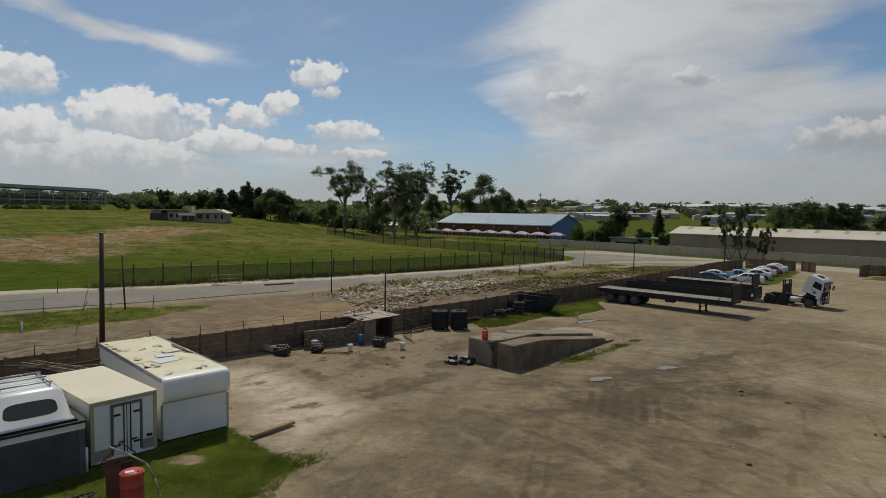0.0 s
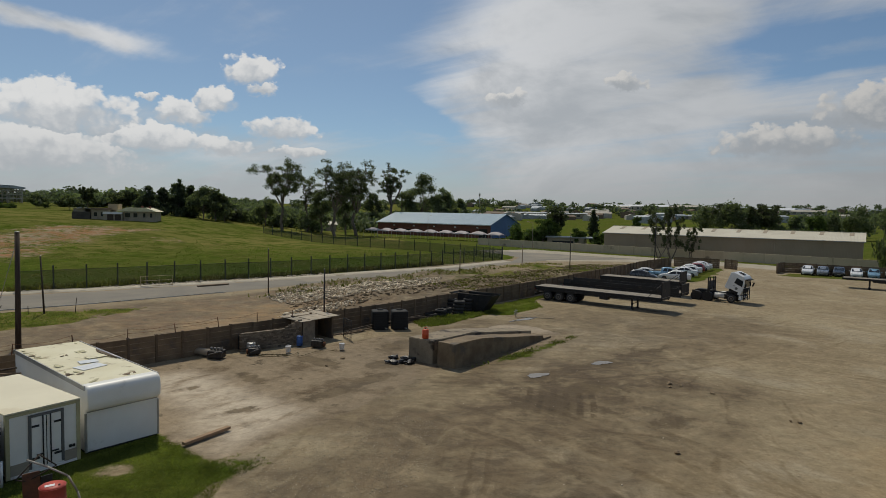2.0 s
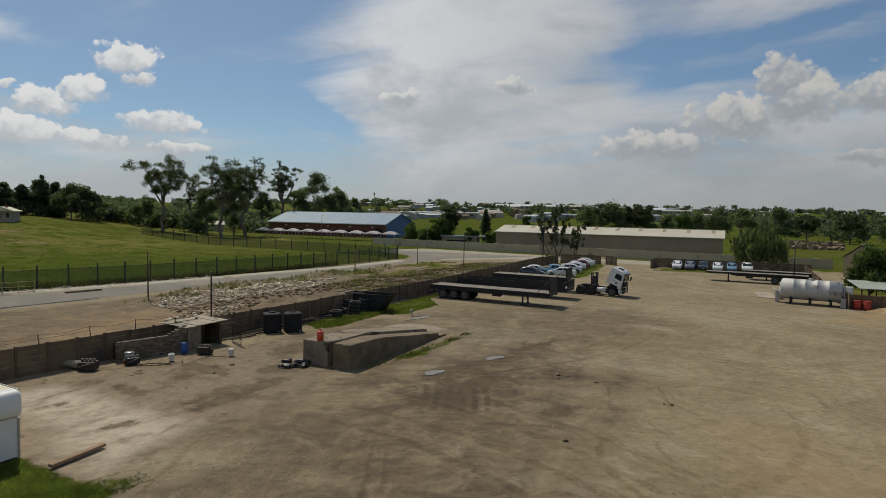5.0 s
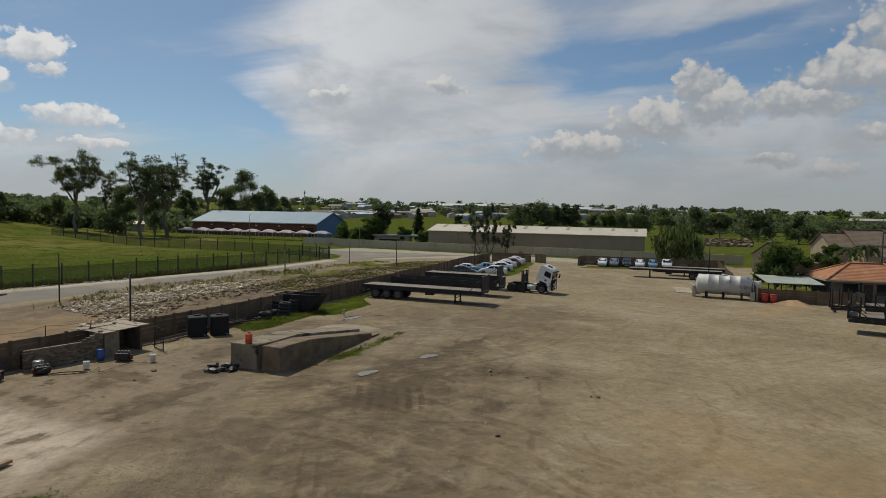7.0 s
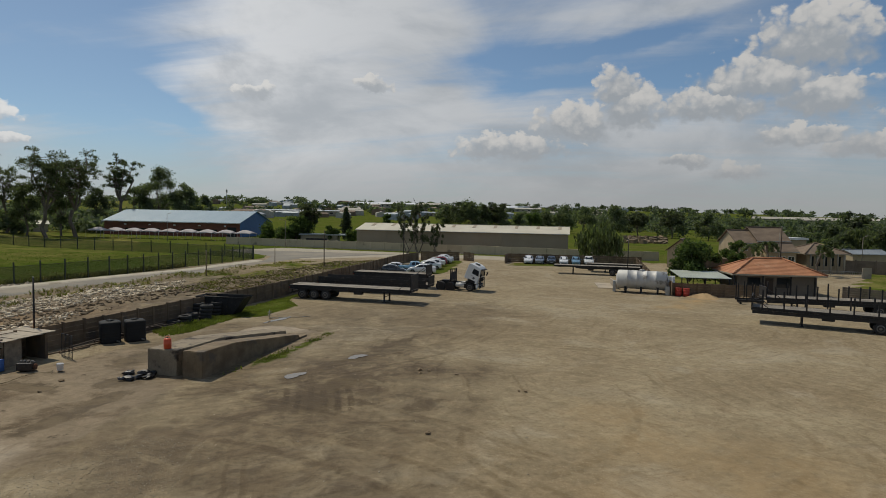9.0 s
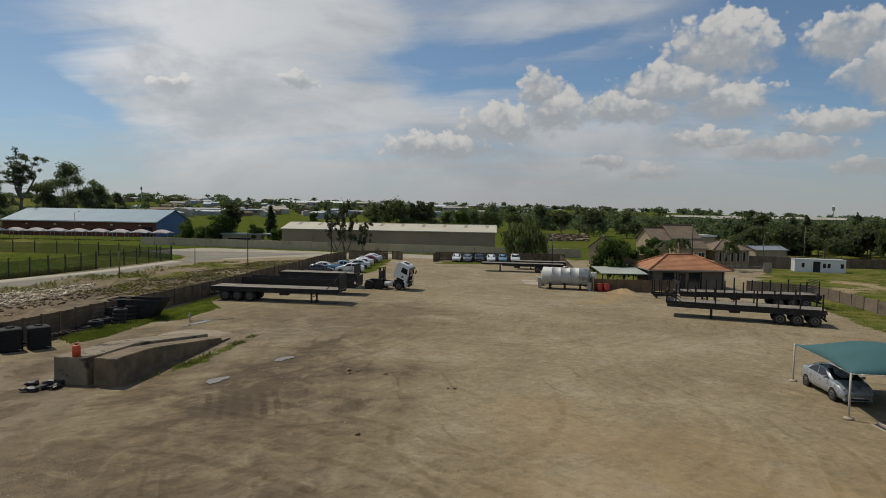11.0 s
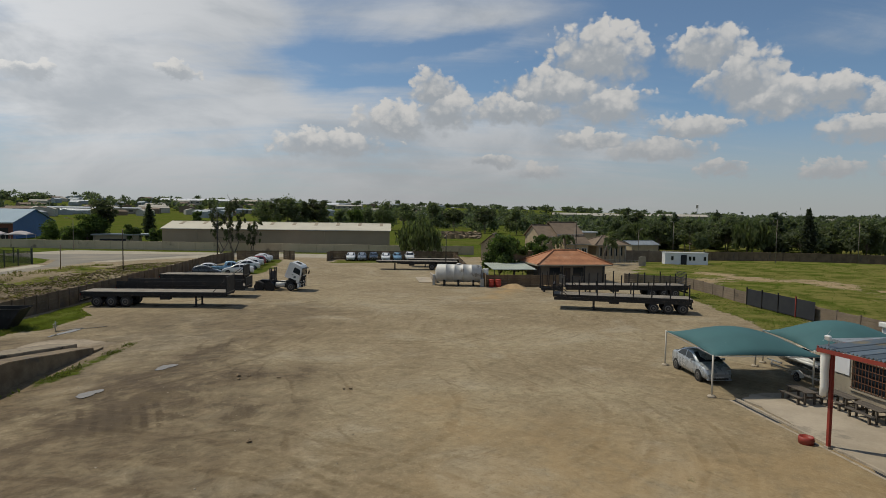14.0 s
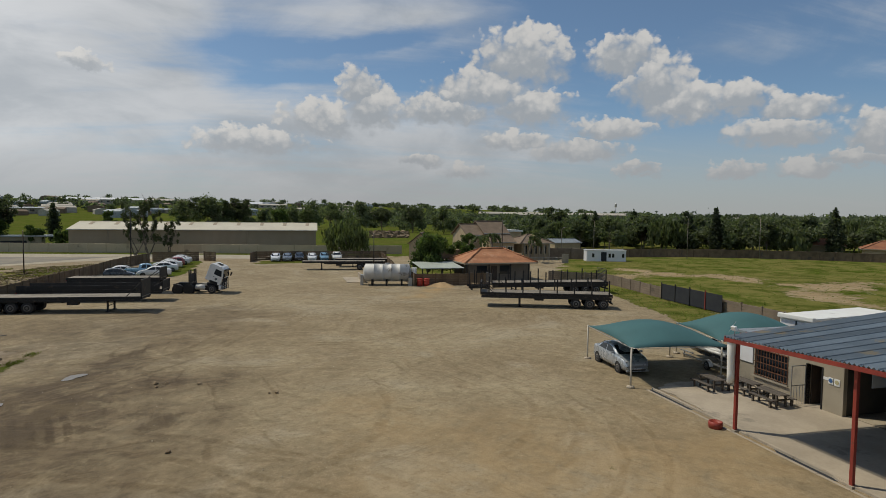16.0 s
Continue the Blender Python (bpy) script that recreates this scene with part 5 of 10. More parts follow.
def shade_port(m, w, d, h, mat, posts, label, peak=0.7, group=""):
    """A car port: a sagging square of net between posts, drawn up in the middle."""
    c = thing("shade_port", label, "carport", m, group)
    n = 14
    verts, faces = [], []
    for i in range(n + 1):
        for j in range(n + 1):
            a, b = i / n, j / n
            lift = (math.sin(math.pi * a) * math.sin(math.pi * b)) ** 0.75
            pull = 0.06 * math.sin(math.pi * a), 0.06 * math.sin(math.pi * b)
            x = w * (a + (0.5 - a) * pull[1] * 1.2)
            y = d * (b + (0.5 - b) * pull[0] * 1.2)
            verts.append((x, y, h + peak * lift + 0.04 * math.sin(7 * a + 3) * math.sin(6 * b)))
    for i in range(n):
        for j in range(n):
            q = i * (n + 1) + j
            faces.append((q, q + n + 1, q + n + 2, q + 1))
    top = sheet_mesh("canopy", verts, faces, mat, c, True)
    solid = top.modifiers.new("thick", "SOLIDIFY")
    solid.thickness = 0.025
    for x, y in posts:
        part("post", rod((x, y, -0.3), (x, y, h + 0.05), 0.05), "cream_post", c)
        part("foot", lathe([(0.22, 0.0), (0.20, 0.09), (0.08, 0.12)], 10), "slab", c).location = (x, y, 0)
    for a, b in (((0, 0), (w, 0)), ((w, 0), (w, d)), ((w, d), (0, d)), ((0, d), (0, 0))):
        part("edge_cable", rod((*a, h), (*b, h), 0.018, seg=5), "galv", c)
    part("king_post", rod((w / 2, d / 2, h - 0.05), (w / 2, d / 2, h + peak - 0.02), 0.03), "galv", c)
    for a in ((0, 0), (w, 0), (w, d), (0, d)):
        pts = []
        for k in range(6):
            f = k / 10
            pts.append((a[0] + (w / 2 - a[0]) * 2 * f, a[1] + (d / 2 - a[1]) * 2 * f, h - 0.06 + peak * math.sin(math.pi * f) ** 1.5))
        part("rafter", path_tube(pts, 0.022, 5), "galv", c)
    return c


# a row of pale car ports before the factory hall
for k in range(9):
    p = Vector((36.5, 186.0)) + Vector((-0.80, 0.60)) * (k * 6.2) + Vector((-0.4, 0)) * 0
    shade_port(frame_pose((p.x, p.y), (-0.80, 0.60)), 5.4, -5.0, 2.3, "white_net", [(0.2, -0.2), (5.2, -0.2), (0.2, -4.8), (5.2, -4.8)],
               "pale shade-net carport on steel posts beside the factory", 1.0, "factory carports")


def beige_shed():
    far, near = Vector((96.3, 111.2)), Vector((55.6, 146.4))
    d = (far - near).normalized()
    m = heading(near.x, near.y, d.x, d.y, 0)
    length = (far - near).length
    b = gable_building("warehouse", "long low beige warehouse with cream metal roof", "building", m, length, 15.4, 4.9, 6.5, "shed_wall", "shed_roof")
    for k in range(10):
        x = 2.5 + k * (length - 5) / 9
        bm = bmesh.new()
        s = (6.5 - 4.9) / 7.7
        vs = [(x, 4.4, 4.9 + 4.4 * s + 0.16), (x + 0.8, 4.4, 4.9 + 4.4 * s + 0.16), (x + 0.8, 7.3, 4.9 + 7.3 * s + 0.16), (x, 7.3, 4.9 + 7.3 * s + 0.16)]
        hi = [bm.verts.new(p) for p in vs]
        lo = [bm.verts.new((p[0], p[1], p[2] - 0.045)) for p in vs]
        bm.faces.new(hi)
        for i in range(4):
            bm.faces.new((lo[i], lo[(i + 1) % 4], hi[(i + 1) % 4], hi[i]))
        part("roof_light", bm, "shed_wall", b, "dull translucent roof strip")
    for x in (8.0, 22.0, 38.0):
        part("downpipe", rod((x, -0.12, -0.3), (x, -0.12, 4.7), 0.06), "shed_wall", b)
    return b


beige_shed()


def far_house():
    c = polar(26.2, 196)
    e = polar(19.8, 190)
    d = (e - c).normalized()
    z = land_at(c.x, c.y) + 0.1
    m = heading(c.x, c.y, d.x, d.y, z + 0.5) @ Matrix.Diagonal((1, 1, 0.84, 1))
    h = thing("house", "white single-storey house with flat wings on the hillside", "house", m)
    part("wall", cube(0, 4.6, 0, 7, -1.5, 1.6), "grimy_wall", h, "dark shed wing")
    part("wall", cube(0.2, 3.0, 0.6, 6, 1.61, 2.7), "plaster", h)
    part("roof", cube(-0.3, 4.9, -0.3, 7.3, 2.71, 2.85), "grey_roof", h)
    part("wall", cube(4.7, 9.6, 0.5, 7, -1.5, 2.4), "plaster", h)
    part("roof", cube(4.5, 9.9, -0.1, 7.3, 2.41, 2.95), "brown_tile", h)
    part("tower", cube(9.0, 11.6, 0.5, 4.5, 2.41, 4.4), "house_wall", h)
    part("wall", cube(8.4, 13.2, -1.6, 7, -1.5, 1.55), "plaster", h)
    part("parapet", cube(8.3, 13.3, -1.75, -1.61, 1.0, 1.75), "cabin", h)
    for x in (9.4, 11.3):
        part("garage_door", cube(x, x + 1.6, -1.66, -1.605, -1.0, 0.9), "wood", h, "brown garage door")
    part("wall", cube(13.3, 21.5, -0.6, 7, -1.5, 1.9), "plaster", h)
    part("roof", prism([(11.4, 1.95), (22.2, 1.95), (19.2, 3.3), (14.4, 3.3)], -1.4, 7.6), "cream_roof", h, "low cream hipped roof")
    for x, w in ((5.4, 0.8), (7.2, 0.7)):
        part("window", cube(x, x + w, 0.43, 0.49, 0.2, 1.5), "glass", h)
    for x, w in ((13.7, 1.3), (15.9, 1.0), (18.4, 0.6), (20.2, 0.6)):
        part("window", cube(x, x + w, -0.68, -0.605, 0.0, 1.4), "glass", h)
    for x in (17.4, 19.4):
        part("chimney", cube(x, x + 0.5, 1.5, 2.1, 2.6, 3.9), "red_brick", h)
    return h


far_house()


def steel_frame_hall():
    """An unfinished hall: columns, trusses and a roof, with few walls."""
    c, e = polar(29.4, 372), polar(42.0, 352)
    d = (e - c).normalized()
    m = heading(c.x, c.y, d.x, d.y, land_at(c.x, c.y) - 3.2)
    b = thing("unfinished_hall", "unfinished steel-framed hall with grey roof and open sides", "building", m)
    length = (e - c).length
    part("roof", prism([(-1, 10.4), (length, 12.0), (length, 13.6), (4, 12.0), (-1, 11.2)], -26, 0), "grey_roof", b)
    n = 14
    for k in range(n):
        x = 0.5 + k * (length - 1) / (n - 1)
        part("column", cube(x - 0.25, x + 0.25, -0.7, -0.2, -2, 10.6), "kerb", b)
        part("column", cube(x - 0.25, x + 0.25, -25.5, -25.0, -2, 10.6), "kerb", b)
        part("brace", rod((x, -0.45, 10.4), (x + 2.4, -0.45, 7.4), 0.16, seg=5), "kerb", b)
        part("brace", rod((x, -0.45, 10.4), (x - 2.4, -0.45, 7.7), 0.16, seg=5), "kerb", b)
        part("truss", cube(x - 0.12, x + 0.12, -25, -0.8, 9.4, 9.8), "galv", b)
    for k in range(1, 6):
        part("column", cube(-0.2, 0.25, -k * 4.2 - 0.25, -k * 4.2 + 0.2, -2, 10.5), "kerb", b)
    for z in (4.4, 7.0, 9.2):
        part("end_beam", cube(-0.5, -0.21, -25.2, -0.2, z, z + 0.4), "kerb", b)
    part("floor_beam", cube(0, length, -0.62, -0.28, 5.2, 5.8), "kerb", b)
    part("floor_beam", cube(0, length, -0.62, -0.28, 7.3, 7.6), "kerb", b)
    part("wall", cube(8, length, -25.9, -25.55, -2, 8.6), "kerb", b)
    part("wall", cube(4, length, -14.2, -13.9, -2, 4.6), "plaster", b)
    return b


steel_frame_hall()


def hut():
    """The hut with a tiled hip roof and its lean-to."""
    a, e = Vector((65.6, 45.8)), Vector((74.5, 39.6))
    d = (e - a).normalized()
    m = heading(a.x, a.y, d.x, d.y, 0)
    length = (e - a).length
    b = hip_building("tiled_hut", "small hut with terracotta tiled hip roof", "building", m @ pose(0.8, 0.8, 0), length - 1.6, 5.8, 2.62, 4.3, "hut_wall", "hut_roof", 0.8)
    for x in (1.2, 4.6):
        part("window", cube(x, x + 1.5, -0.04, -0.005, 0.9, 2.1), "glass", b)
    part("door", cube(3.3, 4.2, -0.05, -0.005, 0.0, 2.05), "wood", b)
    for x in (-0.5, 2.8, 6.0, length - 2.1):
        part("post", cube(x - 0.07, x + 0.07, -0.62, -0.48, 0, 2.44), "dark_steel", b)
    return b


M["hut_roof"] = material("terracotta_tile_courses", (0.43, 0.19, 0.088), (0.33, 0.14, 0.065), 0.8, 0.8, bump=0.1, fine=0.25, grain=9, wave=("Z", 7.0, 0.05), spot=(0.43, 0.22, 0.12), spot_scale=0.5)
M["hut_wall"] = material("grey_brown_hut_plaster", (0.20, 0.165, 0.125), (0.15, 0.125, 0.095), 0.6, 0.9, bump=0.15)
hut()


def lean_to():
    b = thing("lean_to", "open lean-to with pale sheet roof on posts", "shelter", heading(60.4, 48.6, 0.78, -0.625, 0))
    bm = bmesh.new()
    vs = [(-0.5, -0.4, 2.0), (5.3, -0.4, 2.0), (5.3, 6.0, 2.35), (-0.5, 6.0, 2.35)]
    lo, hi = [bm.verts.new(p) for p in vs], [bm.verts.new((p[0], p[1], p[2] + 0.06)) for p in vs]
    bm.faces.new(lo), bm.faces.new(hi)
    for i in range(4):
        bm.faces.new((lo[i], lo[(i + 1) % 4], hi[(i + 1) % 4], hi[i]))
    bmesh.ops.recalc_face_normals(bm, faces=bm.faces[:])
    part("roof", bm, "shed_roof_pale", b)
    for x in (-0.3, 2.4, 5.1):
        for y, h in ((-0.2, 2.0), (5.8, 2.32)):
            part("post", cube(x - 0.05, x + 0.05, y - 0.05, y + 0.05, 0, h), "dark_steel", b)
    return b


M["shed_roof_pale"] = material("pale_green_roof_sheet", (0.40, 0.44, 0.38), (0.34, 0.37, 0.32), 0.4, 0.6, bump=0.05, wave=("X", 7.0, 0.02))
lean_to()


def villa():
    """A two-storey house with brown tiled roofs."""
    d = Vector((0.88, -0.475))
    def at(x, y):
        return heading(x, y, d.x, d.y, 0)
    h = gable_building("villa", "two-storey tan house with brown tiled gables", "house", at(100.7, 69.8), 5.4, 7.0, 5.0, 7.15, "house_wall", "brown_tile")
    for x in (0.8, 3.2):
        window(h, x, 0.0, 3.5, 1.2, 1.2)
        window(h, x, 0.0, 0.8, 1.3, 1.3)
    h = gable_building("villa_wing", "tall tan house wing with brown tiled roof and chimney", "house", at(104.1, 67.9), 5.6, 7.2, 5.45, 7.75, "house_wall", "brown_tile")
    for x in (1.0, 2.6, 4.0):
        window(h, x, 0.0, 4.1, 1.0, 1.2)
    part("chimney", cube(4.2, 5.3, 3.9, 4.7, 6.2, 7.6), "house_wall", h)
    h = gable_building("porch_wing", "low tan house wing with brown tiled porch roof", "house", at(99.8, 63.6), 5.4, 4.4, 3.8, 5.1, "house_wall", "brown_tile")
    for x in (0.7, 2.4, 4.0):
        window(h, x, 0.0, 1.0, 1.0, 1.8)
    gable_building("garage", "low tan outbuilding with brown tiled gable", "building", heading(95.0, 74.6, 0.835, 0.55, 0), 6.0, 4.6, 3.3, 5.2, "house_wall", "brown_tile")
    # a low house with a pillared porch
    p = hip_building("porch_house", "single-storey house with pillared porch and brown roof", "house", at(107.0, 60.6), 6.6, 6.0, 3.5, 5.1, "house_wall", "brown_tile", 0.8)
    for k in range(6):
        part("pillar", rod((0.3 + k * 1.2, -0.6, -0.3), (0.3 + k * 1.2, -0.6, 3.2), 0.16), "plaster", p)
    for k in range(5):
        part("window", cube(0.6 + k * 1.2, 1.2 + k * 1.2, -0.05, -0.005, 1.2, 2.9), "glass", p)
    c3 = polar(-58.4, 137)
    part("wall", cube(0, 5.6, 0, 5, -0.3, 5.3), "house_wall", flat := thing("flat_house", "flat-roofed tan house with white parapet", "house", heading(c3.x, c3.y, d.x, d.y, 0)))
    part("roof", cube(-0.3, 5.9, -0.3, 5.3, 5.31, 5.7), "white_paint", flat)
    c4 = polar(-63.6, 140)
    q = gable_building("cottage", "low brown cottage with pale roof behind trees", "house", heading(c4.x, c4.y, d.x, d.y, 0), 7.0, 5, 2.9, 3.6, "house_wall", "grey_roof")
    w = thing("yard_wall", "tall brown plastered yard wall before the houses", "wall", heading(111.3, 61.4, 0.58, -0.815, 0), kind="structure")
    for k in range(4):
        part("panel", cube(k * 3.0 + 0.14, k * 3.0 + 2.86, 0.03, 0.22, -0.5, 2.25), "wall_brown", w)
    for k in range(5):
        part("pillar", cube(k * 3.0 - 0.13, k * 3.0 + 0.13, 0, 0.25, -0.5, 2.4, 0.02), "plaster" if k == 0 else "wall_brown", w)
    g = thing("low_gate", "low pale sliding gate of upright bars", "gate", heading(101.6, 55.6, 0.60, -0.80, 0))
    for z in (0.12, 1.0):
        part("rail", cube(0, 6.0, -0.03, 0.03, z, z + 0.07), "kerb", g)
    for k in range(25):
        part("bar", cube(k * 0.249, k * 0.249 + 0.03, -0.015, 0.015, 0.192, 0.998), "kerb", g)
    part("gate_post", cube(6.05, 6.3, -0.12, 0.12, -0.3, 1.7, 0.02), "plaster", g)
    part("end_panel", cube(6.3, 7.3, -0.06, 0.06, -0.3, 1.75), "plaster", g)
    c5 = polar(-83.6, 178)
    hip_building("red_roofed_house", "low house with faded red tiled roof", "house", heading(c5.x, c5.y, 0.1, -1, 0), 10, 7, 2.5, 4.0, "house_wall", "roof_tile")
    c6 = polar(-88.2, 165)
    hip_building("red_roofed_house", "low house with faded red tiled roof", "house", heading(c6.x, c6.y, 0.1, -1, 0), 13, 7, 2.5, 4.2, "house_wall", "roof_tile")


villa()


def cabin():
    a, e = Vector((113.4, 49.3)), Vector((118.4, 42.3))
    d = (e - a).normalized()
    b = thing("site_cabin", "white portable site cabin with dark door standing on grass", "cabin", heading(a.x, a.y, d.x, d.y, land_at(a.x, a.y) - 0.15))
    part("body", cube(0, 7.9, 0, 2.9, 0.12, 2.35, 0.03), "cabin", b)
    part("roof", cube(-0.1, 8.0, -0.1, 3.0, 2.355, 2.44), "white_paint", b)
    part("skid", cube(0.2, 7.7, 0.3, 0.5, -0.3, 0.118), "dark_steel", b)
    part("skid", cube(0.2, 7.7, 2.4, 2.6, -0.3, 0.118), "dark_steel", b)
    part("door", cube(2.9, 4.0, -0.05, -0.005, 0.18, 2.05), "mesh_dark", b)
    for x in (1.1, 4.4, 5.1, 7.1):
        part("window", cube(x, x + 0.45, -0.05, -0.005, 0.95, 1.75), "glass", b)
    return b


cabin()


def wire_shelter():
    """The half-built flat-roofed block by the shed."""
    c = polar(-15.6, 176)
    b = thing("flat_roofed_shelter", "grey flat-roofed block with open steel frame beside it", "shelter", heading(c.x, c.y, 0.88, -0.47, 0))
    part("wall", cube(0, 10.5, 0, 5, 0, 2.6), "plaster", b)
    part("roof", cube(-0.4, 14.0, -0.6, 5.4, 2.61, 2.95), "grey_roof", b)
    # Near-black panel on the solid wall stands in for a shaded opening.
    part("opening", cube(1.5, 7.5, -0.05, -0.005, 0.4, 1.7), "mesh_dark", b)
    for x in (13.8, 16.6, 19.4):
        for y in (0, 4.8):
            part("post", cube(x - 0.08, x + 0.08, y - 0.08, y + 0.08, 0, 2.6 if x < 14 else 2.9), "dark_steel", b)
    part("beam", cube(13.8, 19.5, -0.1, 0.1, 2.95, 3.05), "dark_steel", b)
    part("beam", cube(13.8, 19.5, 4.7, 4.9, 2.95, 3.05), "dark_steel", b)


wire_shelter()


def workshop():
    """The plastered workshop and its open verandah roof on red posts."""
    m = heading(27.2, 5.0, -0.61, -0.79, 0.0)
    # own axes: x along the front, y towards the building (mirrored below with negative y)
    b = thing("workshop", "grey-cream plastered workshop with barred window and door", "building", m)
    D = 6.0
    h = 2.75
    # wall in pieces round the window, the door and the big opening
    def wall(x0, x1, z0, z1):
        part("wall", cube(x0, x1, D, D + 0.22, z0, z1), "plaster", b)
    wall(-6.6, -5.4, 0, h)
    wall(-5.4, -3.3, 0, 0.72)
    wall(-5.4, -3.3, 2.12, h)
    wall(-3.3, -2.15, 0, h)
    wall(-2.15, -1.35, 2.08, h)
    wall(-1.35, -0.22, 0, h)
    part("wall", cube(-6.6, -6.38, D + 0.223, D + 6, 0, h), "plaster", b)
    part("roof", cube(-6.75, -0.4, D - 0.12, D + 6.2, h + 0.003, h + 0.14), "grey_roof", b)
    # the deep bay; unseen end wall and roof are added to keep it dark
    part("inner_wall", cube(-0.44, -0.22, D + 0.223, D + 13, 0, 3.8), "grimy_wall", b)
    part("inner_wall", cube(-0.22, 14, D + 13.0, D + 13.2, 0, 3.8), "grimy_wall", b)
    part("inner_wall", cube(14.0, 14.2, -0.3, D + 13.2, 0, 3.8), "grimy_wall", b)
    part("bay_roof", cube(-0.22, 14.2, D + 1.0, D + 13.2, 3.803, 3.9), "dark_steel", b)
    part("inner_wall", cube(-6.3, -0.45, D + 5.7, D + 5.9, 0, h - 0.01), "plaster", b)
    part("floor", cube(-0.2, 14, D + 0.3, D + 12.9, 0.1, 0.12), "concrete", b)
    part("workbench", cube(1.2, 4.2, D + 4.9, D + 5.8, 0.12, 1.0), "dark_steel", b)
    part("wall_board", cube(-0.2, -0.16, D + 1.6, D + 2.9, 1.3, 2.3), "cabin", b, "white board on the bay wall")
    # window
    win = part("window", cube(-5.4, -3.3, D + 0.10, D + 0.13, 0.72, 2.12), "glass", b)
    for k in range(12):
        x = -5.4 + 2.1 * k / 11
        part("burglar_bar", cube(x - 0.014, x + 0.014, D - 0.03, D - 0.005, 0.68, 2.16), "rust", win)
    for z in (0.74, 1.08, 1.42, 1.76, 2.10):
        part("burglar_bar", cube(-5.45, -3.25, D - 0.055, D - 0.031, z - 0.018, z + 0.018), "rust", win)
    part("window_sill", cube(-5.5, -3.2, D - 0.1, D - 0.06, 0.60, 0.67), "plaster", win)
    # door: dark open doorway with a gate swung out
    part("door_frame", cube(-2.22, -2.15, D - 0.03, D + 0.2, 0, 2.08), "dark_steel", b)
    part("door_frame", cube(-1.35, -1.28, D - 0.03, D + 0.2, 0, 2.08), "dark_steel", b)
    part("door_leaf", cube(-2.14, -2.10, D + 0.23, D + 1.05, 0.02, 2.05), "wood", b, "dark open door leaf")
    gate = part("security_gate", cube(-2.21, -2.18, D - 0.9, D - 0.86, 0.05, 1.99), "galv", b, "steel gate swung open")
    part("gate_stile", cube(-2.21, -2.18, D - 0.08, D - 0.04, 0.05, 1.99), "galv", gate)
    for z in (0.05, 1.0, 1.95):
        part("gate_rail", cube(-2.21, -2.18, D - 0.857, D - 0.083, z, z + 0.04), "galv", gate)
    for k in range(1, 5):
        y = D - 0.9 + k * 0.17
        part("gate_bar", cube(-2.20, -2.185, y, y + 0.018, 0.093, 1.0 - 0.003), "galv", gate)
    # notices
    part("notice_board", cube(-6.5, -5.55, D - 0.05, D - 0.005, 1.25, 2.3), "cabin", b, "white notice board")
    part("safety_sign", cube(-0.98, -0.74, D - 0.03, D - 0.005, 1.42, 1.72), "white_paint", b)
    part("safety_sign", cube(-0.68, -0.40, D - 0.03, D - 0.005, 1.40, 1.72), "white_paint", b)
    part("lettering_bar", cube(-1.26, -1.0, D - 0.02, D - 0.005, 1.55, 1.68), "white_paint", b)
    part("sign_disc", shift(lathe([(0.10, 0), (0.10, 0.012), (0.01, 0.013)], 16, "Y"), -0.86, D - 0.045, 1.58), "blue_sheet", b)
    part("sign_disc", shift(lathe([(0.10, 0), (0.10, 0.012), (0.01, 0.013)], 16, "Y"), -0.54, D - 0.045, 1.57), "cream_edge", b)

    v = thing("verandah_roof", "corrugated grey verandah roof with red steel posts and fascia", "roof", m)
    x0, x1, y0, y1, z0, z1 = -0.35, 13.0, -0.35, 11.0, 4.02, 4.95
    rise = 0.045  # the front edge climbs a little along the eave
    n = 20
    for k in range(n):
        a, e = x0 + (x1 - x0) * k / n, x0 + (x1 - x0) * (k + 1) / n
        bm = bmesh.new()
        cols = 8
        lo = []
        for j in range(cols + 1):
            x = a + (e + 0.03 - a) * j / cols
            c = 0.042 * math.cos(j * math.pi) + 0.002 * (k % 2)
            lo.append((bm.verts.new((x, y0, z0 + c + rise * x)), bm.verts.new((x, y1, z1 + c))))
        for p, q in zip(lo, lo[1:]):
            bm.faces.new((p[0], q[0], q[1], p[1]))
        ob = part("roof_sheet", bm, "roof_sheet", v)
        ob.modifiers.new("thick", "SOLIDIFY").thickness = 0.012
    bm = cube(x0 - 0.02, x1, y0 - 0.06, y0 - 0.03, z0 - 0.19, z0 - 0.035)
    for q in bm.verts:
        q.co.z += rise * q.co.x
    part("fascia", bm, "red_paint", v, "red-painted fascia board")
    bm = bmesh.new()
    vs = [(x0 - 0.07, y0, z0 - 0.24), (x0 - 0.07, y1, z1 - 0.24), (x0 - 0.07, y1, z1 + 0.01), (x0 - 0.07, y0, z0 + 0.01)]
    lo = [bm.verts.new(p) for p in vs]
    hi = [bm.verts.new((p[0] + 0.045, p[1], p[2])) for p in vs]
    bm.faces.new(lo), bm.faces.new(hi)
    for i in range(4):
        bm.faces.new((lo[i], lo[(i + 1) % 4], hi[(i + 1) % 4], hi[i]))
    bmesh.ops.recalc_face_normals(bm, faces=bm.faces[:])
    part("barge_board", bm, "red_paint", v)
    for x in (0.0, 5.35, 10.7):
        post = part("post", cube(x - 0.062, x + 0.062, -0.062, 0.062, -0.2, z0 - 0.1 + rise * x, 0.008), "red_paint", v)
        part("post_foot", cube(x - 0.11, x + 0.11, -0.11, 0.11, 0.0, 0.105), "slab", post)
        part("rafter", rod((x, -0.2, z0 - 0.20 + rise * x), (x, y1, z1 - 0.24), 0.06, seg=4), "red_paint", v)
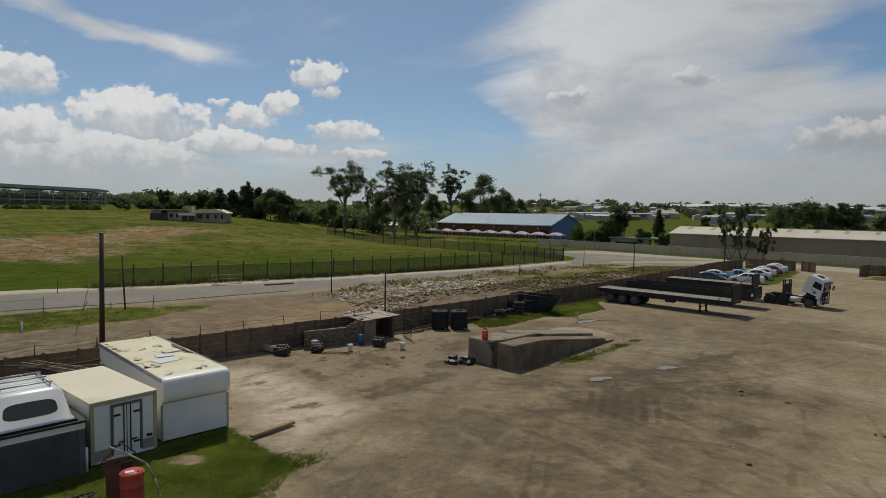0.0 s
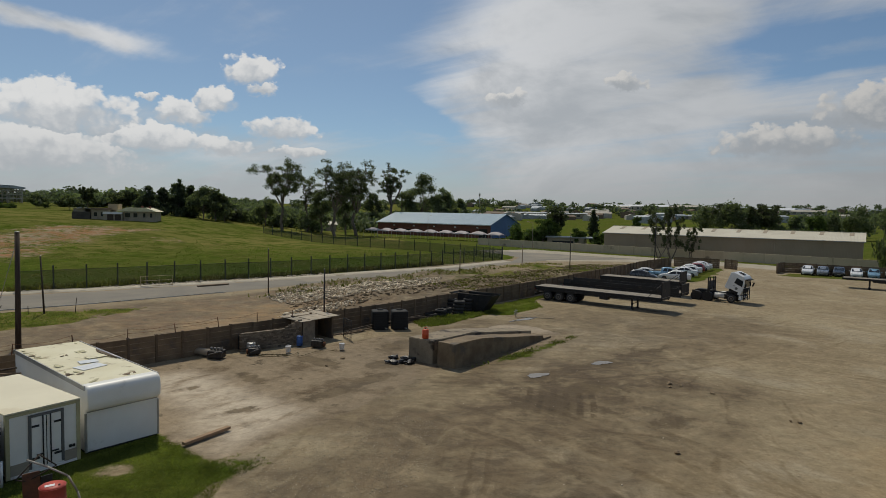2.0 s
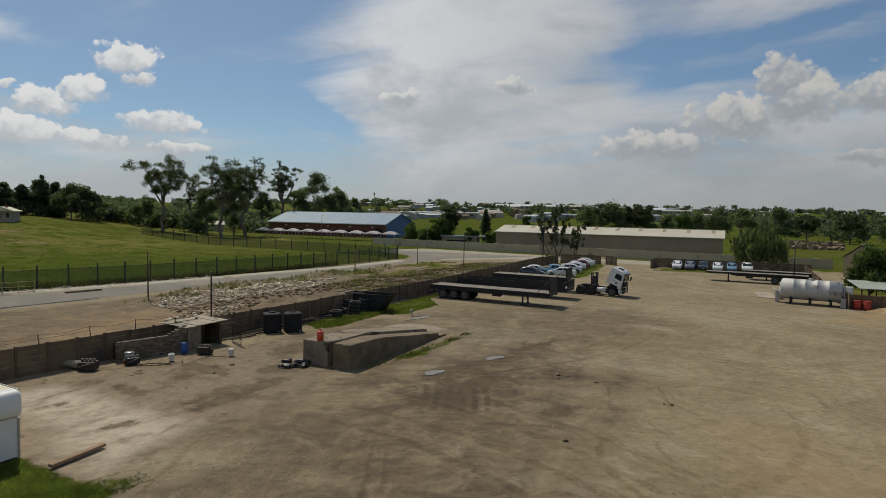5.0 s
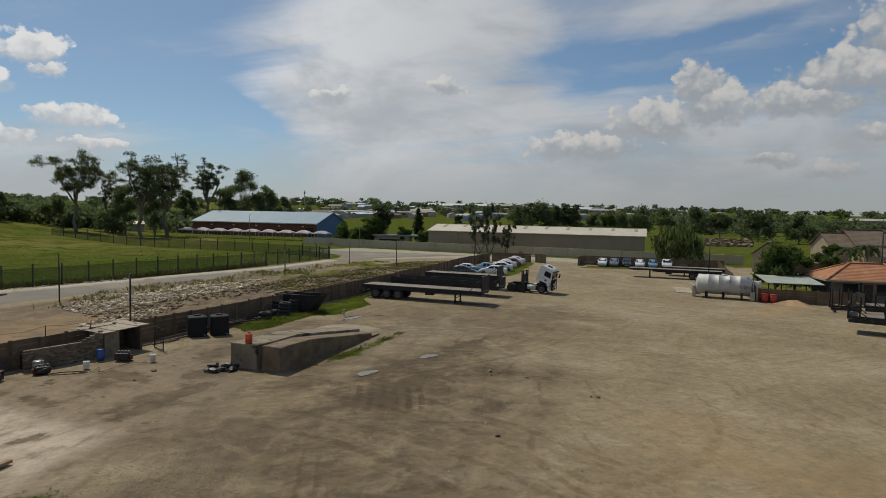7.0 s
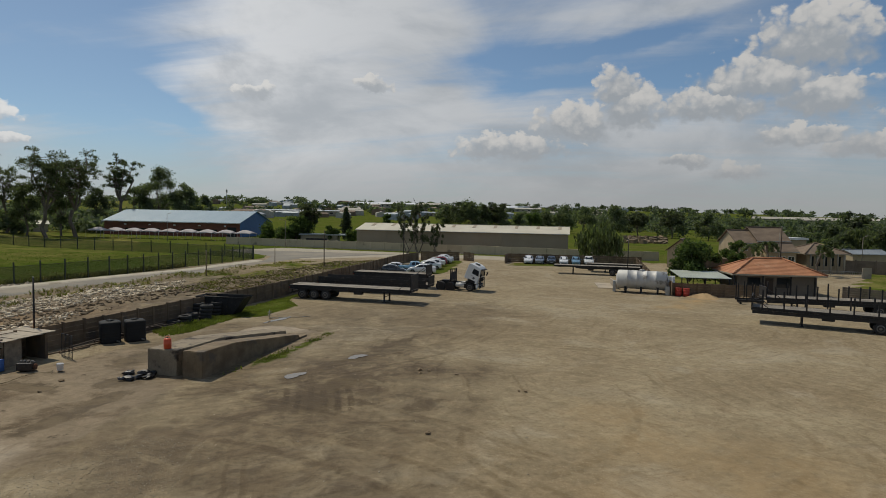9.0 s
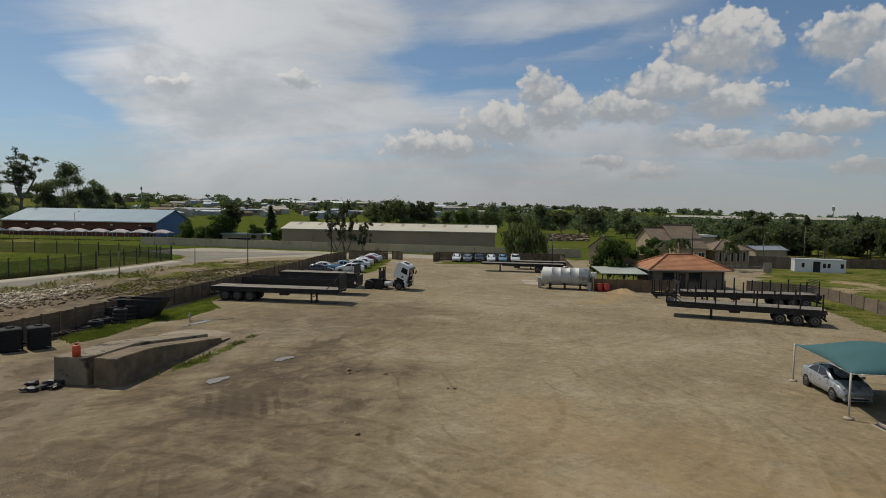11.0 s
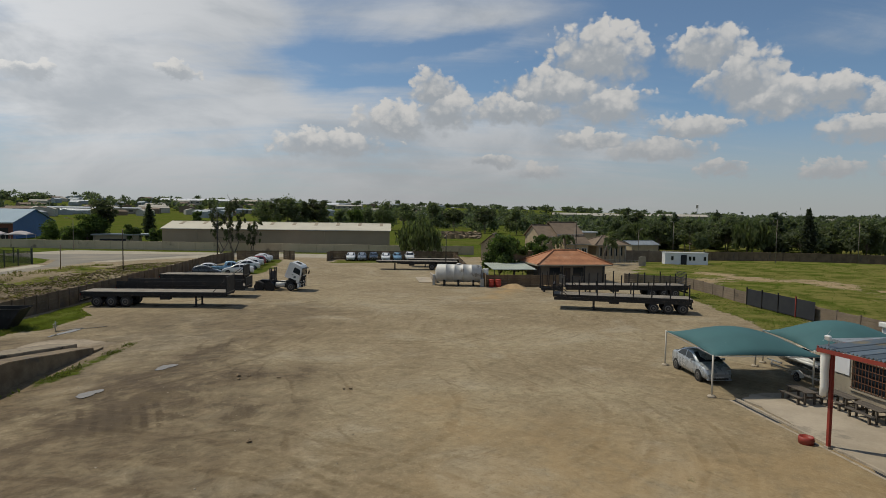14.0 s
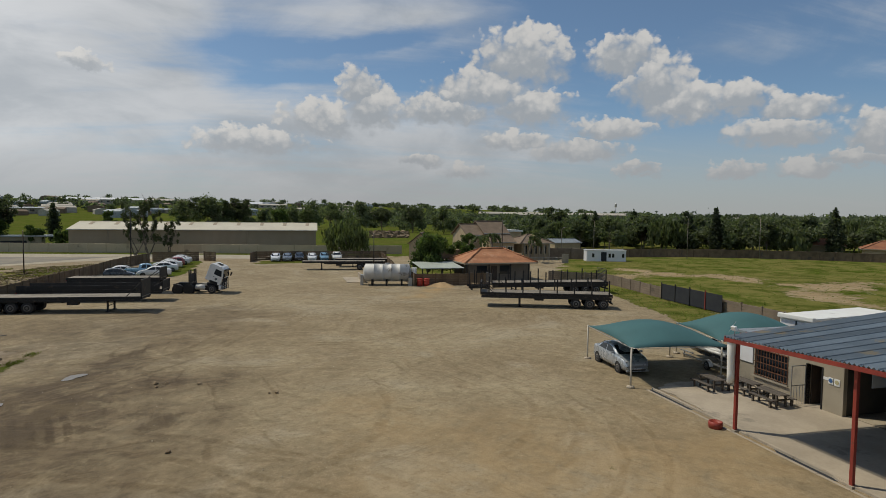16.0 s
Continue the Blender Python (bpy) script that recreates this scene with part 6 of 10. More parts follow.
    for y in (0.3, 3.0, 6.2, 9.4):
        zz = z0 + (z1 - z0) * (y - y0) / (y1 - y0)
        part("purlin", cube(x0, x1, y - 0.03, y + 0.03, zz - 0.15, zz - 0.06), "red_paint", v)
    # rolled-up cover hung on a hook at the corner, and the camera on the post
    roll = lathe([(0.08, 2.05), (0.13, 2.1), (0.15, 2.5), (0.165, 3.1), (0.18, 3.7), (0.15, 3.92), (0.05, 3.98)], 14)
    roughen(roll, 0.4, 0.05)
    tagged(part("rolled_cover", shift(roll, 27.13, 5.24, 0.0), "white_panel", smooth=True), "rolled-up white canvas cover tied to the red post", "cover")
    cam_ob = thing("dome_camera", "white dome security camera on the red post", "camera", m @ pose(-0.16, -0.16, 3.0))
    part("housing", lathe([(0.10, 0.0), (0.12, 0.05), (0.12, 0.20), (0.06, 0.25)], 12), "white_paint", cam_ob)
    part("dome", lathe([(0.015, -0.10), (0.07, -0.07), (0.095, 0.0)], 12), "glass", cam_ob)
    part("arm", cube(-0.03, 0.03, 0.0, 0.12, 0.08, 0.14), "white_paint", cam_ob)
    lamp = thing("flood_lamp", "small white flood lamp on the roof corner", "lamp", m @ pose(0.0, -0.2, 4.1))
    part("stem", rod((0, 0, 0), (0, 0, 0.25), 0.02), "galv", lamp)
    part("head", shift(cube(-0.13, 0.13, -0.06, 0.06, 0, 0.2, 0.03), 0, 0, 0.22, 20, 0, 0), "white_paint", lamp)


# the building lies to the right of the front line, so its own y is turned over
M["roof_sheet"] = material("weathered_grey_roof_sheet", (0.23, 0.275, 0.31), (0.175, 0.215, 0.245), 0.5, 0.5, 0.25, bump=0.1, fine=0.15, spot=(0.36, 0.30, 0.20), spot_scale=0.45, spot_at=(0.6, 0.7), vary=0.3)
workshop()


def white_box_body():
    b = thing("box_body", "white insulated truck box body parked behind the workshop", "container", heading(44.63, 5.75, -0.50, -0.866, 0.05))
    part("body", cube(0, 2.35, 0, 8.0, 0.5, 2.55, 0.04), "white_panel", b)
    for x in (0.14, 1.22):
        door = part("door", cube(x, x + 0.98, -0.05, -0.005, 0.7, 2.4), "cabin", b)
        part("hinge_bar", cube(x + 0.99, x + 1.05, -0.06, -0.005, 0.7, 2.4), "dark_steel", door)
    part("roof", cube(-0.05, 2.40, 0.06, 8.05, 2.553, 2.72, 0.03), "white_panel", b, "white fibreglass roof")
    part("front_ledge", cube(-0.06, 2.41, -0.22, 0.055, 2.50, 2.80, 0.06), "white_panel", b)
    for y in (0.6, 6.4):
        part("block", cube(0.2, 2.1, y, y + 0.4, 0, 0.495), "dark_steel", b)


white_box_body()


# ---- vehicles ----
for nm, c in (("silver", (0.42, 0.45, 0.48)), ("car_white", (0.72, 0.72, 0.71)), ("car_red", (0.26, 0.03, 0.03)), ("car_dark", (0.025, 0.03, 0.035)),
              ("car_blue", (0.22, 0.38, 0.50)), ("car_grey", (0.20, 0.22, 0.24))):
    M[nm] = material(nm + "_car_paint", c, tuple(k * 0.93 for k in c), 1.0, 0.28, 0.35 if nm in ("silver", "car_grey", "car_blue") else 0.0, bump=0.0, fine=0.015, grain=2.5, coat=0.8)
M["lamp_red"] = material("red_lamp_lens", (0.35, 0.02, 0.02), None, 1.0, 0.2, bump=0.0, fine=0.02)
M["lamp_clear"] = material("clear_lamp_lens", (0.55, 0.55, 0.55), None, 1.0, 0.15, 0.4, bump=0.0, fine=0.02)


def wheel(parent, x, y, r=0.32, w=0.2, side=-1, z=None, name="wheel"):
    """A tyre with its rim as a part of it."""
    z = r if z is None else z
    tyre = part(name, lathe([(r * 0.62, -w / 2), (r * 0.9, -w / 2), (r, -w * 0.36), (r, w * 0.36), (r * 0.9, w / 2), (r * 0.62, w / 2)], 20, "Y"), "rubber", parent)
    tyre.location = (x, y, z)
    o = side * w / 2
    rim = lathe([(r * 0.60, -0.02), (r * 0.63, 0.0), (r * 0.5, 0.015), (r * 0.30, -0.03), (r * 0.16, 0.03), (0.02, 0.04)] if side > 0 else
                [(0.02, -0.04), (r * 0.16, -0.03), (r * 0.30, 0.03), (r * 0.5, -0.015), (r * 0.63, 0.0), (r * 0.60, 0.02)], 16, "Y")
    part("rim", shift(rim, 0, o, 0), "rim", tyre)
    return tyre


def loft(rings, caps=True):
    """A skin over rings of points, each ring a closed loop."""
    bm = bmesh.new()
    vs = [[bm.verts.new(p) for p in ring] for ring in rings]
    n = len(vs[0])
    for a, b in zip(vs, vs[1:]):
        for i in range(n):
            bm.faces.new((a[i], a[(i + 1) % n], b[(i + 1) % n], b[i])).smooth = True
    if caps:
        bm.faces.new(vs[0][::-1]), bm.faces.new(vs[-1])
    bmesh.ops.recalc_face_normals(bm, faces=bm.faces[:])
    return bm


def car(label, m, paint, kind="sedan", group=""):
    """A car: x forward from the rear bumper, y across, wheels on the ground."""
    c = thing("car", label, "car", m, group)
    # stations along the car: place, half width, belt height, roof height (0 where there is no cabin)
    if kind == "sedan":
        rows = [(0.0, 0.68, 0.84, 0), (0.06, 0.78, 0.97, 0), (0.30, 0.83, 1.04, 0), (0.62, 0.85, 1.05, 1.06), (0.95, 0.86, 1.02, 1.27), (1.35, 0.86, 0.99, 1.43), (1.75, 0.86, 0.97, 1.475), (2.2, 0.86, 0.955, 1.475),
                (2.5, 0.86, 0.95, 1.43), (2.95, 0.86, 0.95, 1.22), (3.4, 0.855, 0.955, 0.975), (3.75, 0.84, 0.90, 0), (4.1, 0.80, 0.80, 0), (4.3, 0.73, 0.68, 0), (4.4, 0.62, 0.55, 0)]
        axles, low = (0.78, 3.55), 0.22
    elif kind == "hatch":
        rows = [(0.0, 0.70, 0.86, 0), (0.05, 0.79, 0.97, 0.98), (0.22, 0.82, 0.98, 1.22), (0.50, 0.84, 0.98, 1.42), (1.0, 0.84, 0.97, 1.49), (1.6, 0.84, 0.96, 1.49), (1.95, 0.84, 0.95, 1.43), (2.35, 0.84, 0.95, 1.22),
                (2.8, 0.835, 0.955, 0.975), (3.15, 0.82, 0.89, 0), (3.5, 0.78, 0.78, 0), (3.7, 0.70, 0.66, 0), (3.8, 0.60, 0.55, 0)]
        axles, low = (0.60, 3.02), 0.22
    else:
        rows = [(0.0, 0.82, 1.06, 0), (0.05, 0.87, 1.10, 0), (1.66, 0.87, 1.10, 0), (1.70, 0.87, 1.10, 1.12), (1.80, 0.87, 1.10, 1.64), (2.2, 0.87, 1.10, 1.74), (2.8, 0.87, 1.10, 1.74), (3.15, 0.87, 1.10, 1.66), (3.55, 0.87, 1.11, 1.36),
                (3.85, 0.87, 1.12, 1.14), (4.4, 0.86, 1.05, 0), (4.85, 0.81, 0.95, 0), (5.03, 0.74, 0.80, 0), (5.1, 0.66, 0.66, 0)]
        axles, low = (1.1, 4.1), 0.40
    f, rf = rows[-1][0], 0.69
    top = max(r[3] for r in rows)

    def side(x):
        """Belt and roof-edge points of the near side at a station."""
        for p, q in zip(rows, rows[1:]):
            if p[0] <= x <= q[0]:
                k = (x - p[0]) / (q[0] - p[0])
                w, zb, zr = (p[i] + (q[i] - p[i]) * k if i < 3 else max(p[3], p[2]) + (max(q[3], q[2]) - max(p[3], p[2])) * k for i in (1, 2, 3))
                up = min(max((zr - zb) / (top - 0.98), 0), 1)
                return (w * 0.955, zb), (w * 0.90 + (rf - w * 0.90) * up, max(zr - 0.07, zb + 0.01)), zr

    rings = []
    for x, w, zb, zr in rows:
        (wb, b), (wr, r), zt = side(x)
        half = [(0.80 * w, low), (0.97 * w, low + 0.10), (w, low + 0.30), (w * 0.995, zb - 0.12), (wb, b), (wr, r), (wr * 0.80, max(zt - 0.01, r + 0.02)), (wr * 0.35, max(zt + 0.012, r + 0.03))]
        rings.append([(x, -y, z) for y, z in half] + [(x, y, z) for y, z in half[::-1]])
    part("body", loft(rings), paint, c)

    def pane(name, corners, out, label=""):
        bm = bmesh.new()
        vs = [bm.verts.new(Vector(p) + Vector(out) * 0.012) for p in corners]
        ws = [bm.verts.new(Vector(p) - Vector(out) * 0.02) for p in corners]
        n = len(vs)
        bm.faces.new(vs), bm.faces.new(ws[::-1])
        for i in range(n):
            bm.faces.new((vs[i], ws[i], ws[(i + 1) % n], vs[(i + 1) % n]))
        bmesh.ops.recalc_face_normals(bm, faces=bm.faces[:])
        return part(name, bm, "glass", c, label)

    cabin = [r[0] for r in rows if r[3]]
    roof = [r[0] for r in rows if r[3] > top - 0.09]
    mid = (roof[0] + roof[-1]) / 2

    def edge(x, k, s):
        (wb, b), (wr, r), _ = side(x)
        return (x, s * (wb + (wr - wb) * k), b + (r - b) * k)

    for s in (-1, 1):
        pane("side_window", [edge(cabin[0] + 0.30, 0.10, s), edge(mid - 0.04, 0.10, s), edge(mid - 0.04, 0.92, s), edge(roof[0] + 0.02, 0.90, s)], (0, s, 0.25))
        pane("side_window", [edge(mid + 0.04, 0.10, s), edge(cabin[-1] - 0.34, 0.10, s), edge(roof[-1] + 0.02, 0.88, s), edge(mid + 0.04, 0.92, s)], (0, s, 0.25))
    for x0, x1, d, nm in ((cabin[-1] - 0.04, roof[-1] + 0.05, 1, "windscreen"), (cabin[0] + 0.04, roof[0] - 0.05, -1, "rear_window")):
        (wb, b), (wr0, _), z0 = side(x0)
        _, (wr, _), z1 = side(x1)
        pane(nm, [(x0, -wr0 * 0.90, z0 + 0.004), (x0, wr0 * 0.90, z0 + 0.004), (x1, wr * 0.90, z1 - 0.02), (x1, -wr * 0.90, z1 - 0.02)], (d * 0.6, 0, 1.6))
    for s in (-1, 1):
        part("wing_mirror", shift(cube(-0.06, 0.06, -0.09, 0.09, 0, 0.13, 0.03), cabin[-1] - 0.42, s * 0.94, 0.99 if kind != "pickup" else 1.12), paint, c)
        zl = rows[-3][2] - 0.09
        part("headlight", shift(cube(-0.16, 0.09, -0.17, 0.17, -0.06, 0.07, 0.04), f - 0.25, s * 0.55, zl, 0, 0, s * -20), "lamp_clear", c)
        part("tail_light", shift(cube(-0.04, 0.06, -0.13, 0.13, -0.07, 0.1, 0.02), 0.05, s * 0.62, 0.78), "lamp_red", c)
        for z in (0.80,):
            for x in (mid - 0.75, mid + 0.25):
                part("door_handle", cube(x, x + 0.16, min(s * 0.855, s * 0.885), max(s * 0.855, s * 0.885), z, z + 0.03), paint, c)
        r = 0.31 if kind != "pickup" else 0.36
        for x in axles:
            part("wheel_arch", lathe([(r * 1.14, -0.10), (r * 1.14, 0.10)], 18, "Y"), "black", c).location = (x, s * 0.765, r)
            wheel(c, x, s * 0.77, r, 0.2, s)
    part("grille", cube(f - 0.12, f - 0.015, -0.40, 0.40, 0.40, 0.50, 0.02), "black", c)
    part("air_intake", cube(f - 0.10, f + 0.01, -0.50, 0.50, 0.26, 0.35, 0.02), "black", c)
    part("bumper", shift(cube(-0.10, 0.03, -0.70, 0.70, 0, 0.1, 0.04), f - 0.03, 0, 0.20 if kind != "pickup" else 0.42), paint if kind != "pickup" else "black", c)
    part("number_plate", cube(f - 0.02, f + 0.035, -0.24, 0.24, 0.355, 0.40), "cabin", c)
    part("number_plate", cube(-0.03, 0.01, -0.24, 0.24, 0.60, 0.70), "cabin", c)
    if kind == "pickup":
        part("load_bed", cube(0.12, 1.60, -0.72, 0.72, 1.145, 1.165), "black", c)
    return c


# under the green shade net: nose towards the camera's side
car("silver four-door sedan parked under the green shade net", heading(36.15, 14.35, -0.66, -0.75, 0) @ Matrix.Diagonal((0.93, 0.98, 1.02, 1)), "silver", "sedan")
# row before the north wall, noses to the yard
for k, (x, y, paint, kind, lab) in enumerate((
        (72.0, 94.5, "car_white", "sedan", "white sedan parked nose-out before the north wall"),
        (73.6, 93.1, "car_grey", "sedan", "grey-blue sedan parked nose-out before the north wall"),
        (75.3, 91.7, "car_dark", "hatch", "dark hatchback parked nose-out before the north wall"),
        (77.1, 90.2, "car_white", "sedan", "white sedan parked nose-out behind the flat trailer"),
        (78.9, 88.8, "car_blue", "hatch", "blue hatchback parked nose-out behind the flat trailer"),
        (80.7, 87.3, "car_white", "pickup", "white pickup parked nose-out behind the flat trailer"))):
    car(lab, heading(x, y, -0.64, -0.77, 0), paint, kind, "cars before the north wall")
# car park by the west wall, side on
for x, y, dx, dy, paint, kind, lab in (
        (35.4, 82.6, 0.86, -0.5, "car_dark", "hatch", "black hatchback parked on the grass by the wall"),
        (37.4, 86.6, 0.86, -0.5, "car_white", "sedan", "white sedan parked beside the yard wall"),
        (39.3, 84.9, 0.86, -0.5, "car_blue", "pickup", "pale blue double-cab pickup parked on grass"),
        (43.6, 80.6, -0.85, 0.53, "car_white", "sedan", "white sedan parked at the edge of the yard"),
        (47.8, 86.4, -0.85, 0.53, "car_white", "sedan", "white sedan parked on the car park grass"),
        (49.2, 88.8, -0.85, 0.53, "car_white", "hatch", "white hatchback parked on the car park grass"),
        (51.4, 91.6, -0.85, 0.53, "car_white", "sedan", "white sedan parked on the car park grass"),
        (53.2, 94.0, -0.85, 0.53, "car_red", "hatch", "dark red hatchback parked on the car park grass"),
        (55.6, 96.6, -0.85, 0.53, "car_white", "sedan", "white sedan at the end of the car park row"),
        (57.4, 99.0, -0.85, 0.53, "car_white", "sedan", "white sedan at the end of the car park row")):
    car(lab, heading(x, y, dx, dy, 0), paint, kind, "cars in the car park")


def trailer(label, m, length=13.6, deck=1.42, board=1.25, stakes=0, wheels_at=1.0, sides=0.0, racks=False, skirt=0.0, leg_back=3.0):
    """A flat-deck semi-trailer: x from the rear to the nose."""
    t = thing("flatbed_trailer", label, "trailer", m)
    w = 1.25
    for k in range(7):
        y0 = -w + 0.095 + k * (2 * w - 0.19) / 7
        part("deck_plank", cube(0, length, y0, y0 + (2 * w - 0.19) / 7 - 0.012, deck - 0.07, deck - 0.004 * (k % 3)), "deck", t, "worn grey-brown load deck plank")
    for s in (-1, 1):
        part("side_rail", cube(0, length, s * w - 0.085 * (s > 0), s * w + 0.085 * (s < 0), deck - 0.22, deck + 0.012, 0.01), "dark_steel", t)
        bm = prism([(0.2, deck - 0.075), (length, deck - 0.075), (length, deck - 0.28), (length - 3.2, deck - 0.30), (length - 4.0, deck - 0.52), (0.2, deck - 0.52)], s * 0.48 - 0.07, s * 0.48 + 0.07)
        part("main_beam", bm, "dark_steel", t)
        for k in range(3):
            x = wheels_at + 0.5 + k * 1.32
            for off in (0.0, -0.30):
                wheel(t, x, s * (w - 0.14 + off), 0.49, 0.27, s)
            part("mudguard", shift(prism([(-0.6, 0.95), (0.6, 0.95), (0.5, 1.06), (-0.5, 1.06)], -0.3, 0.3), x, s * (w - 0.32), 0), "dark_steel", t)
        leg_x = length - leg_back
        part("landing_leg", cube(leg_x - 0.07, leg_x + 0.07, s * 0.8 - 0.07, s * 0.8 + 0.07, 0.06, deck - 0.2), "dark_steel", t)
        part("leg_foot", cube(leg_x - 0.16, leg_x + 0.16, s * 0.8 - 0.14, s * 0.8 + 0.14, 0.0, 0.058), "dark_steel", t)
        part("rave", cube(3.9, length - 3.4, s * (w - 0.12) - 0.03, s * (w - 0.12) + 0.03, deck - 0.42, deck - 0.235), "dark_steel", t)
        for k in range(int(length / 0.9)):
            part("stake_pocket", cube(0.3 + k * 0.9, 0.42 + k * 0.9, s * w - 0.02 + 0.035 * s, s * w + 0.02 + 0.035 * s, deck - 0.2, deck - 0.01), "dark_steel", t)
        part("tail_light", cube(-0.05, -0.004, s * 0.95 - 0.2, s * 0.95 + 0.2, deck - 0.36, deck - 0.24), "lamp_red", t)
        part("toolbox", cube(length - 6.2, length - 5.3, s * 0.95 - 0.25, s * 0.95 + 0.25, deck - 0.72, deck - 0.24, 0.02), "dark_steel", t)
        if skirt:
            part("side_skirt", cube(0.1, length - 0.1, s * w - 0.03, s * w + 0.03, deck - 0.23 - skirt, deck - 0.23), "dark_steel", t)
        if sides:
            part("side_board", cube(0.1, length - 0.3, s * w - 0.03, s * w + 0.03, deck + 0.02, deck + sides), "dark_steel", t)
    for k in range(3):
        part("axle", rod((wheels_at + 0.5 + k * 1.32, -w + 0.2, 0.49), (wheels_at + 0.5 + k * 1.32, w - 0.2, 0.49), 0.07), "dark_steel", t)
    for k in range(int(length / 1.3)):
        part("cross_member", cube(0.4 + k * 1.3, 0.5 + k * 1.3, -w + 0.1, w - 0.1, deck - 0.2, deck - 0.075), "dark_steel", t)
    part("rear_bumper", cube(-0.02, 0.1, -w + 0.1, w - 0.1, 0.5, 0.66), "dark_steel", t)
    for s in (-0.6, 0.6):
        part("bumper_arm", cube(0.0, 0.1, s - 0.05, s + 0.05, 0.665, deck - 0.5), "dark_steel", t)
    part("kingpin_plate", cube(length - 1.6, length - 0.4, -0.5, 0.5, deck - 0.34, deck - 0.30), "dark_steel", t)
    part("leg_brace", rod((length - leg_back, -0.8, 0.55), (length - leg_back, 0.8, 0.55), 0.035), "dark_steel", t)
    if board:
        bm = bmesh.new()
        for s in (-w, w - 0.1):
            box(bm, length - 0.1, length, s, s + 0.1, deck - 0.25, deck + board)
        for z in (deck - 0.25, deck + board - 0.1):
            box(bm, length - 0.1, length, -w + 0.1, w - 0.1, z, z + 0.1)
        hb = part("headboard", bm, "dark_steel", t)
        part("headboard_sheet", cube(length - 0.06, length - 0.02, -w + 0.1, w - 0.1, deck - 0.15, deck + board - 0.1), "dark_steel", hb)
        for s in (-w + 0.05, w - 0.05):
            part("headboard_strut", rod((length - 1.3, s, deck + 0.02), (length - 0.1, s, deck + board * 0.85), 0.035, seg=6), "dark_steel", t)
    for k in range(stakes):
        x = 0.35 + k * (length - 1.2) / max(stakes - 1, 1)
        for s in (-w - 0.035, w + 0.035):
            part("stake", cube(x - 0.06, x + 0.06, s - 0.034, s + 0.034, deck - 0.2, deck + 1.25 + 0.12 * math.sin(k * 2.3 + s)), "dark_steel", t)
    if racks:
        for k in range(9):
            part("rack_rung", cube(0.25, 0.35, -w + 0.1, w - 0.1, deck + 0.15 + k * 0.16, deck + 0.2 + k * 0.16), "dark_steel", t)
    return t


trailer("long black flatbed semi-trailer with headboard, parked on bare earth", heading(17.13, 63.5, 0.725, -0.689, 0), 13.5, 1.42, 1.5, skirt=0.16)
trailer("black flatbed trailer with low steel sides behind another trailer", heading(21.7, 68.3, 0.725, -0.689, 0), 13.4, 1.25, 0.9, sides=0.42, skirt=0.2)
trailer("black flatbed trailer coupled behind the white truck", heading(27.4, 71.8, 0.725, -0.689, 0), 9.6, 1.74, 1.1, skirt=0.55)
trailer("black flatbed trailer with upright stakes along both sides", heading(56.8, 22.1, -0.53, 0.848, 0), 12.8, 1.45, 1.0, stakes=8, wheels_at=0.35, skirt=0.30, leg_back=3.9)
trailer("second staked flatbed trailer standing behind the first", heading(68.2, 27.4, -0.744, 0.668, 0), 14.2, 1.4, 1.0, stakes=8, racks=True, skirt=0.30)
trailer("low flatbed trailer parked before the tank wall", heading(72.1, 66.3, -0.722, 0.692, 0), 13.2, 1.4, 0.0)
trailer("grey flatbed trailer standing along the tank wall", heading(76.4, 69.6, -0.722, 0.692, 0), 9.0, 1.4, 0.0)


def rack_frame():
    """A stray bolster frame with upright fingers."""
    b = thing("bolster_frame", "black steel bolster frame with upright fingers on the ground", "frame", heading(59.0, 40.6, 0.66, -0.75, 0))
    part("beam", cube(0, 2.6, -0.12, 0.12, 0.25, 0.5), "dark_steel", b)
    part("beam", cube(0, 2.6, 1.6, 1.84, 0.25, 0.5), "dark_steel", b)
    for x in (0.1, 0.9, 1.7, 2.5):
        for y in (0.0, 1.72):
            part("finger", cube(x - 0.05, x + 0.05, y - 0.05, y + 0.05, 0.503, 2.3), "dark_steel", b)
    for x in (0.3, 2.2):
        part("skid", cube(x, x + 0.15, -0.2, 1.95, 0.0, 0.247), "dark_steel", b)


rack_frame()


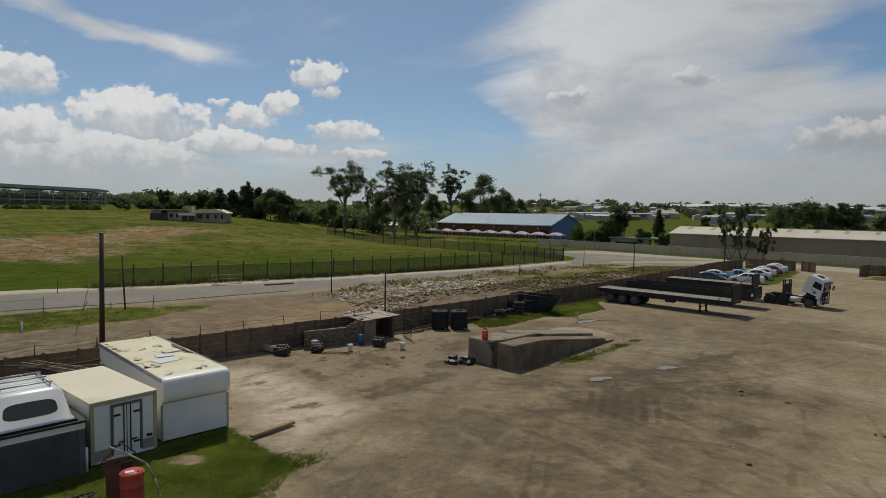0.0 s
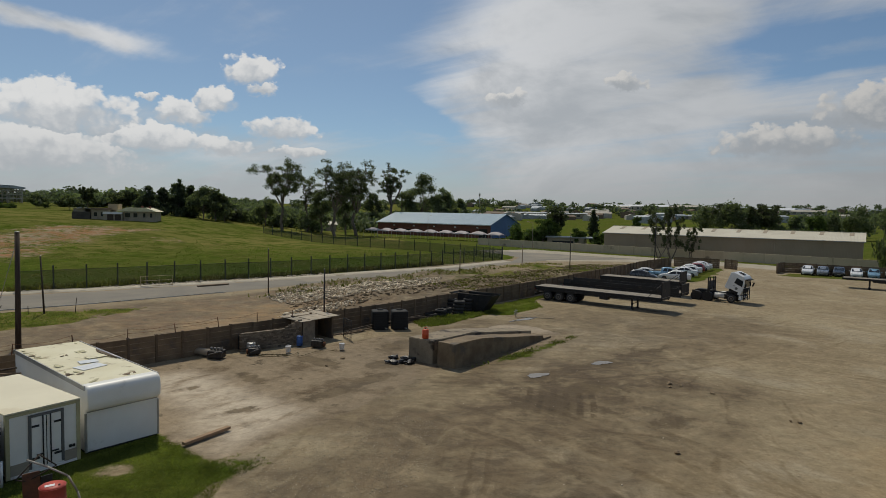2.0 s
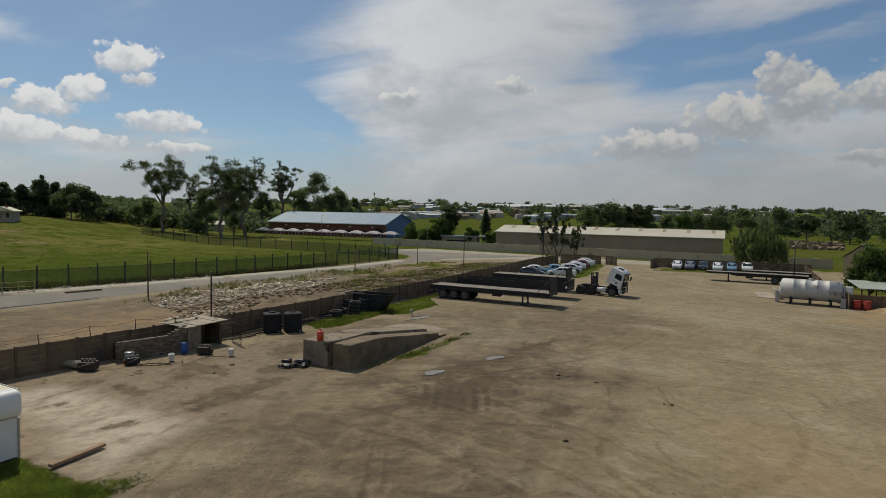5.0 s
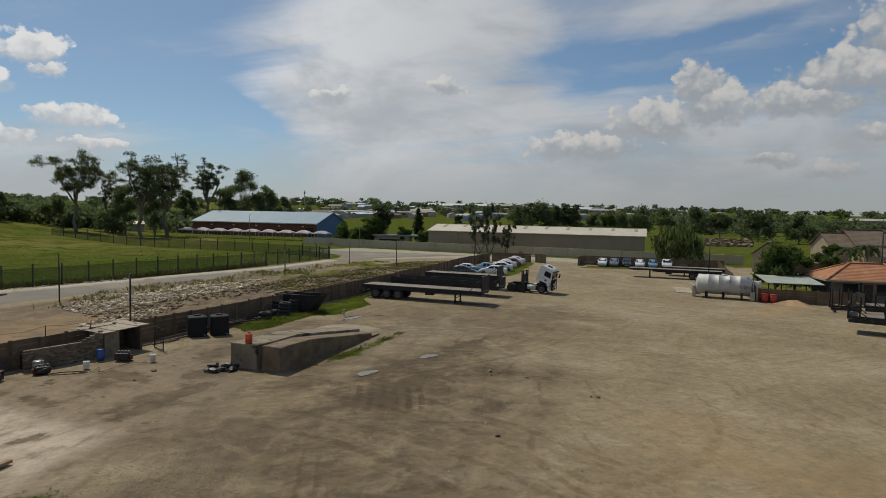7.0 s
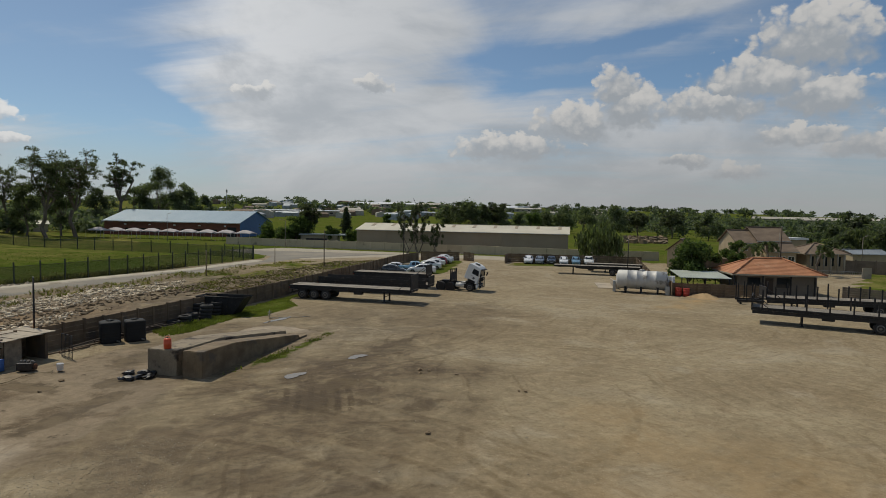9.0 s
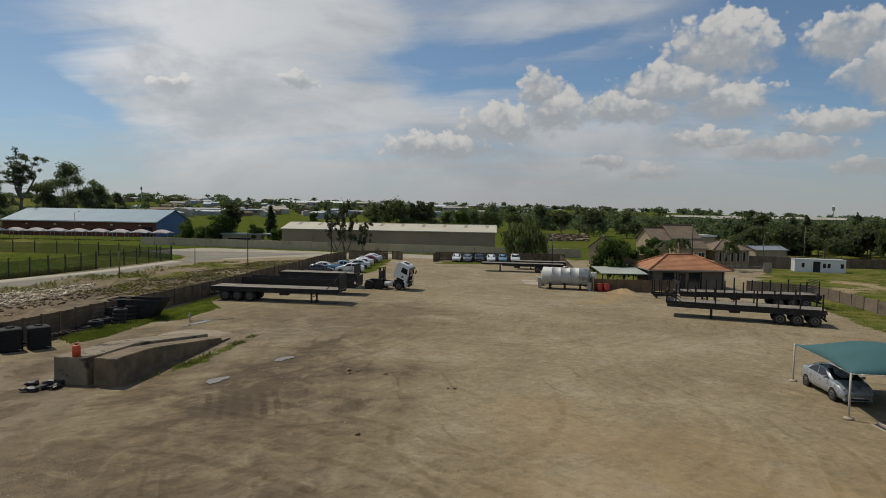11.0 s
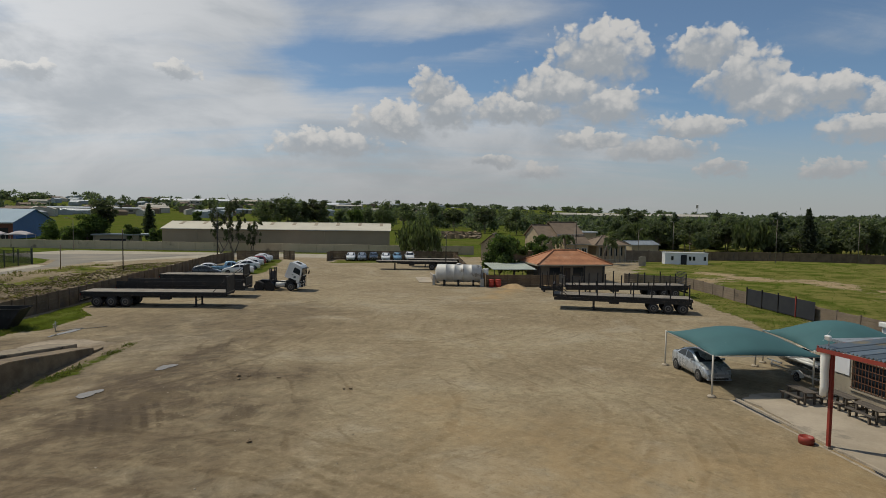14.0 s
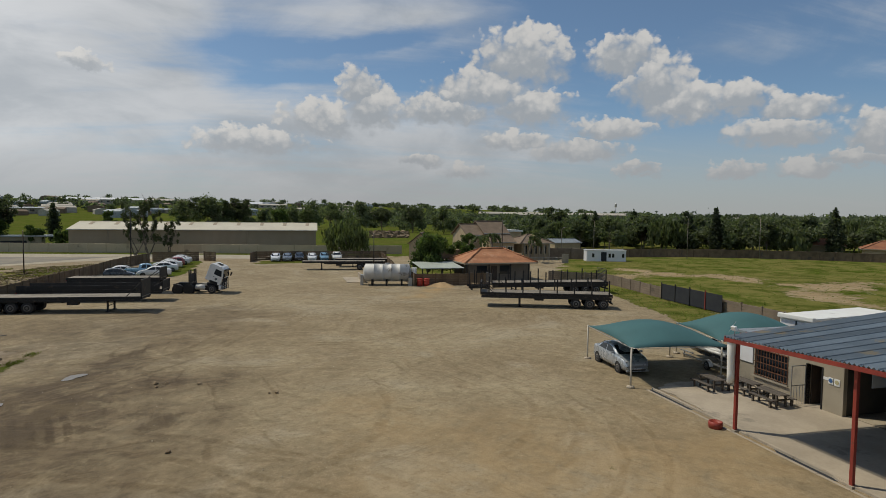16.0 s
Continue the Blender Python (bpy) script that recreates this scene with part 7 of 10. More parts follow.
def truck():
    """The white tractor unit with its cab tipped a little forward."""
    t = thing("truck_tractor", "white cab-over truck tractor with black bull bar, cab tipped forward", "truck", heading(35.1, 64.2, 0.64, -0.768, 0) @ Matrix.Scale(0.93, 4))
    for s in (-1, 1):
        part("chassis_rail", cube(0, 5.9, s * 0.42 - 0.05, s * 0.42 + 0.05, 0.78, 1.02), "dark_steel", t)
        for x in (0.75, 2.05):
            for off in (0, -0.31):
                wheel(t, x, s * (1.1 + off), 0.51, 0.28, s)
            part("mudguard", shift(lathe([(0.62, -0.3), (0.62, 0.3)], 20, "Y"), x, s * 0.98, 0.47), "dark_steel", t).scale = (1, 1, 0.95)
        wheel(t, 4.75, s * 1.06, 0.51, 0.3, s)
        part("fuel_tank", shift(lathe([(0.10, -0.62), (0.32, -0.6), (0.33, 0.6), (0.10, 0.62)], 16, "X"), 3.45, s * 0.92, 0.72), "tank", t)
        part("step", cube(4.0, 4.25, s * 1.1 - 0.14, s * 1.1 + 0.14, 0.4, 0.95), "dark_steel", t)
    for x in (0.75, 2.05, 4.75):
        part("axle", rod((x, -1.0, 0.51), (x, 1.0, 0.51), 0.08), "dark_steel", t)
    part("fifth_wheel", cube(0.6, 1.7, -0.45, 0.45, 1.03, 1.22, 0.04), "dark_steel", t)
    part("engine", cube(3.9, 5.2, -0.40, 0.40, 0.7, 1.25, 0.08), "dark_steel", t)
    part("air_tank", rod((2.7, -0.3, 0.9), (2.7, 0.3, 0.9), 0.15, seg=12), "dark_steel", t)
    # headache rack with upright fingers
    for s in (-1.1, -0.55, 0.55, 1.1):
        part("rack_finger", cube(2.05, 2.17, s - 0.06, s + 0.06, 1.205, 2.75), "dark_steel", t)
    part("rack_beam", cube(2.02, 2.20, -1.2, 1.2, 1.025, 1.2), "dark_steel", t)
    part("rack_mesh", cube(2.09, 2.13, -1.05, 1.05, 1.25, 2.3), "mesh_dark", t)
    tip = pose(5.70, 0, 0.90, 0, 21, 0)
    prof = [(-1.95, 0.18), (-0.05, 0.0), (0.0, 0.25), (-0.02, 1.05), (-0.28, 1.98), (-0.55, 2.18), (-1.7, 2.25), (-1.95, 2.05)]
    bm = prism(prof, -1.2, 1.2)
    bmesh.ops.bevel(bm, geom=bm.edges[:], offset=0.07, segments=2, affect="EDGES", profile=0.6)
    cab = part("cab", bm, "white_paint", t)
    cab.matrix_local = tip
    def on_cab(name, b_, mat, label=""):
        return part(name, b_, mat, cab, label)
    bm = bmesh.new()
    vs = [(-0.005, -1.02, 1.1), (-0.005, 1.02, 1.1), (-0.25, 0.98, 1.9), (-0.25, -0.98, 1.9)]
    a = [bm.verts.new((x + 0.03, y, z)) for x, y, z in vs]
    b = [bm.verts.new((x - 0.05, y, z)) for x, y, z in vs]
    bm.faces.new(a), bm.faces.new(b)
    for i in range(4):
        bm.faces.new((a[i], a[(i + 1) % 4], b[(i + 1) % 4], b[i]))
    bmesh.ops.recalc_face_normals(bm, faces=bm.faces[:])
    on_cab("windscreen", bm, "glass")
    for s in (-1, 1):
        y0, y1 = sorted((s * 1.19, s * 1.215))
        bm = prism([(-1.15, 1.12), (-0.18, 1.05), (-0.36, 1.72), (-1.1, 1.78)], y0, y1)
        on_cab("side_window", bm, "glass")
        on_cab("mirror", shift(cube(-0.07, 0.07, -0.09, 0.09, 0, 0.5, 0.03), 0.12, s * 1.36, 1.1), "black")
        on_cab("mirror_arm", rod((-0.05, s * 1.15, 1.55), (0.12, s * 1.36, 1.5), 0.02), "black")
        on_cab("door_handle", cube(-1.1, -0.95, y0 - 0.01 * (s < 0), y1 + 0.01 * (s > 0), 0.78, 0.84), "black")
        on_cab("wheel_arch", cube(-1.35, -0.35, min(s * 1.0, s * 1.208), max(s * 1.0, s * 1.208), 0.02, 0.30), "black")
        on_cab("door_emblem", shift(lathe([(0.16, -0.004), (0.16, 0.004)], 16, "Y"), -0.7, s * 1.213, 0.62), "car_grey")
        part("headlight", cube(5.77, 5.84, s * 0.9 - 0.2, s * 0.9 + 0.2, 0.62, 0.86, 0.02), "lamp_clear", t)
    on_cab("grille", cube(0.0, 0.035, -0.75, 0.75, 0.3, 0.95), "black")
    on_cab("roof_hatch", cube(-1.4, -0.8, -0.35, 0.35, 2.245, 2.30, 0.02), "black")
    on_cab("sun_visor", cube(-0.24, 0.02, -1.0, 1.0, 1.93, 1.98), "black")
    part("bumper", cube(5.55, 5.83, -1.2, 1.2, 0.42, 0.92, 0.06), "white_paint", t)
    bull = part("bull_bar", rod((6.02, -1.05, 1.72), (6.02, 1.05, 1.72), 0.05), "dark_steel", t, "black tubular bull bar")
    for q in (-1.0, -0.45, 0.45, 1.0):
        part("upright_tube", rod((6.02, q, 0.4), (6.02, q, 1.75), 0.05), "dark_steel", bull)
    for z in (0.5, 0.95, 1.4):
        part("cross_tube", rod((6.02, -1.05, z), (6.02, 1.05, z), 0.04), "dark_steel", bull)
    for q in (-0.45, 0.45):
        part("stay", rod((5.8, q, 0.6), (6.02, q, 0.6), 0.05), "dark_steel", bull)
    return t


truck()


def tank_body():
    """The aluminium tank on its cradle, with ladder."""
    m = heading(54.4, 53.4, 0.655, -0.756, 0)
    t = thing("storage_tank", "dull aluminium cylindrical tank on steel feet with ladder", "tank", m)
    r, n = 1.12, 5.5
    prof = [(0.05, -0.28), (0.5, -0.24), (0.85, -0.12), (r, 0.0)]
    for k in range(1, 6):
        prof += [(r, n * k / 5 - 0.03), (r + 0.02, n * k / 5 - 0.02), (r + 0.02, n * k / 5 + 0.02), (r, n * k / 5 + 0.03)] if k < 5 else [(r, n)]
    prof += [(0.85, n + 0.12), (0.5, n + 0.24), (0.05, n + 0.28)]
    part("shell", shift(lathe(prof, 36, "X"), 0, 0, 1.58), "tank", t)
    for x in (0.9, 2.7, 4.6):
        part("cradle", shift(prism([(-0.12, 0), (0.12, 0), (0.12, 0.55), (-0.12, 0.55)], -0.9, 0.9), x, 0, 0.25), "dark_steel", t)
        for s in (-0.75, 0.75):
            part("foot", cube(x - 0.1, x + 0.1, s - 0.1, s + 0.1, 0.0, 0.247), "dark_steel", t)
    part("manhole", shift(lathe([(0.3, 0), (0.32, 0.1), (0.28, 0.16), (0.05, 0.17)], 16), 2.75, 0, 2.66), "galv", t)
    part("walkway", cube(1.6, 4.0, 0.35, 0.75, 2.58, 2.62), "galv", t)
    lad = bmesh.new()
    for s in (5.75, 6.2):
        tube(lad, (s, -0.9, 0.0), (s, -0.3, 2.2), 0.03)
    for k in range(8):
        z = 0.2 + k * 0.27
        tube(lad, (5.75, -0.9 + 0.26 * z, z), (6.2, -0.9 + 0.26 * z, z), 0.02)
    part("ladder", lad, "white_paint", t)
    part("control_box", cube(5.85, 6.5, -0.25, 0.6, 1.2, 2.2, 0.03), "white_paint", t)
    part("box_stand", cube(5.95, 6.4, -0.1, 0.4, 0.0, 1.197), "dark_steel", t)
    part("wall_bracket", cube(-0.6, -0.28, -0.5, 0.5, 0.0, 1.3), "galv", t)
    p = thing("low_wall", "low pale concrete wall and apron beside the tank", "wall", heading(56.0, 55.2, 0.62, 0.785, 0), kind="structure")
    part("panel", cube(0, 6.5, -0.12, 0.12, -0.2, 0.75), "slab", p)
    part("apron", cube(0.5, 6.5, 0.15, 2.2, -0.2, 0.06), "slab", p)
    for x, col in ((6.9, "drum_red"), (7.75, "drum_red")):
        d = drum("red steel bin standing beside the tank ladder", m @ pose(x, -1.0, 0), col, 0.36, 0.95)
    for x in (5.45, 8.7):
        b = thing("metal_cabinet", "grey upright metal cabinet on the yard floor", "cabinet", m @ pose(x, -1.1 if x < 6 else 0.2, 0))
        part("body", cube(0, 0.5, 0, 0.45, 0, 1.05, 0.02), "galv", b)
        part("door", cube(0.03, 0.47, -0.02, -0.003, 0.04, 1.0), "galv", b)


def drum(label, m, mat, r=0.29, h=0.88, lid=True):
    d = thing("drum", label, "drum", m)
    prof = [(r * 0.9, 0.0), (r, 0.02), (r, h * 0.33), (r * 1.035, h * 0.345), (r, h * 0.36), (r, h * 0.65), (r * 1.035, h * 0.665), (r, h * 0.68), (r, h - 0.02), (r * 1.02, h)]
    part("body", lathe(prof, 20), mat, d)
    if lid:
        part("lid", lathe([(r * 0.97, h + 0.002), (r * 0.97, h + 0.016), (r * 0.3, h + 0.02)], 20), mat, d)
        part("bung", lathe([(0.03, h + 0.02), (0.03, h + 0.05)], 8), "rust", d).location = (r * 0.55, 0, 0)
    return d


tank_body()


# ---- the white box bodies beside the grass ----
def box_bodies():
    # the tall one with a bulging front
    u, v = Vector((0.70, -0.714)), Vector((0.714, 0.70))
    b = thing("refrigerated_box", "white insulated truck box body with bulging front and stained cream roof", "container", heading(-10.65, 22.35, v.x, v.y, 0.0))
    # own x across the front, own y back along the box
    W, L, Hh = 2.60, 8.2, 2.5
    part("body", cube(0, W, 0.0, L, 0.06, Hh - 0.10, 0.02), "white_panel", b)
    part("roof", roughen(cube(0.02, W - 0.02, 0.02, L, Hh - 0.098, Hh, 0.03), 0.8, 0.012), "cream_roof", b, "cream roof with peeling paint and stains")
    outline = [(0.30, Hh + 0.012)]
    for k in range(11):
        a = math.pi / 2 * k / 10
        outline.append((-0.24 * math.sin(a), Hh - 0.26 + 0.27 * math.cos(a)))
    outline += [(-0.26, Hh - 0.60), (-0.24, Hh - 0.80), (-0.15, Hh - 0.91), (-0.003, Hh - 0.94), (-0.003, Hh - 0.12), (0.30, Hh + 0.002)]
    mid = (0.0, Hh - 0.45)
    rings = []
    for x, k in ((-0.012, 0.80), (-0.004, 0.92), (0.03, 0.985), (0.10, 1.0), (W - 0.10, 1.0), (W - 0.03, 0.985), (W + 0.004, 0.92), (W + 0.012, 0.80)):
        rings.append([(x, mid[0] + (y - mid[0]) * k, mid[1] + (z - mid[1]) * k) for y, z in outline])
    part("bulge", loft(rings), "white_panel", b, "rounded white fibreglass nose")
    part("bulge_seam", cube(0.05, W - 0.05, -0.03, -0.004, Hh - 0.985, Hh - 0.945), "galv", b)
    part("corner_trim", cube(-0.03, 0.04, -0.03, 0.04, 0.05, Hh - 1.02), "galv", b)
    part("corner_trim", cube(W - 0.04, W + 0.03, -0.03, 0.04, 0.05, Hh - 1.02), "galv", b)
    part("roof_trim", cube(-0.035, -0.003, 0.0, L, Hh - 0.16, Hh + 0.01), "galv", b)
    part("roof_trim", cube(W + 0.003, W + 0.035, 0.0, L, Hh - 0.16, Hh + 0.01), "galv", b)
    part("sill", cube(0.03, W - 0.03, 0.03, L - 0.02, 0.0, 0.057), "dark_steel", b)
    for k, (x, y, w, d, rz) in enumerate(((0.75, 2.3, 1.0, 0.75, 12), (1.0, 3.4, 0.7, 0.55, -8), (1.55, 4.0, 0.75, 0.5, 4))):
        s = part("loose_sheet", shift(cube(0, w, 0, d, 0, 0.012), x, y, Hh + 0.012 + k * 0.013, 0, 0, rz), "white_paint" if k < 2 else "cream_roof")
        s.matrix_world = b.matrix_world @ s.matrix_world
        tagged(s, "loose white sheet lying on the cream box roof", "sheet")
    rng = random.Random(9)
    for k in range(26):
        x, y = (rng.uniform(0.05, 0.5), rng.uniform(1.5, 7.8)) if k % 2 else (rng.uniform(0.1, 2.4), rng.choice((0.3, 5.5, 7.6)) + rng.uniform(-0.2, 0.5))
        f = rng.uniform(0.05, 0.17)
        bm = cube(-f, f, -f * 0.6, f * 0.6, 0, 0.01)
        flake = part("paint_flake", shift(bm, x, y, Hh + 0.014, rng.uniform(-8, 8), rng.uniform(-14, 14), rng.uniform(0, 180)), "cream_edge" if k % 3 else "plank", b, "peeling flake of old roof paint")
    # the middle one with two barred doors
    c = thing("insulated_box", "white insulated box body with black-framed double doors and yellowed trim", "container", heading(-12.05, 20.10, 0.64, 0.768, 0.0))
    W, L, Hh = 2.27, 5.0, 2.25
    part("body", cube(0.03, W - 0.03, 0.02, L, 0.14, Hh - 0.06), "white_panel", c)
    part("roof", cube(-0.02, W + 0.02, -0.02, L + 0.02, Hh - 0.057, Hh, 0.015), "cream_roof2", c, "clean cream box roof")
    for x in (0.0, W - 0.12):
        part("corner_trim", cube(x, x + 0.12, -0.02, 0.10, 0.05, Hh - 0.06), "cream_edge", c)
    part("top_trim", cube(0.123, W - 0.123, -0.02, 0.016, Hh - 0.16, Hh - 0.06), "cream_edge", c)
    part("sill", cube(0.123, W - 0.123, -0.02, L, 0.05, 0.137), "white_panel", c)
    part("skid", cube(0.1, 0.3, 0.1, L - 0.1, 0.0, 0.047), "dark_steel", c)
    part("skid", cube(W - 0.3, W - 0.1, 0.1, L - 0.1, 0.0, 0.047), "dark_steel", c)
    bm = bmesh.new()
    for q in ((0.66, 0.74, 0.2, 2.03), (1.66, 1.74, 0.2, 2.03), (0.745, 1.655, 1.95, 2.03)):
        box(bm, q[0], q[1], -0.035, 0.012, q[2], q[3])
    part("door_frame", bm, "shutter", c)
    part("kick_plate", cube(0.125, 0.655, -0.016, 0.012, 0.14, 0.50), "plaster", c, "scuffed grey kick plate")
    part("kick_plate", cube(1.745, W - 0.125, -0.016, 0.012, 0.14, 0.50), "plaster", c, "scuffed grey kick plate")
    for x0, x1 in ((0.755, 1.185), (1.215, 1.645)):
        d = part("door", cube(x0, x1, -0.02, 0.015, 0.22, 1.93), "white_panel", c)
        part("lock_bar", rod((x1 - 0.1 if x0 < 1 else x0 + 0.1, -0.05, 0.22), (x1 - 0.1 if x0 < 1 else x0 + 0.1, -0.05, 1.95), 0.022), "dark_steel", d)
        for z in (0.5, 1.6):
            part("hinge", cube(x0 if x0 < 1 else x1 - 0.22, x0 + 0.22 if x0 < 1 else x1, -0.045, -0.022, z, z + 0.07), "dark_steel", d)
        part("latch", cube((x0 + x1) / 2 - 0.09, (x0 + x1) / 2 + 0.12, -0.07, -0.05, 0.62, 0.67), "dark_steel", d)
    part("door_seal", cube(1.187, 1.213, -0.02, 0.0, 0.22, 1.93), "black", c)
    part("marker", shift(lathe([(0.06, -0.03), (0.06, -0.005)], 12, "Y"), 1.95, 0.018, 0.62), "black", c)
    part("marker", cube(2.02, 2.10, -0.0, 0.017, 0.56, 0.66), "dark_steel", c)
    # the roller-shutter store with a pickup canopy on top
    s = thing("shutter_store", "grey roller-shutter steel store with white top band", "container", heading(-15.6, 15.95, 0.69, 0.724, 0.0))
    W, L, Hh = 5.2, 4.2, 1.95
    part("body", cube(0.0, W, 0.05, L, 0.0, Hh - 0.2), "shutter", s)
    part("top_band", cube(-0.02, W + 0.02, 0.0, 0.046, Hh - 0.42, Hh - 0.2), "white_panel", s)
    part("roof", cube(-0.05, W + 0.05, -0.08, L + 0.05, Hh - 0.197, Hh - 0.12), "dark_steel", s)
    part("side_post", cube(W - 0.16, W, 0.0, 0.046, 0.0, Hh - 0.425), "shutter", s)
    part("pipe", rod((W + 0.06, 0.02, 0.0), (W + 0.06, 0.02, 0.85), 0.045), "white_paint", s)
    door = part("shutter", cube(0.02, W - 0.17, 0.02, 0.045, 0.0, Hh - 0.45), "shutter", s, "ribbed grey roller shutter")
    n = 22
    for k in range(n):
        z, pitch = k * (Hh - 0.45) / n, (Hh - 0.45) / n
        bm = prism([(0.018, z + 0.004), (-0.022, z + 0.018), (-0.026, z + pitch * 0.55), (0.018, z + pitch - 0.002)], 0.02, W - 0.17)
        bm.transform(Matrix(((0, 1, 0, 0), (1, 0, 0, 0), (0, 0, 1, 0), (0, 0, 0, 1))))
        bmesh.ops.recalc_face_normals(bm, faces=bm.faces[:])
        part("slat", bm, "shutter", door)
    # pickup canopy: open side windows, hatch window and roof bars
    k = thing("pickup_canopy", "white fibreglass pickup canopy with roof bars resting on the store", "canopy", s.matrix_world @ pose(2.55, 0.1, Hh - 0.117) @ Matrix.Diagonal((1.18, 1.2, 1.22, 1)))
    rows = []
    for y, inset, top in ((0.0, 0.0, 0.0), (0.06, 0.06, 0.10), (0.35, 0.16, 0.86), (0.6, 0.18, 0.92), (2.2, 0.17, 0.93), (2.45, 0.12, 0.80)):
        x0, x1, tz = 0.0, 2.05, max(top, 0.08)
        rows.append([(x0, y, 0.0), (x0 + 0.02, y, min(0.12, tz)), (x0 + 0.22, y, tz * 0.93), (x0 + 0.45, y, tz), (x1 - 0.45, y, tz), (x1 - 0.22, y, tz * 0.93), (x1 - 0.02, y, min(0.12, tz)), (x1, y, 0.0)])
    part("shell", loft(rows), "white_paint", k)
    bm = bmesh.new()
    for k2 in range(28):  # a long pane with rounded ends, leaning with the hatch
        a = 2 * math.pi * k2 / 28
        cx = math.copysign(abs(math.cos(a)) ** 0.45, math.cos(a))
        cz = math.copysign(abs(math.sin(a)) ** 0.55, math.sin(a))
        z = 0.48 + 0.20 * cz
        bm.verts.new((1.025 + (0.66 - 0.16 * (z - 0.28)) * cx, 0.06 + 0.29 * (z - 0.10) / 0.76 - 0.012, z))
    bm.faces.new(bm.verts[:])
    hatch = part("hatch_window", bm, "canopy_glass", k)
    hatch.modifiers.new("thick", "SOLIDIFY").thickness = 0.015
    for sx in (0, 1):
        for y0 in (0.55, 1.15, 1.7):
            bm = bmesh.new()
            xa, xb = (0.075, 0.185) if sx == 0 else (1.975, 1.865)
            q = [bm.verts.new(p) for p in ((xa, y0, 0.28), (xa, y0 + 0.48, 0.28), (xb, y0 + 0.44, 0.66), (xb, y0 + 0.04, 0.66))]
            bm.faces.new(q)
            w = part("side_window", bm, "canopy_glass", k)
            w.modifiers.new("thick", "SOLIDIFY").thickness = 0.02
    for x in (0.42, 1.6):
        part("roof_rail", rod((x, 0.6, 1.0), (x, 2.2, 1.0), 0.022), "galv", k)
        for y in (0.7, 1.4, 2.1):
            part("rail_foot", rod((x, y, 0.9), (x, y, 1.0), 0.02), "galv", k)
    for y in (0.75, 1.4, 2.05):
        part("roof_bar", rod((0.35, y, 1.02), (1.68, y, 1.02), 0.02), "galv", k)
    part("rim", cube(-0.05, 2.1, -0.03, 2.5, -0.002, 0.05), "black", k)
    # a second canopy behind the first
    copy_thing(k, s.matrix_world @ pose(0.35, 1.9, Hh - 0.117) @ Matrix.Diagonal((1.1, 1.05, 1.08, 1)))
    # pipes lying along the roof edge of the tall box
    for j, (dx, le) in enumerate(((0.10, 2.6), (0.19, 2.2), (0.27, 1.7))):
        q = part("pipe", rod((2.60 - dx, 3.2 + 0.2 * j, 2.535 + 0.01 * j), (2.60 - dx, 3.2 + 0.2 * j + le, 2.535), 0.03), "plank" if j else "galv")
        q.matrix_world = b.matrix_world @ q.matrix_world
        tagged(q, "thin old pipe lying along the cream box roof", "pipe", "pipes on the box roof")
    # a ladder and scrap behind the boxes
    lad = thing("ladder", "old grey wooden ladder lying behind the box bodies", "ladder", pose(-19.7, 27.6, 1.62, 0, -1.5, -24))
    for y in (0, 0.5):
        part("stile", cube(0, 4.0, y - 0.035, y + 0.035, -0.045, 0.045), "plank", lad)
    for j in range(9):
        part("rung", rod((0.25 + j * 0.43, 0, 0), (0.25 + j * 0.43, 0.5, 0), 0.024, seg=6), "plank", lad)
    bx = thing("timber_stack", "stack of scrap boards propping up the ladder", "timber", pose(-18.0, 27.1, 0, 0, 0, -24))
    for j in range(7):
        part("board", cube(-1.6 + 0.1 * (j % 3), 1.6 - 0.12 * (j % 4), -0.5 + 0.04 * j, 0.5 - 0.03 * j, j * 0.222, j * 0.222 + 0.216), "plank" if j % 2 else "wood", bx)
    for j, (x, y, z, rz, le) in enumerate(((-17.4, 27.0, 1.62, 20, 3.4), (-19.2, 26.6, 1.7, 8, 2.6), (-16.6, 27.8, 1.66, 42, 2.2))):
        q = part("loose_beam", cube(-le / 2, le / 2, -0.04, 0.04, 0, 0.07, 0.008), "wood" if j else "plank")
        q.matrix_world = pose(x, y, z, 0, 2 - 2 * j, rz)
        tagged(q, "old beam lying on the scrap behind the boxes", "beam", "beams behind the boxes")


M["cream_roof2"] = material("clean_cream_roof", (0.67, 0.62, 0.46), (0.62, 0.57, 0.42), 0.5, 0.6, bump=0.03, fine=0.05, spot=(0.55, 0.48, 0.33), spot_scale=0.5, spot_at=(0.55, 0.75))
box_bodies()


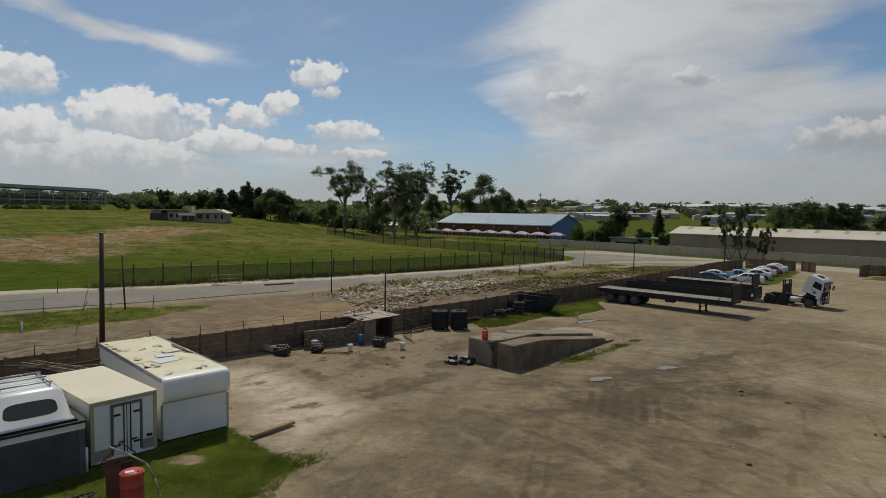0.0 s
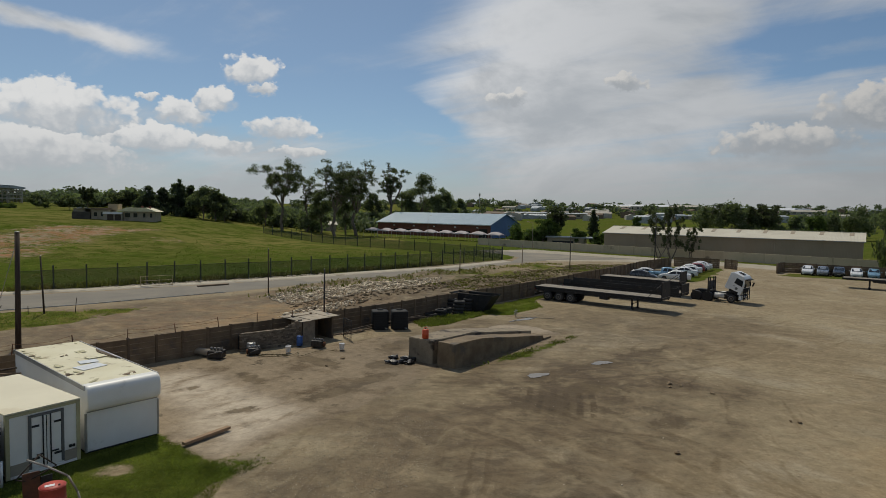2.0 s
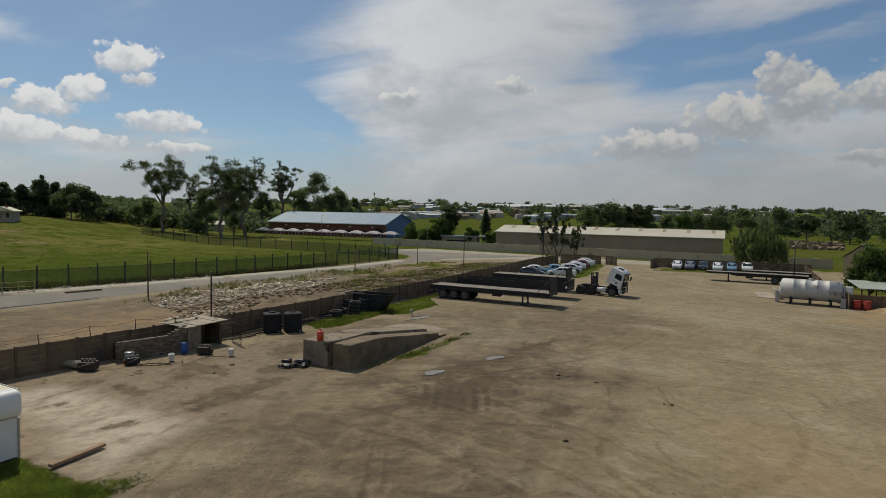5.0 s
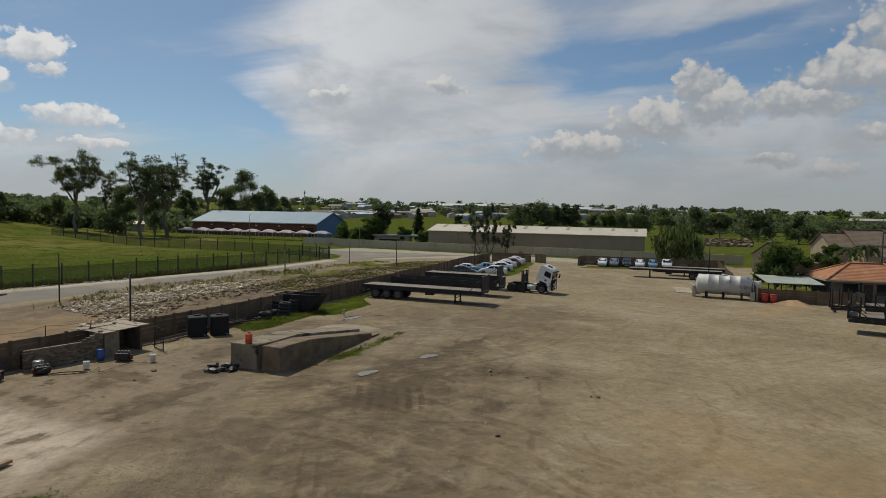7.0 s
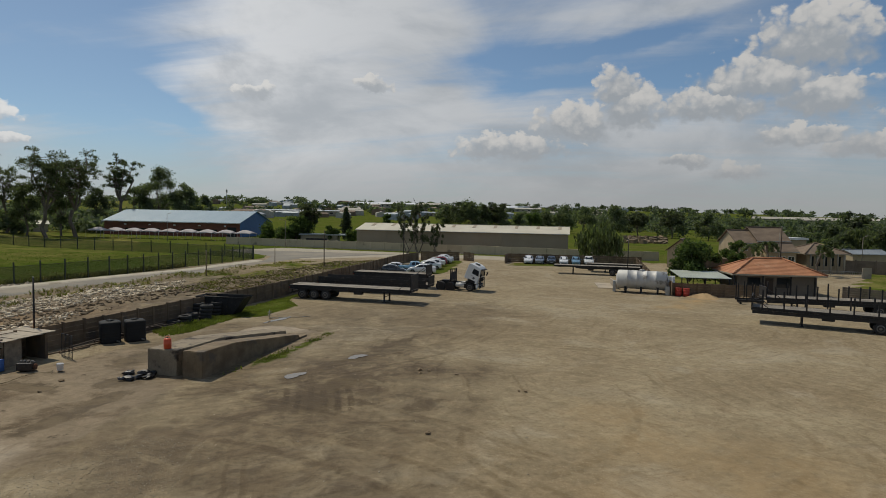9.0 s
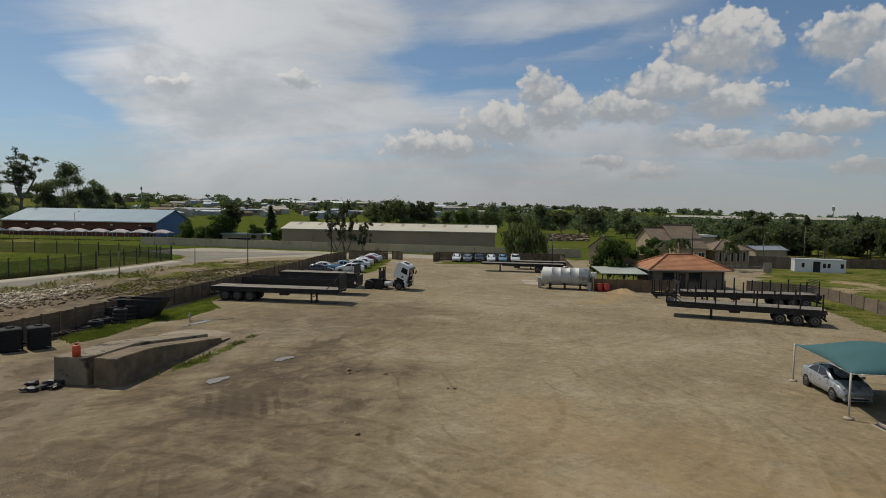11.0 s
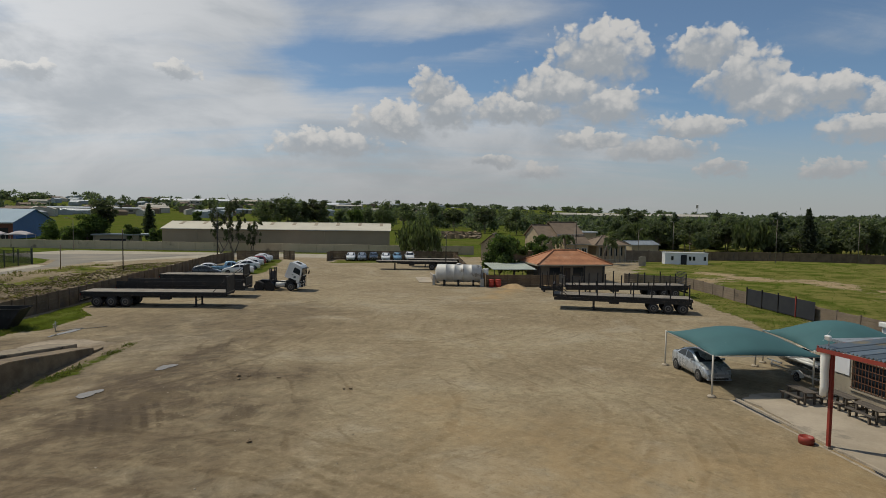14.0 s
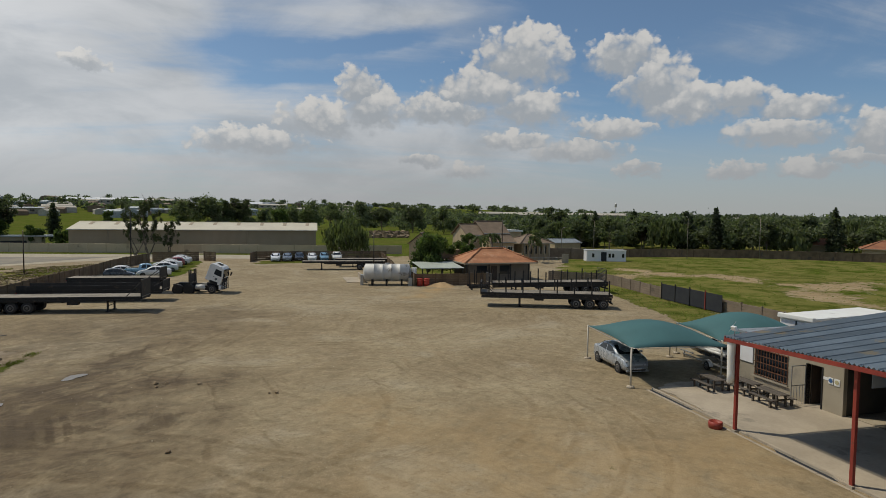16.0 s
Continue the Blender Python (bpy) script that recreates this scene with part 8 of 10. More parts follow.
# ---- the ramps ----
def ramps():
    d = Vector((0.677, 0.736))
    r = thing("service_ramp", "weathered concrete vehicle ramp with sloping back", "ramp", heading(4.18, 33.82, d.x, d.y, 0), "service ramps")
    bm = prism([(0, -0.3), (0, 1.42), (2.9, 1.36), (11.0, 0.28), (11.0, -0.3)], 0.0, 1.28)
    bmesh.ops.bevel(bm, geom=bm.edges[:], offset=0.035, segments=2, affect="EDGES")
    bmesh.ops.subdivide_edges(bm, edges=[e for e in bm.edges if e.calc_length() > 0.8], cuts=5, use_grid_fill=True)
    part("block", roughen(bm, 0.5, 0.025, 1.0), "ramp", r)
    part("end_lip", roughen(cube(10.9, 12.0, -0.1, 1.35, -0.1, 0.12, 0.03), 0.4, 0.02), "ramp", r)
    q = thing("service_ramp", "weathered concrete vehicle ramp stained black with oil", "ramp", heading(3.06, 34.85, d.x, d.y, 0), "service ramps")
    bm = prism([(0, -0.3), (0, 1.40), (4.2, 1.30), (12.2, 0.24), (12.2, -0.3)], 0.12, 1.95)
    bmesh.ops.bevel(bm, geom=bm.edges[:], offset=0.035, segments=2, affect="EDGES")
    bmesh.ops.subdivide_edges(bm, edges=[e for e in bm.edges if e.calc_length() > 0.8], cuts=5, use_grid_fill=True)
    part("block", roughen(bm, 0.5, 0.025, 4.0), "ramp_oily", q)
    can = thing("oil_can", "bright orange-red plastic drum standing on the ramp", "drum", heading(2.6, 35.7, 1, 0, 1.40))
    part("body", lathe([(0.18, 0.0), (0.2, 0.03), (0.2, 0.25), (0.21, 0.27), (0.2, 0.29), (0.2, 0.5), (0.17, 0.56), (0.06, 0.58)], 16), "orange", can)
    part("cap", lathe([(0.05, 0.58), (0.05, 0.63)], 10), "black", can)
    for s in (-0.09, 0.09):
        part("handle_post", rod((s, 0, 0.56), (s, 0, 0.66), 0.014), "orange", can)
    part("handle", rod((-0.1, 0, 0.66), (0.1, 0, 0.66), 0.018), "orange", can)
    rng = random.Random(5)
    # dark oily scrap at the foot of the ramps
    for k in range(10):
        x, y = 1.2 + rng.uniform(-0.9, 0.9), 35.7 + rng.uniform(-0.8, 0.8)
        bm = bmesh.new()
        bmesh.ops.create_icosphere(bm, subdivisions=2, radius=rng.uniform(0.12, 0.28))
        roughen(bm, 0.18, 0.12, k * 3.1)
        s = part("scrap_part", bm, "oily", None, smooth=False)
        s.matrix_world = pose(x, y, 0.1, 0, 0, rng.uniform(0, 360)) @ Matrix.Diagonal((1.3, 0.8, 0.55, 1))
        tagged(s, "oily black scrap engine part beside the ramp", "scrap", "scrap at the ramp")


M["oily"] = material("oily_black_scrap", (0.018, 0.017, 0.018), (0.04, 0.036, 0.036), 6.0, 0.45, 0.3, bump=0.4)
M["ramp_oily"] = material("oil_stained_ramp_concrete", (0.27, 0.22, 0.15), (0.19, 0.15, 0.10), 0.9, 0.9, bump=0.5, grain=12, fine=0.3, spot=(0.060, 0.048, 0.036), spot_scale=0.7, spot_at=(0.54, 0.64))
ramps()


# ---- along the west wall ----
def brick_pen():
    """The low brick wall and lean-to store with a sheet roof."""
    a, b = Vector((-8.9, 38.3)), Vector((-5.4, 40.7))
    d = (b - a).normalized()
    w = thing("brick_pen", "low unplastered grey brick wall stepping up to the store", "wall", heading(a.x, a.y, d.x, d.y, 0), kind="structure")
    L = (b - a).length
    me = None
    part("core", cube(0.01, L - 0.01, 0.02, 0.20, -0.1, 1.12), "wall", w)
    for row in range(12):
        z = 0.01 + row * 0.095
        for k in range(int(L / 0.23)):
            x = k * 0.23 + (0.115 if row % 2 else 0)
            if x + 0.22 > L:
                continue
            if me is None:
                ob = part("brick", cube(0, 0.22, 0, 0.22, 0, 0.083), "brick", w)
                me = ob.data
            else:
                ob = new("brick", me)
                ob.parent = w
            ob.location = (x, 0.0 + 0.006 * math.sin(k * 3.7 + row * 1.9), z)
    for k in range(5):
        part("coping_step", cube(L - 1.2 + k * 0.24, L - 0.965 + k * 0.24, 0.02, 0.20, 1.16, 1.24 + k * 0.1), "brick", w)
    s = thing("pump_store", "small dark store with pale sheet roof against the wall", "shed", heading(-5.35, 40.75, 0.76, 0.65, 0))
    part("wall", cube(0, 0.95, 0.0, 0.18, 0, 1.5), "brick", s)
    part("wall", cube(0, 0.18, 0.183, 2.2, 0, 1.5), "brick", s)
    part("wall", cube(2.35, 2.5, 0.0, 2.2, 0, 1.5), "wall", s)
    # The store's inner shade is put into the near-black back wall.
    part("back", cube(0.19, 2.34, 2.05, 2.2, 0, 1.5), "mesh_dark", s)
    bm = bmesh.new()
    for k in range(4):
        x0 = -0.35 + k * 0.8
        box(bm, x0, x0 + 0.82, -0.35 + 0.05 * k, 2.5, 1.52 + 0.012 * (k % 2) + 0.02 * k, 1.555 + 0.012 * (k % 2) + 0.02 * k)
    part("roof_sheet", bm, "slab", s)
    gate = thing("steel_gate", "dark steel mesh gate standing open beside the store", "gate", pose(-2.75, 42.55, 0.0, 0, 0, -62))
    for z in (0.06, 1.42):
        part("rail", rod((0, 0, z), (1.25, 0, z), 0.022), "dark_steel", gate)
    for x in (0.0, 1.25):
        part("stile", rod((x, 0, 0.0), (x, 0, 1.46), 0.025), "dark_steel", gate)
    for k in range(1, 8):
        part("bar", rod((1.25 * k / 8, 0, 0.06), (1.25 * k / 8, 0, 1.42), 0.010, seg=5), "dark_steel", gate)
    for z in (0.5, 0.95):
        part("bar", rod((0, 0, z), (1.25, 0, z), 0.010, seg=5), "dark_steel", gate)
    # pole above the store
    pole("thin dark pole rising behind the store wall", (-4.3, 44.4), 4.7, 0.06, "dark_steel")


def pole(label, at, h, r, mat="wood", lean=(0, 0)):
    p = thing("pole", label, "pole", pose(at[0], at[1], land_at(*at), lean[0], lean[1], 0))
    part("shaft", rod((0, 0, -0.3), (0, 0, h), r * 1.1, r * 0.85, 10), mat, p)
    part("cap", lathe([(r * 0.9, h), (r * 0.9, h + 0.03), (r * 0.3, h + 0.05)], 8), "galv", p)
    return p


brick_pen()
pole("tall dark timber pole beside the white box bodies", (-22.7, 39.4), 7.3, 0.16, "wood", (0, 0.6))
pole("thin timber pole on the grass by the road", (-28.0, 52.2), 4.8, 0.07, "wood", (0, -2.5))
pole("thin dark pole between wall and road", (29.0, 90.5), 5.6, 0.07, "wood")
pole("short timber post on the dug bank", (10.4, 80.5), 3.2, 0.07, "plank")
pole("slim timber pole by the rubble", (-12.0, 63.9), 4.6, 0.06, "wood")
pole("slim post on the bank", (22.5, 95.2), 3.4, 0.06, "plank")
pole("tall steel pole beside the car park", (49.4, 104.6), 9.0, 0.09, "dark_steel")
pole("pole by the tank wall", (66.5, 63.5), 6.0, 0.07, "dark_steel")
pole("pole by the hut yard", (86.0, 52.5), 8.2, 0.09, "wood")


def street_lamp(at, h, out, label="grey steel street lamp with a short arm"):
    s = thing("street_lamp", label, "street lamp", pose(at[0], at[1], land_at(*at)))
    part("pole", rod((0, 0, -0.3), (0, 0, h), 0.09, 0.05), "deck", s)
    o = Vector(out).normalized() * 1.3
    part("arm", rod((0, 0, h - 0.05), (o.x, o.y, h + 0.25), 0.035), "deck", s)
    hd = part("head", cube(-0.28, 0.28, -0.12, 0.12, -0.06, 0.07, 0.04), "kerb", s)
    hd.location, hd.rotation_euler = (o.x, o.y, h + 0.25), (0, 0, math.atan2(o.y, o.x))


for at, h, out in (((14.0, 190.0), 8.0, (1, -1)), ((136.5, 36.0), 9.0, (-1, 0)), ((150, 24), 9.0, (-1, 0)), ((128, 54), 8.0, (-1, 0)), ((101, 62), 7.0, (1, 0)), ((38, 150), 7.0, (-1, 0)), ((124, 60), 6.2, (1, 0))):
    street_lamp(at, h, out)


M["hose_tan"] = material("dull_yellow_hose", (0.20, 0.155, 0.07), (0.15, 0.115, 0.055), 2.0, 0.6)


def bits_along_wall():
    wobbly = random.Random(11)

    def engine(label, at, s=1.0, seed=0):
        e = thing("scrap_engine", label, "engine", pose(at[0], at[1], 0.06, 0, 0, wobbly.uniform(0, 360)))
        part("block", roughen(cube(-0.4 * s, 0.4 * s, -0.28 * s, 0.28 * s, 0.0, 0.42 * s, 0.05), 0.25, 0.05, seed), "oily", e)
        for k in range(4):
            part("cylinder", rod((-0.3 * s + 0.2 * k * s, 0, 0.4 * s), (-0.3 * s + 0.2 * k * s, 0, 0.55 * s), 0.07 * s), "rim", e)
        part("pulley", shift(lathe([(0.05, -0.05), (0.15 * s, -0.04), (0.15 * s, 0.04), (0.05, 0.05)], 14, "X"), 0.46 * s, 0, 0.2 * s), "rust", e)
        part("pipe", path_tube([(-0.45 * s, 0.1, 0.3 * s), (-0.2, 0.32 * s, 0.35 * s), (0.3 * s, 0.34 * s, 0.2 * s)], 0.035), "rim", e)

    engine("scrap engine lump lying beside a pipe at the wall", (-9.9, 36.6), 1.1, 1)
    engine("scrap gearbox lying by the brick wall", (-7.9, 37.5), 0.9, 2)
    engine("small pump engine standing by the store", (-4.2, 39.5), 1.0, 3)
    p = thing("concrete_pipe", "short grey concrete pipe lying by the wall", "pipe", pose(-10.7, 37.1, 0.28, 0, 0, -28))
    part("barrel", lathe([(0.17, -0.7), (0.22, -0.7), (0.22, 0.7), (0.17, 0.7)], 18, "X"), "slab", p)
    for at, mat, r, h, lab in (((-8.9, 38.9), "dark_steel", 0.30, 0.85, "grimy dark steel drum beside the wall"), ((-8.2, 38.1), "galv", 0.27, 0.55, "dented grey bucket drum at the wall"),
                               ((-5.45, 39.85), "blue_plastic", 0.2, 0.62, "small blue plastic drum by the store")):
        drum(lab, pose(at[0], at[1], 0.055), mat, r, h)
    for at, lab in (((-5.9, 38.0), "white plastic paint bucket on the slab"), ((-2.6, 38.7), "white plastic crate bucket on the slab")):
        b = thing("bucket", lab, "bucket", pose(at[0], at[1], 0.057))
        part("body", lathe([(0.14, 0.0), (0.15, 0.01), (0.18, 0.36), (0.19, 0.37), (0.165, 0.365), (0.14, 0.06)], 14), "cabin", b)
        part("handle", path_tube([(-0.18, 0, 0.34), (-0.1, 0.12, 0.42), (0.1, 0.12, 0.42), (0.18, 0, 0.34)], 0.008), "galv", b)
    # hose coiled over the slab
    pts = []
    for k in range(40):
        a = k / 39
        pts.append((-6.4 + 3.3 * a + 0.35 * math.sin(9 * a), 36.6 + 2.2 * a + 0.5 * math.sin(6 * a + 1) - 0.5 * math.sin(15 * a), 0.085))
    tagged(part("hose", path_tube(pts, 0.02, 5), "hose_tan"), "thin dull yellow hose snaking over the concrete slab", "hose")
    pts = [(-6.6 + 0.9 * math.cos(a * 0.42), 36.9 + 0.28 * math.sin(a * 0.42), 0.085 + 0.002 * a) for a in range(30)]
    tagged(part("hose", path_tube(pts, 0.02, 5), "hose_tan"), "loop of dull yellow hose lying on the slab", "hose")
    # black water tanks
    for x, y in ((-0.2, 45.95), (1.30, 46.0)):
        t = thing("water_tank", "squarish black ribbed plastic water tank standing by the wall", "tank", pose(x, y, 0))
        prof = [(0.66, 0.0)]
        for k in range(7):
            z = 0.05 + k * 0.19
            prof += [(0.685, z), (0.697, z + 0.05), (0.697, z + 0.12), (0.685, z + 0.17)]
        prof += [(0.66, 1.40), (0.50, 1.44), (0.22, 1.46)]
        bm = lathe(prof, 36)
        for q in bm.verts:  # squared off, with rounded corners
            k = max(abs(q.co.x), abs(q.co.y)) / max(math.hypot(q.co.x, q.co.y), 1e-6)
            q.co.x, q.co.y = q.co.x * 0.92 / k ** 0.78, q.co.y * 0.92 / k ** 0.78
        part("body", shift(bm, 0, 0, 0, 0, 0, 8), "black", t)
        part("lid", lathe([(0.24, 1.461), (0.25, 1.51), (0.1, 1.54)], 16), "black", t)
        part("outlet", rod((0.4, -0.6, 0.15), (0.55, -0.8, 0.15), 0.04), "galv", t)
    # scrap timbers and pipes stacked along the wall
    for k in range(16):
        x = -2.2 + wobbly.uniform(-0.3, 5.6)
        y = x + 46.6 + wobbly.uniform(-0.5, 0.2)
        ang = 44 + wobbly.uniform(-8, 8)
        le = wobbly.uniform(2.0, 4.2)
        b = part("loose_beam", cube(-le / 2, le / 2, -0.05, 0.05, 0, 0.09, 0.01), "wood" if k % 4 else "plank")
        b.matrix_world = pose(x, y, 0.02 + 0.093 * (k % 4), 0, wobbly.uniform(-1.0, 1.0), ang)
        tagged(b, "weathered beam stacked along the yard wall", "beam", "beams along the wall")
    # tyres
    for k, (x, y, st) in enumerate(((5.0, 51.6, 2), (6.7, 52.7, 4), (6.15, 54.2, 4), (7.75, 54.3, 4), (4.2, 51.3, 1), (5.6, 52.6, 2))):
        for j in range(st):
            t = thing("tyre", "worn black truck tyre lying beside the skip", "tyre", pose(x + 0.05 * j, y, 0.0 + 0.3 * j, 0, 0, 20 * k), "tyres by the skip")
            part("casing", lathe([(0.30, 0.02), (0.46, 0.0), (0.52, 0.05), (0.53, 0.15), (0.52, 0.25), (0.46, 0.295), (0.30, 0.275), (0.28, 0.25), (0.40, 0.15), (0.28, 0.05)], 22), "rubber", t)
    # skip
    s = thing("waste_skip", "black steel waste skip with sloping ends by the wall", "skip", heading(6.55, 55.2, 0.80, -0.60, 0))
    out = [(0.65, 0.12), (3.1, 0.12), (4.1, 1.6), (-0.35, 1.6)]
    bm = bmesh.new()
    a = [bm.verts.new((x, 0.0, z)) for x, z in out]
    b = [bm.verts.new((x, 1.7, z)) for x, z in out]
    bm.faces.new(a), bm.faces.new(b[::-1])
    for i in (0, 1, 3):
        bm.faces.new((a[i], b[i], b[(i + 1) % 4], a[(i + 1) % 4]))
    bmesh.ops.recalc_face_normals(bm, faces=bm.faces[:])
    body = part("body", bm, "dark_steel", s)
    body.modifiers.new("thick", "SOLIDIFY").thickness = 0.03
    for y in (-0.03, 1.73):
        part("rim", rod((-0.38, y, 1.6), (4.13, y, 1.6), 0.05, seg=6), "dark_steel", s)
        for x in (1.2, 2.5):
            part("rib", cube(x, x + 0.1, min(y, y * 0.99), max(y, y * 0.99) + 0.05 * (y < 0), 0.14, 1.46), "dark_steel", s)
        part("lifting_lug", shift(lathe([(0.06, -0.08), (0.06, 0.08)], 10, "Y"), 3.3, y, 0.95), "dark_steel", s)
    part("skid", cube(0.8, 3.0, 0.2, 0.4, 0, 0.118), "dark_steel", s)
    part("skid", cube(0.8, 3.0, 1.3, 1.5, 0, 0.118), "dark_steel", s)
    g = thing("wire_rack", "small bent steel rack leaning on scrap", "rack", pose(3.6, 53.0, 0.35, 20, 10, 30))
    for k in range(5):
        part("bar", rod((0.2 * k, 0, 0), (0.2 * k, 0.8, 0.15), 0.018), "galv", g)
    part("bar", rod((0, 0, 0), (0.8, 0, 0), 0.02), "galv", g)
    part("bar", rod((0, 0.8, 0.15), (0.8, 0.8, 0.15), 0.02), "galv", g)
    part("foot", cube(0.1, 0.7, 0.2, 0.6, -0.42, -0.02), "oily", g)
    # stand pipe wrapped in a pale hose
    st = thing("stand_pipe", "pale hose coiled over a stand pipe near the trailers", "hose", pose(11.6, 50.9, 0))
    part("pipe", rod((0, 0, 0), (0, 0, 0.75), 0.03), "galv", st)
    part("coil", path_tube([(0.14 * math.cos(a), 0.14 * math.sin(a), 0.62 - 0.03 * a) for a in [k * 0.5 for k in range(24)]], 0.03), "kerb", st)
    part("tail", path_tube([(0.0, 0.1, 0.1), (0.5, -0.2, 0.04), (1.2, 0.0, 0.04), (2.4, -0.5, 0.04), (3.4, -0.4, 0.04)], 0.025), "kerb", st)
    pl = part("plank", roughen(cube(-1.05, 1.05, -0.11, 0.11, 0.0, 0.11, 0.012), 0.6, 0.02), "plank_brown")
    pl.matrix_world = pose(-6.8, 23.75, 0.057, 0, 0, 54)
    tagged(pl, "weathered brown wooden beam lying on the slab's edge", "plank")
    pk = part("plank", cube(-1.8, 1.8, -0.14, 0.14, 0.0, 0.16, 0.012), "plank")
    pk.matrix_world = pose(-19.5, 70.8, 0.08 + land_at(-19.5, 70.8), 0, 0, 38)
    tagged(pk, "grey plank lying on the road's edge", "plank")
    # half-pipe stones and clods lying in the yard
    for x, y, r in ((15.5, 30.4, 0.12), (15.9, 30.0, 0.09), (16.9, 28.6, 0.10), (18.5, 24.3, 0.09), (11.3, 21.3, 0.10), (15.2, 29.8, 0.08), (18.2, 24.5, 0.06), (-2.4, 36.4, 0.12), (-3.2, 34.6, 0.09)):
        bm = bmesh.new()
        bmesh.ops.create_icosphere(bm, subdivisions=2, radius=r)
        roughen(bm, 0.12, 0.06, x)
        ob = part("stone", bm, "clod")
        ob.matrix_world = pose(x, y, r * 0.45) @ Matrix.Diagonal((1.2, 1, 0.7, 1))
        tagged(ob, "small dark stone lying on the bare yard", "stone", "stones in the yard")


bits_along_wall()


def roadside():
    """Wire over the wall, a diamond-mesh panel, stakes and a tubular gate by the road."""
    a, b = Vector((-33.7, 45.0)), Vector((-31.75, 47.1))
    d = (b - a).normalized()
    p = thing("mesh_panel", "pale diamond-mesh panel standing on the grassy verge", "fence", heading(a.x, a.y, d.x, d.y, land_at(a.x, a.y)))
    w, h, n = (b - a).length, 1.65, 13
    for x in (0.0, w):
        part("post", rod((x, 0, -0.2), (x, 0, h + 0.1), 0.03), "galv", p)
    part("top_wire", rod((0, 0, h), (w, 0, h), 0.018, seg=5), "galv", p)
    for way in (1, -1):
        bm = bmesh.new()
        for k in range(-8, n):
            x0, x1 = k * w / n, k * w / n + h * 0.72
            z0, z1 = 0.05, h
            if x0 < 0:
                z0, x0 = z0 + (z1 - z0) * (-x0) / (x1 - x0), 0.0
            if x1 > w:
                z1, x1 = z0 + (z1 - z0) * (w - x0) / (x1 - x0), w
            if x1 <= x0:
                continue
            tube(bm, (x0 if way > 0 else w - x0, 0.01 * way, z0), (x1 if way > 0 else w - x1, 0.01 * way, z1), 0.011, seg=4)
        part("wire", bm, "galv", p)
    for x, y, hh, lean, lab in ((-25.8, 52.7, 1.3, 6, "thin leaning stake on the grassy verge"), (-28.9, 51.6, 0.7, -2, "short thin stake on the grassy verge"), (-31.0, 50.9, 1.0, 28, "bent thin stake leaning over the verge"),
                                (-29.9, 42.0, 0.75, 0, "short white marker post on the verge"), (-39.4, 60.6, 1.4, 1, "thin stake standing by the field's edge")):
        st = thing("stake", lab, "stake", pose(x, y, land_at(x, y), 0, lean, 0))
        part("shaft", rod((0, 0, -0.15), (0, 0, hh), 0.03 if "white" not in lab else 0.06, seg=6), "cabin" if "white" in lab else "wood", st)
    g = thing("tubular_gate", "pale tubular steel gate leaning on the mesh fence", "gate", heading(-26.9, 69.2, 0.86, 0.51, land_at(-26.9, 69.2)) @ pose(0, 0, 0, -6, 0, 0))
    for z in (0.15, 0.75, 1.25):
        part("rail", rod((0, 0, z), (3.3, 0, z), 0.025), "house_wall", g)
    for x in (0.0, 0.55, 1.9, 3.3):
        part("stile", rod((x, 0, 0.0), (x, 0, 1.3), 0.025), "house_wall", g)
    # strands of barbed wire on thin posts over the yard wall
    wire = thing("barbed_wire", "sagging barbed wire on thin rusty posts along the wall", "wire")
    rng = random.Random(3)
    spots = [q for q, _ in lerp_line([(-25.5, 23.1), (-21.3, 28.2), (-13.4, 35.4), (-4.0, 44.1)], 2.7)]
    tops = []
    for q in spots:
        lean = Vector((rng.uniform(-0.10, 0.10), rng.uniform(-0.08, 0.08), 0))
        top = Vector((q.x, q.y, 2.1 + rng.uniform(-0.12, 0.15))) + lean
        part("post", rod((q.x, q.y, 1.5), top, 0.028, seg=6), "rust", wire)
        tops.append(top)
    for p0, p1 in zip(tops, tops[1:]):
        for down in (0.05, 0.26):
            if rng.random() < 0.2:
                continue
            sag = rng.uniform(0.03, 0.16)
            part("strand", path_tube([p0 - Vector((0, 0, down)), p0.lerp(p1, 0.3) - Vector((0, 0, down + sag * 0.8)), p0.lerp(p1, 0.6) - Vector((0, 0, down + sag)), p1 - Vector((0, 0, down))], 0.011, 4), "rust", wire)
    # a stay of the tall timber pole
    tagged(part("stay_wire", rod((-22.7, 39.4, 6.6), (-25.6, 41.2, land_at(-25.6, 41.2)), 0.018, seg=5), "galv"), "thin steel stay of the tall timber pole", "wire")


roadside()


def puddle(x, y, a, b, rz, seed):
    bm = bmesh.new()
    ring = []
    for k in range(40):
        t = 2 * math.pi * k / 40
        f = 1 + 0.22 * math.sin(2 * t + seed) + 0.15 * math.sin(3 * t + seed * 2) + 0.07 * math.sin(7 * t)
        ring.append(bm.verts.new((a * f * math.cos(t), b * f * math.sin(t), 0)))
    bm.faces.new(ring)
    ob = part("puddle", bm, "water")
    ob.matrix_world = pose(x, y, land_at(x, y) + 0.03, 0, 0, rz)
    tagged(ob, "shallow muddy puddle on the bare yard", "puddle", kind="structure")


puddle(8.7, 32.3, 0.62, 0.42, 20, 1.0)
puddle(13.4, 35.0, 0.62, 0.42, 30, 2.0)
puddle(12.2, 50.0, 1.6, 0.3, 40, 3.0)


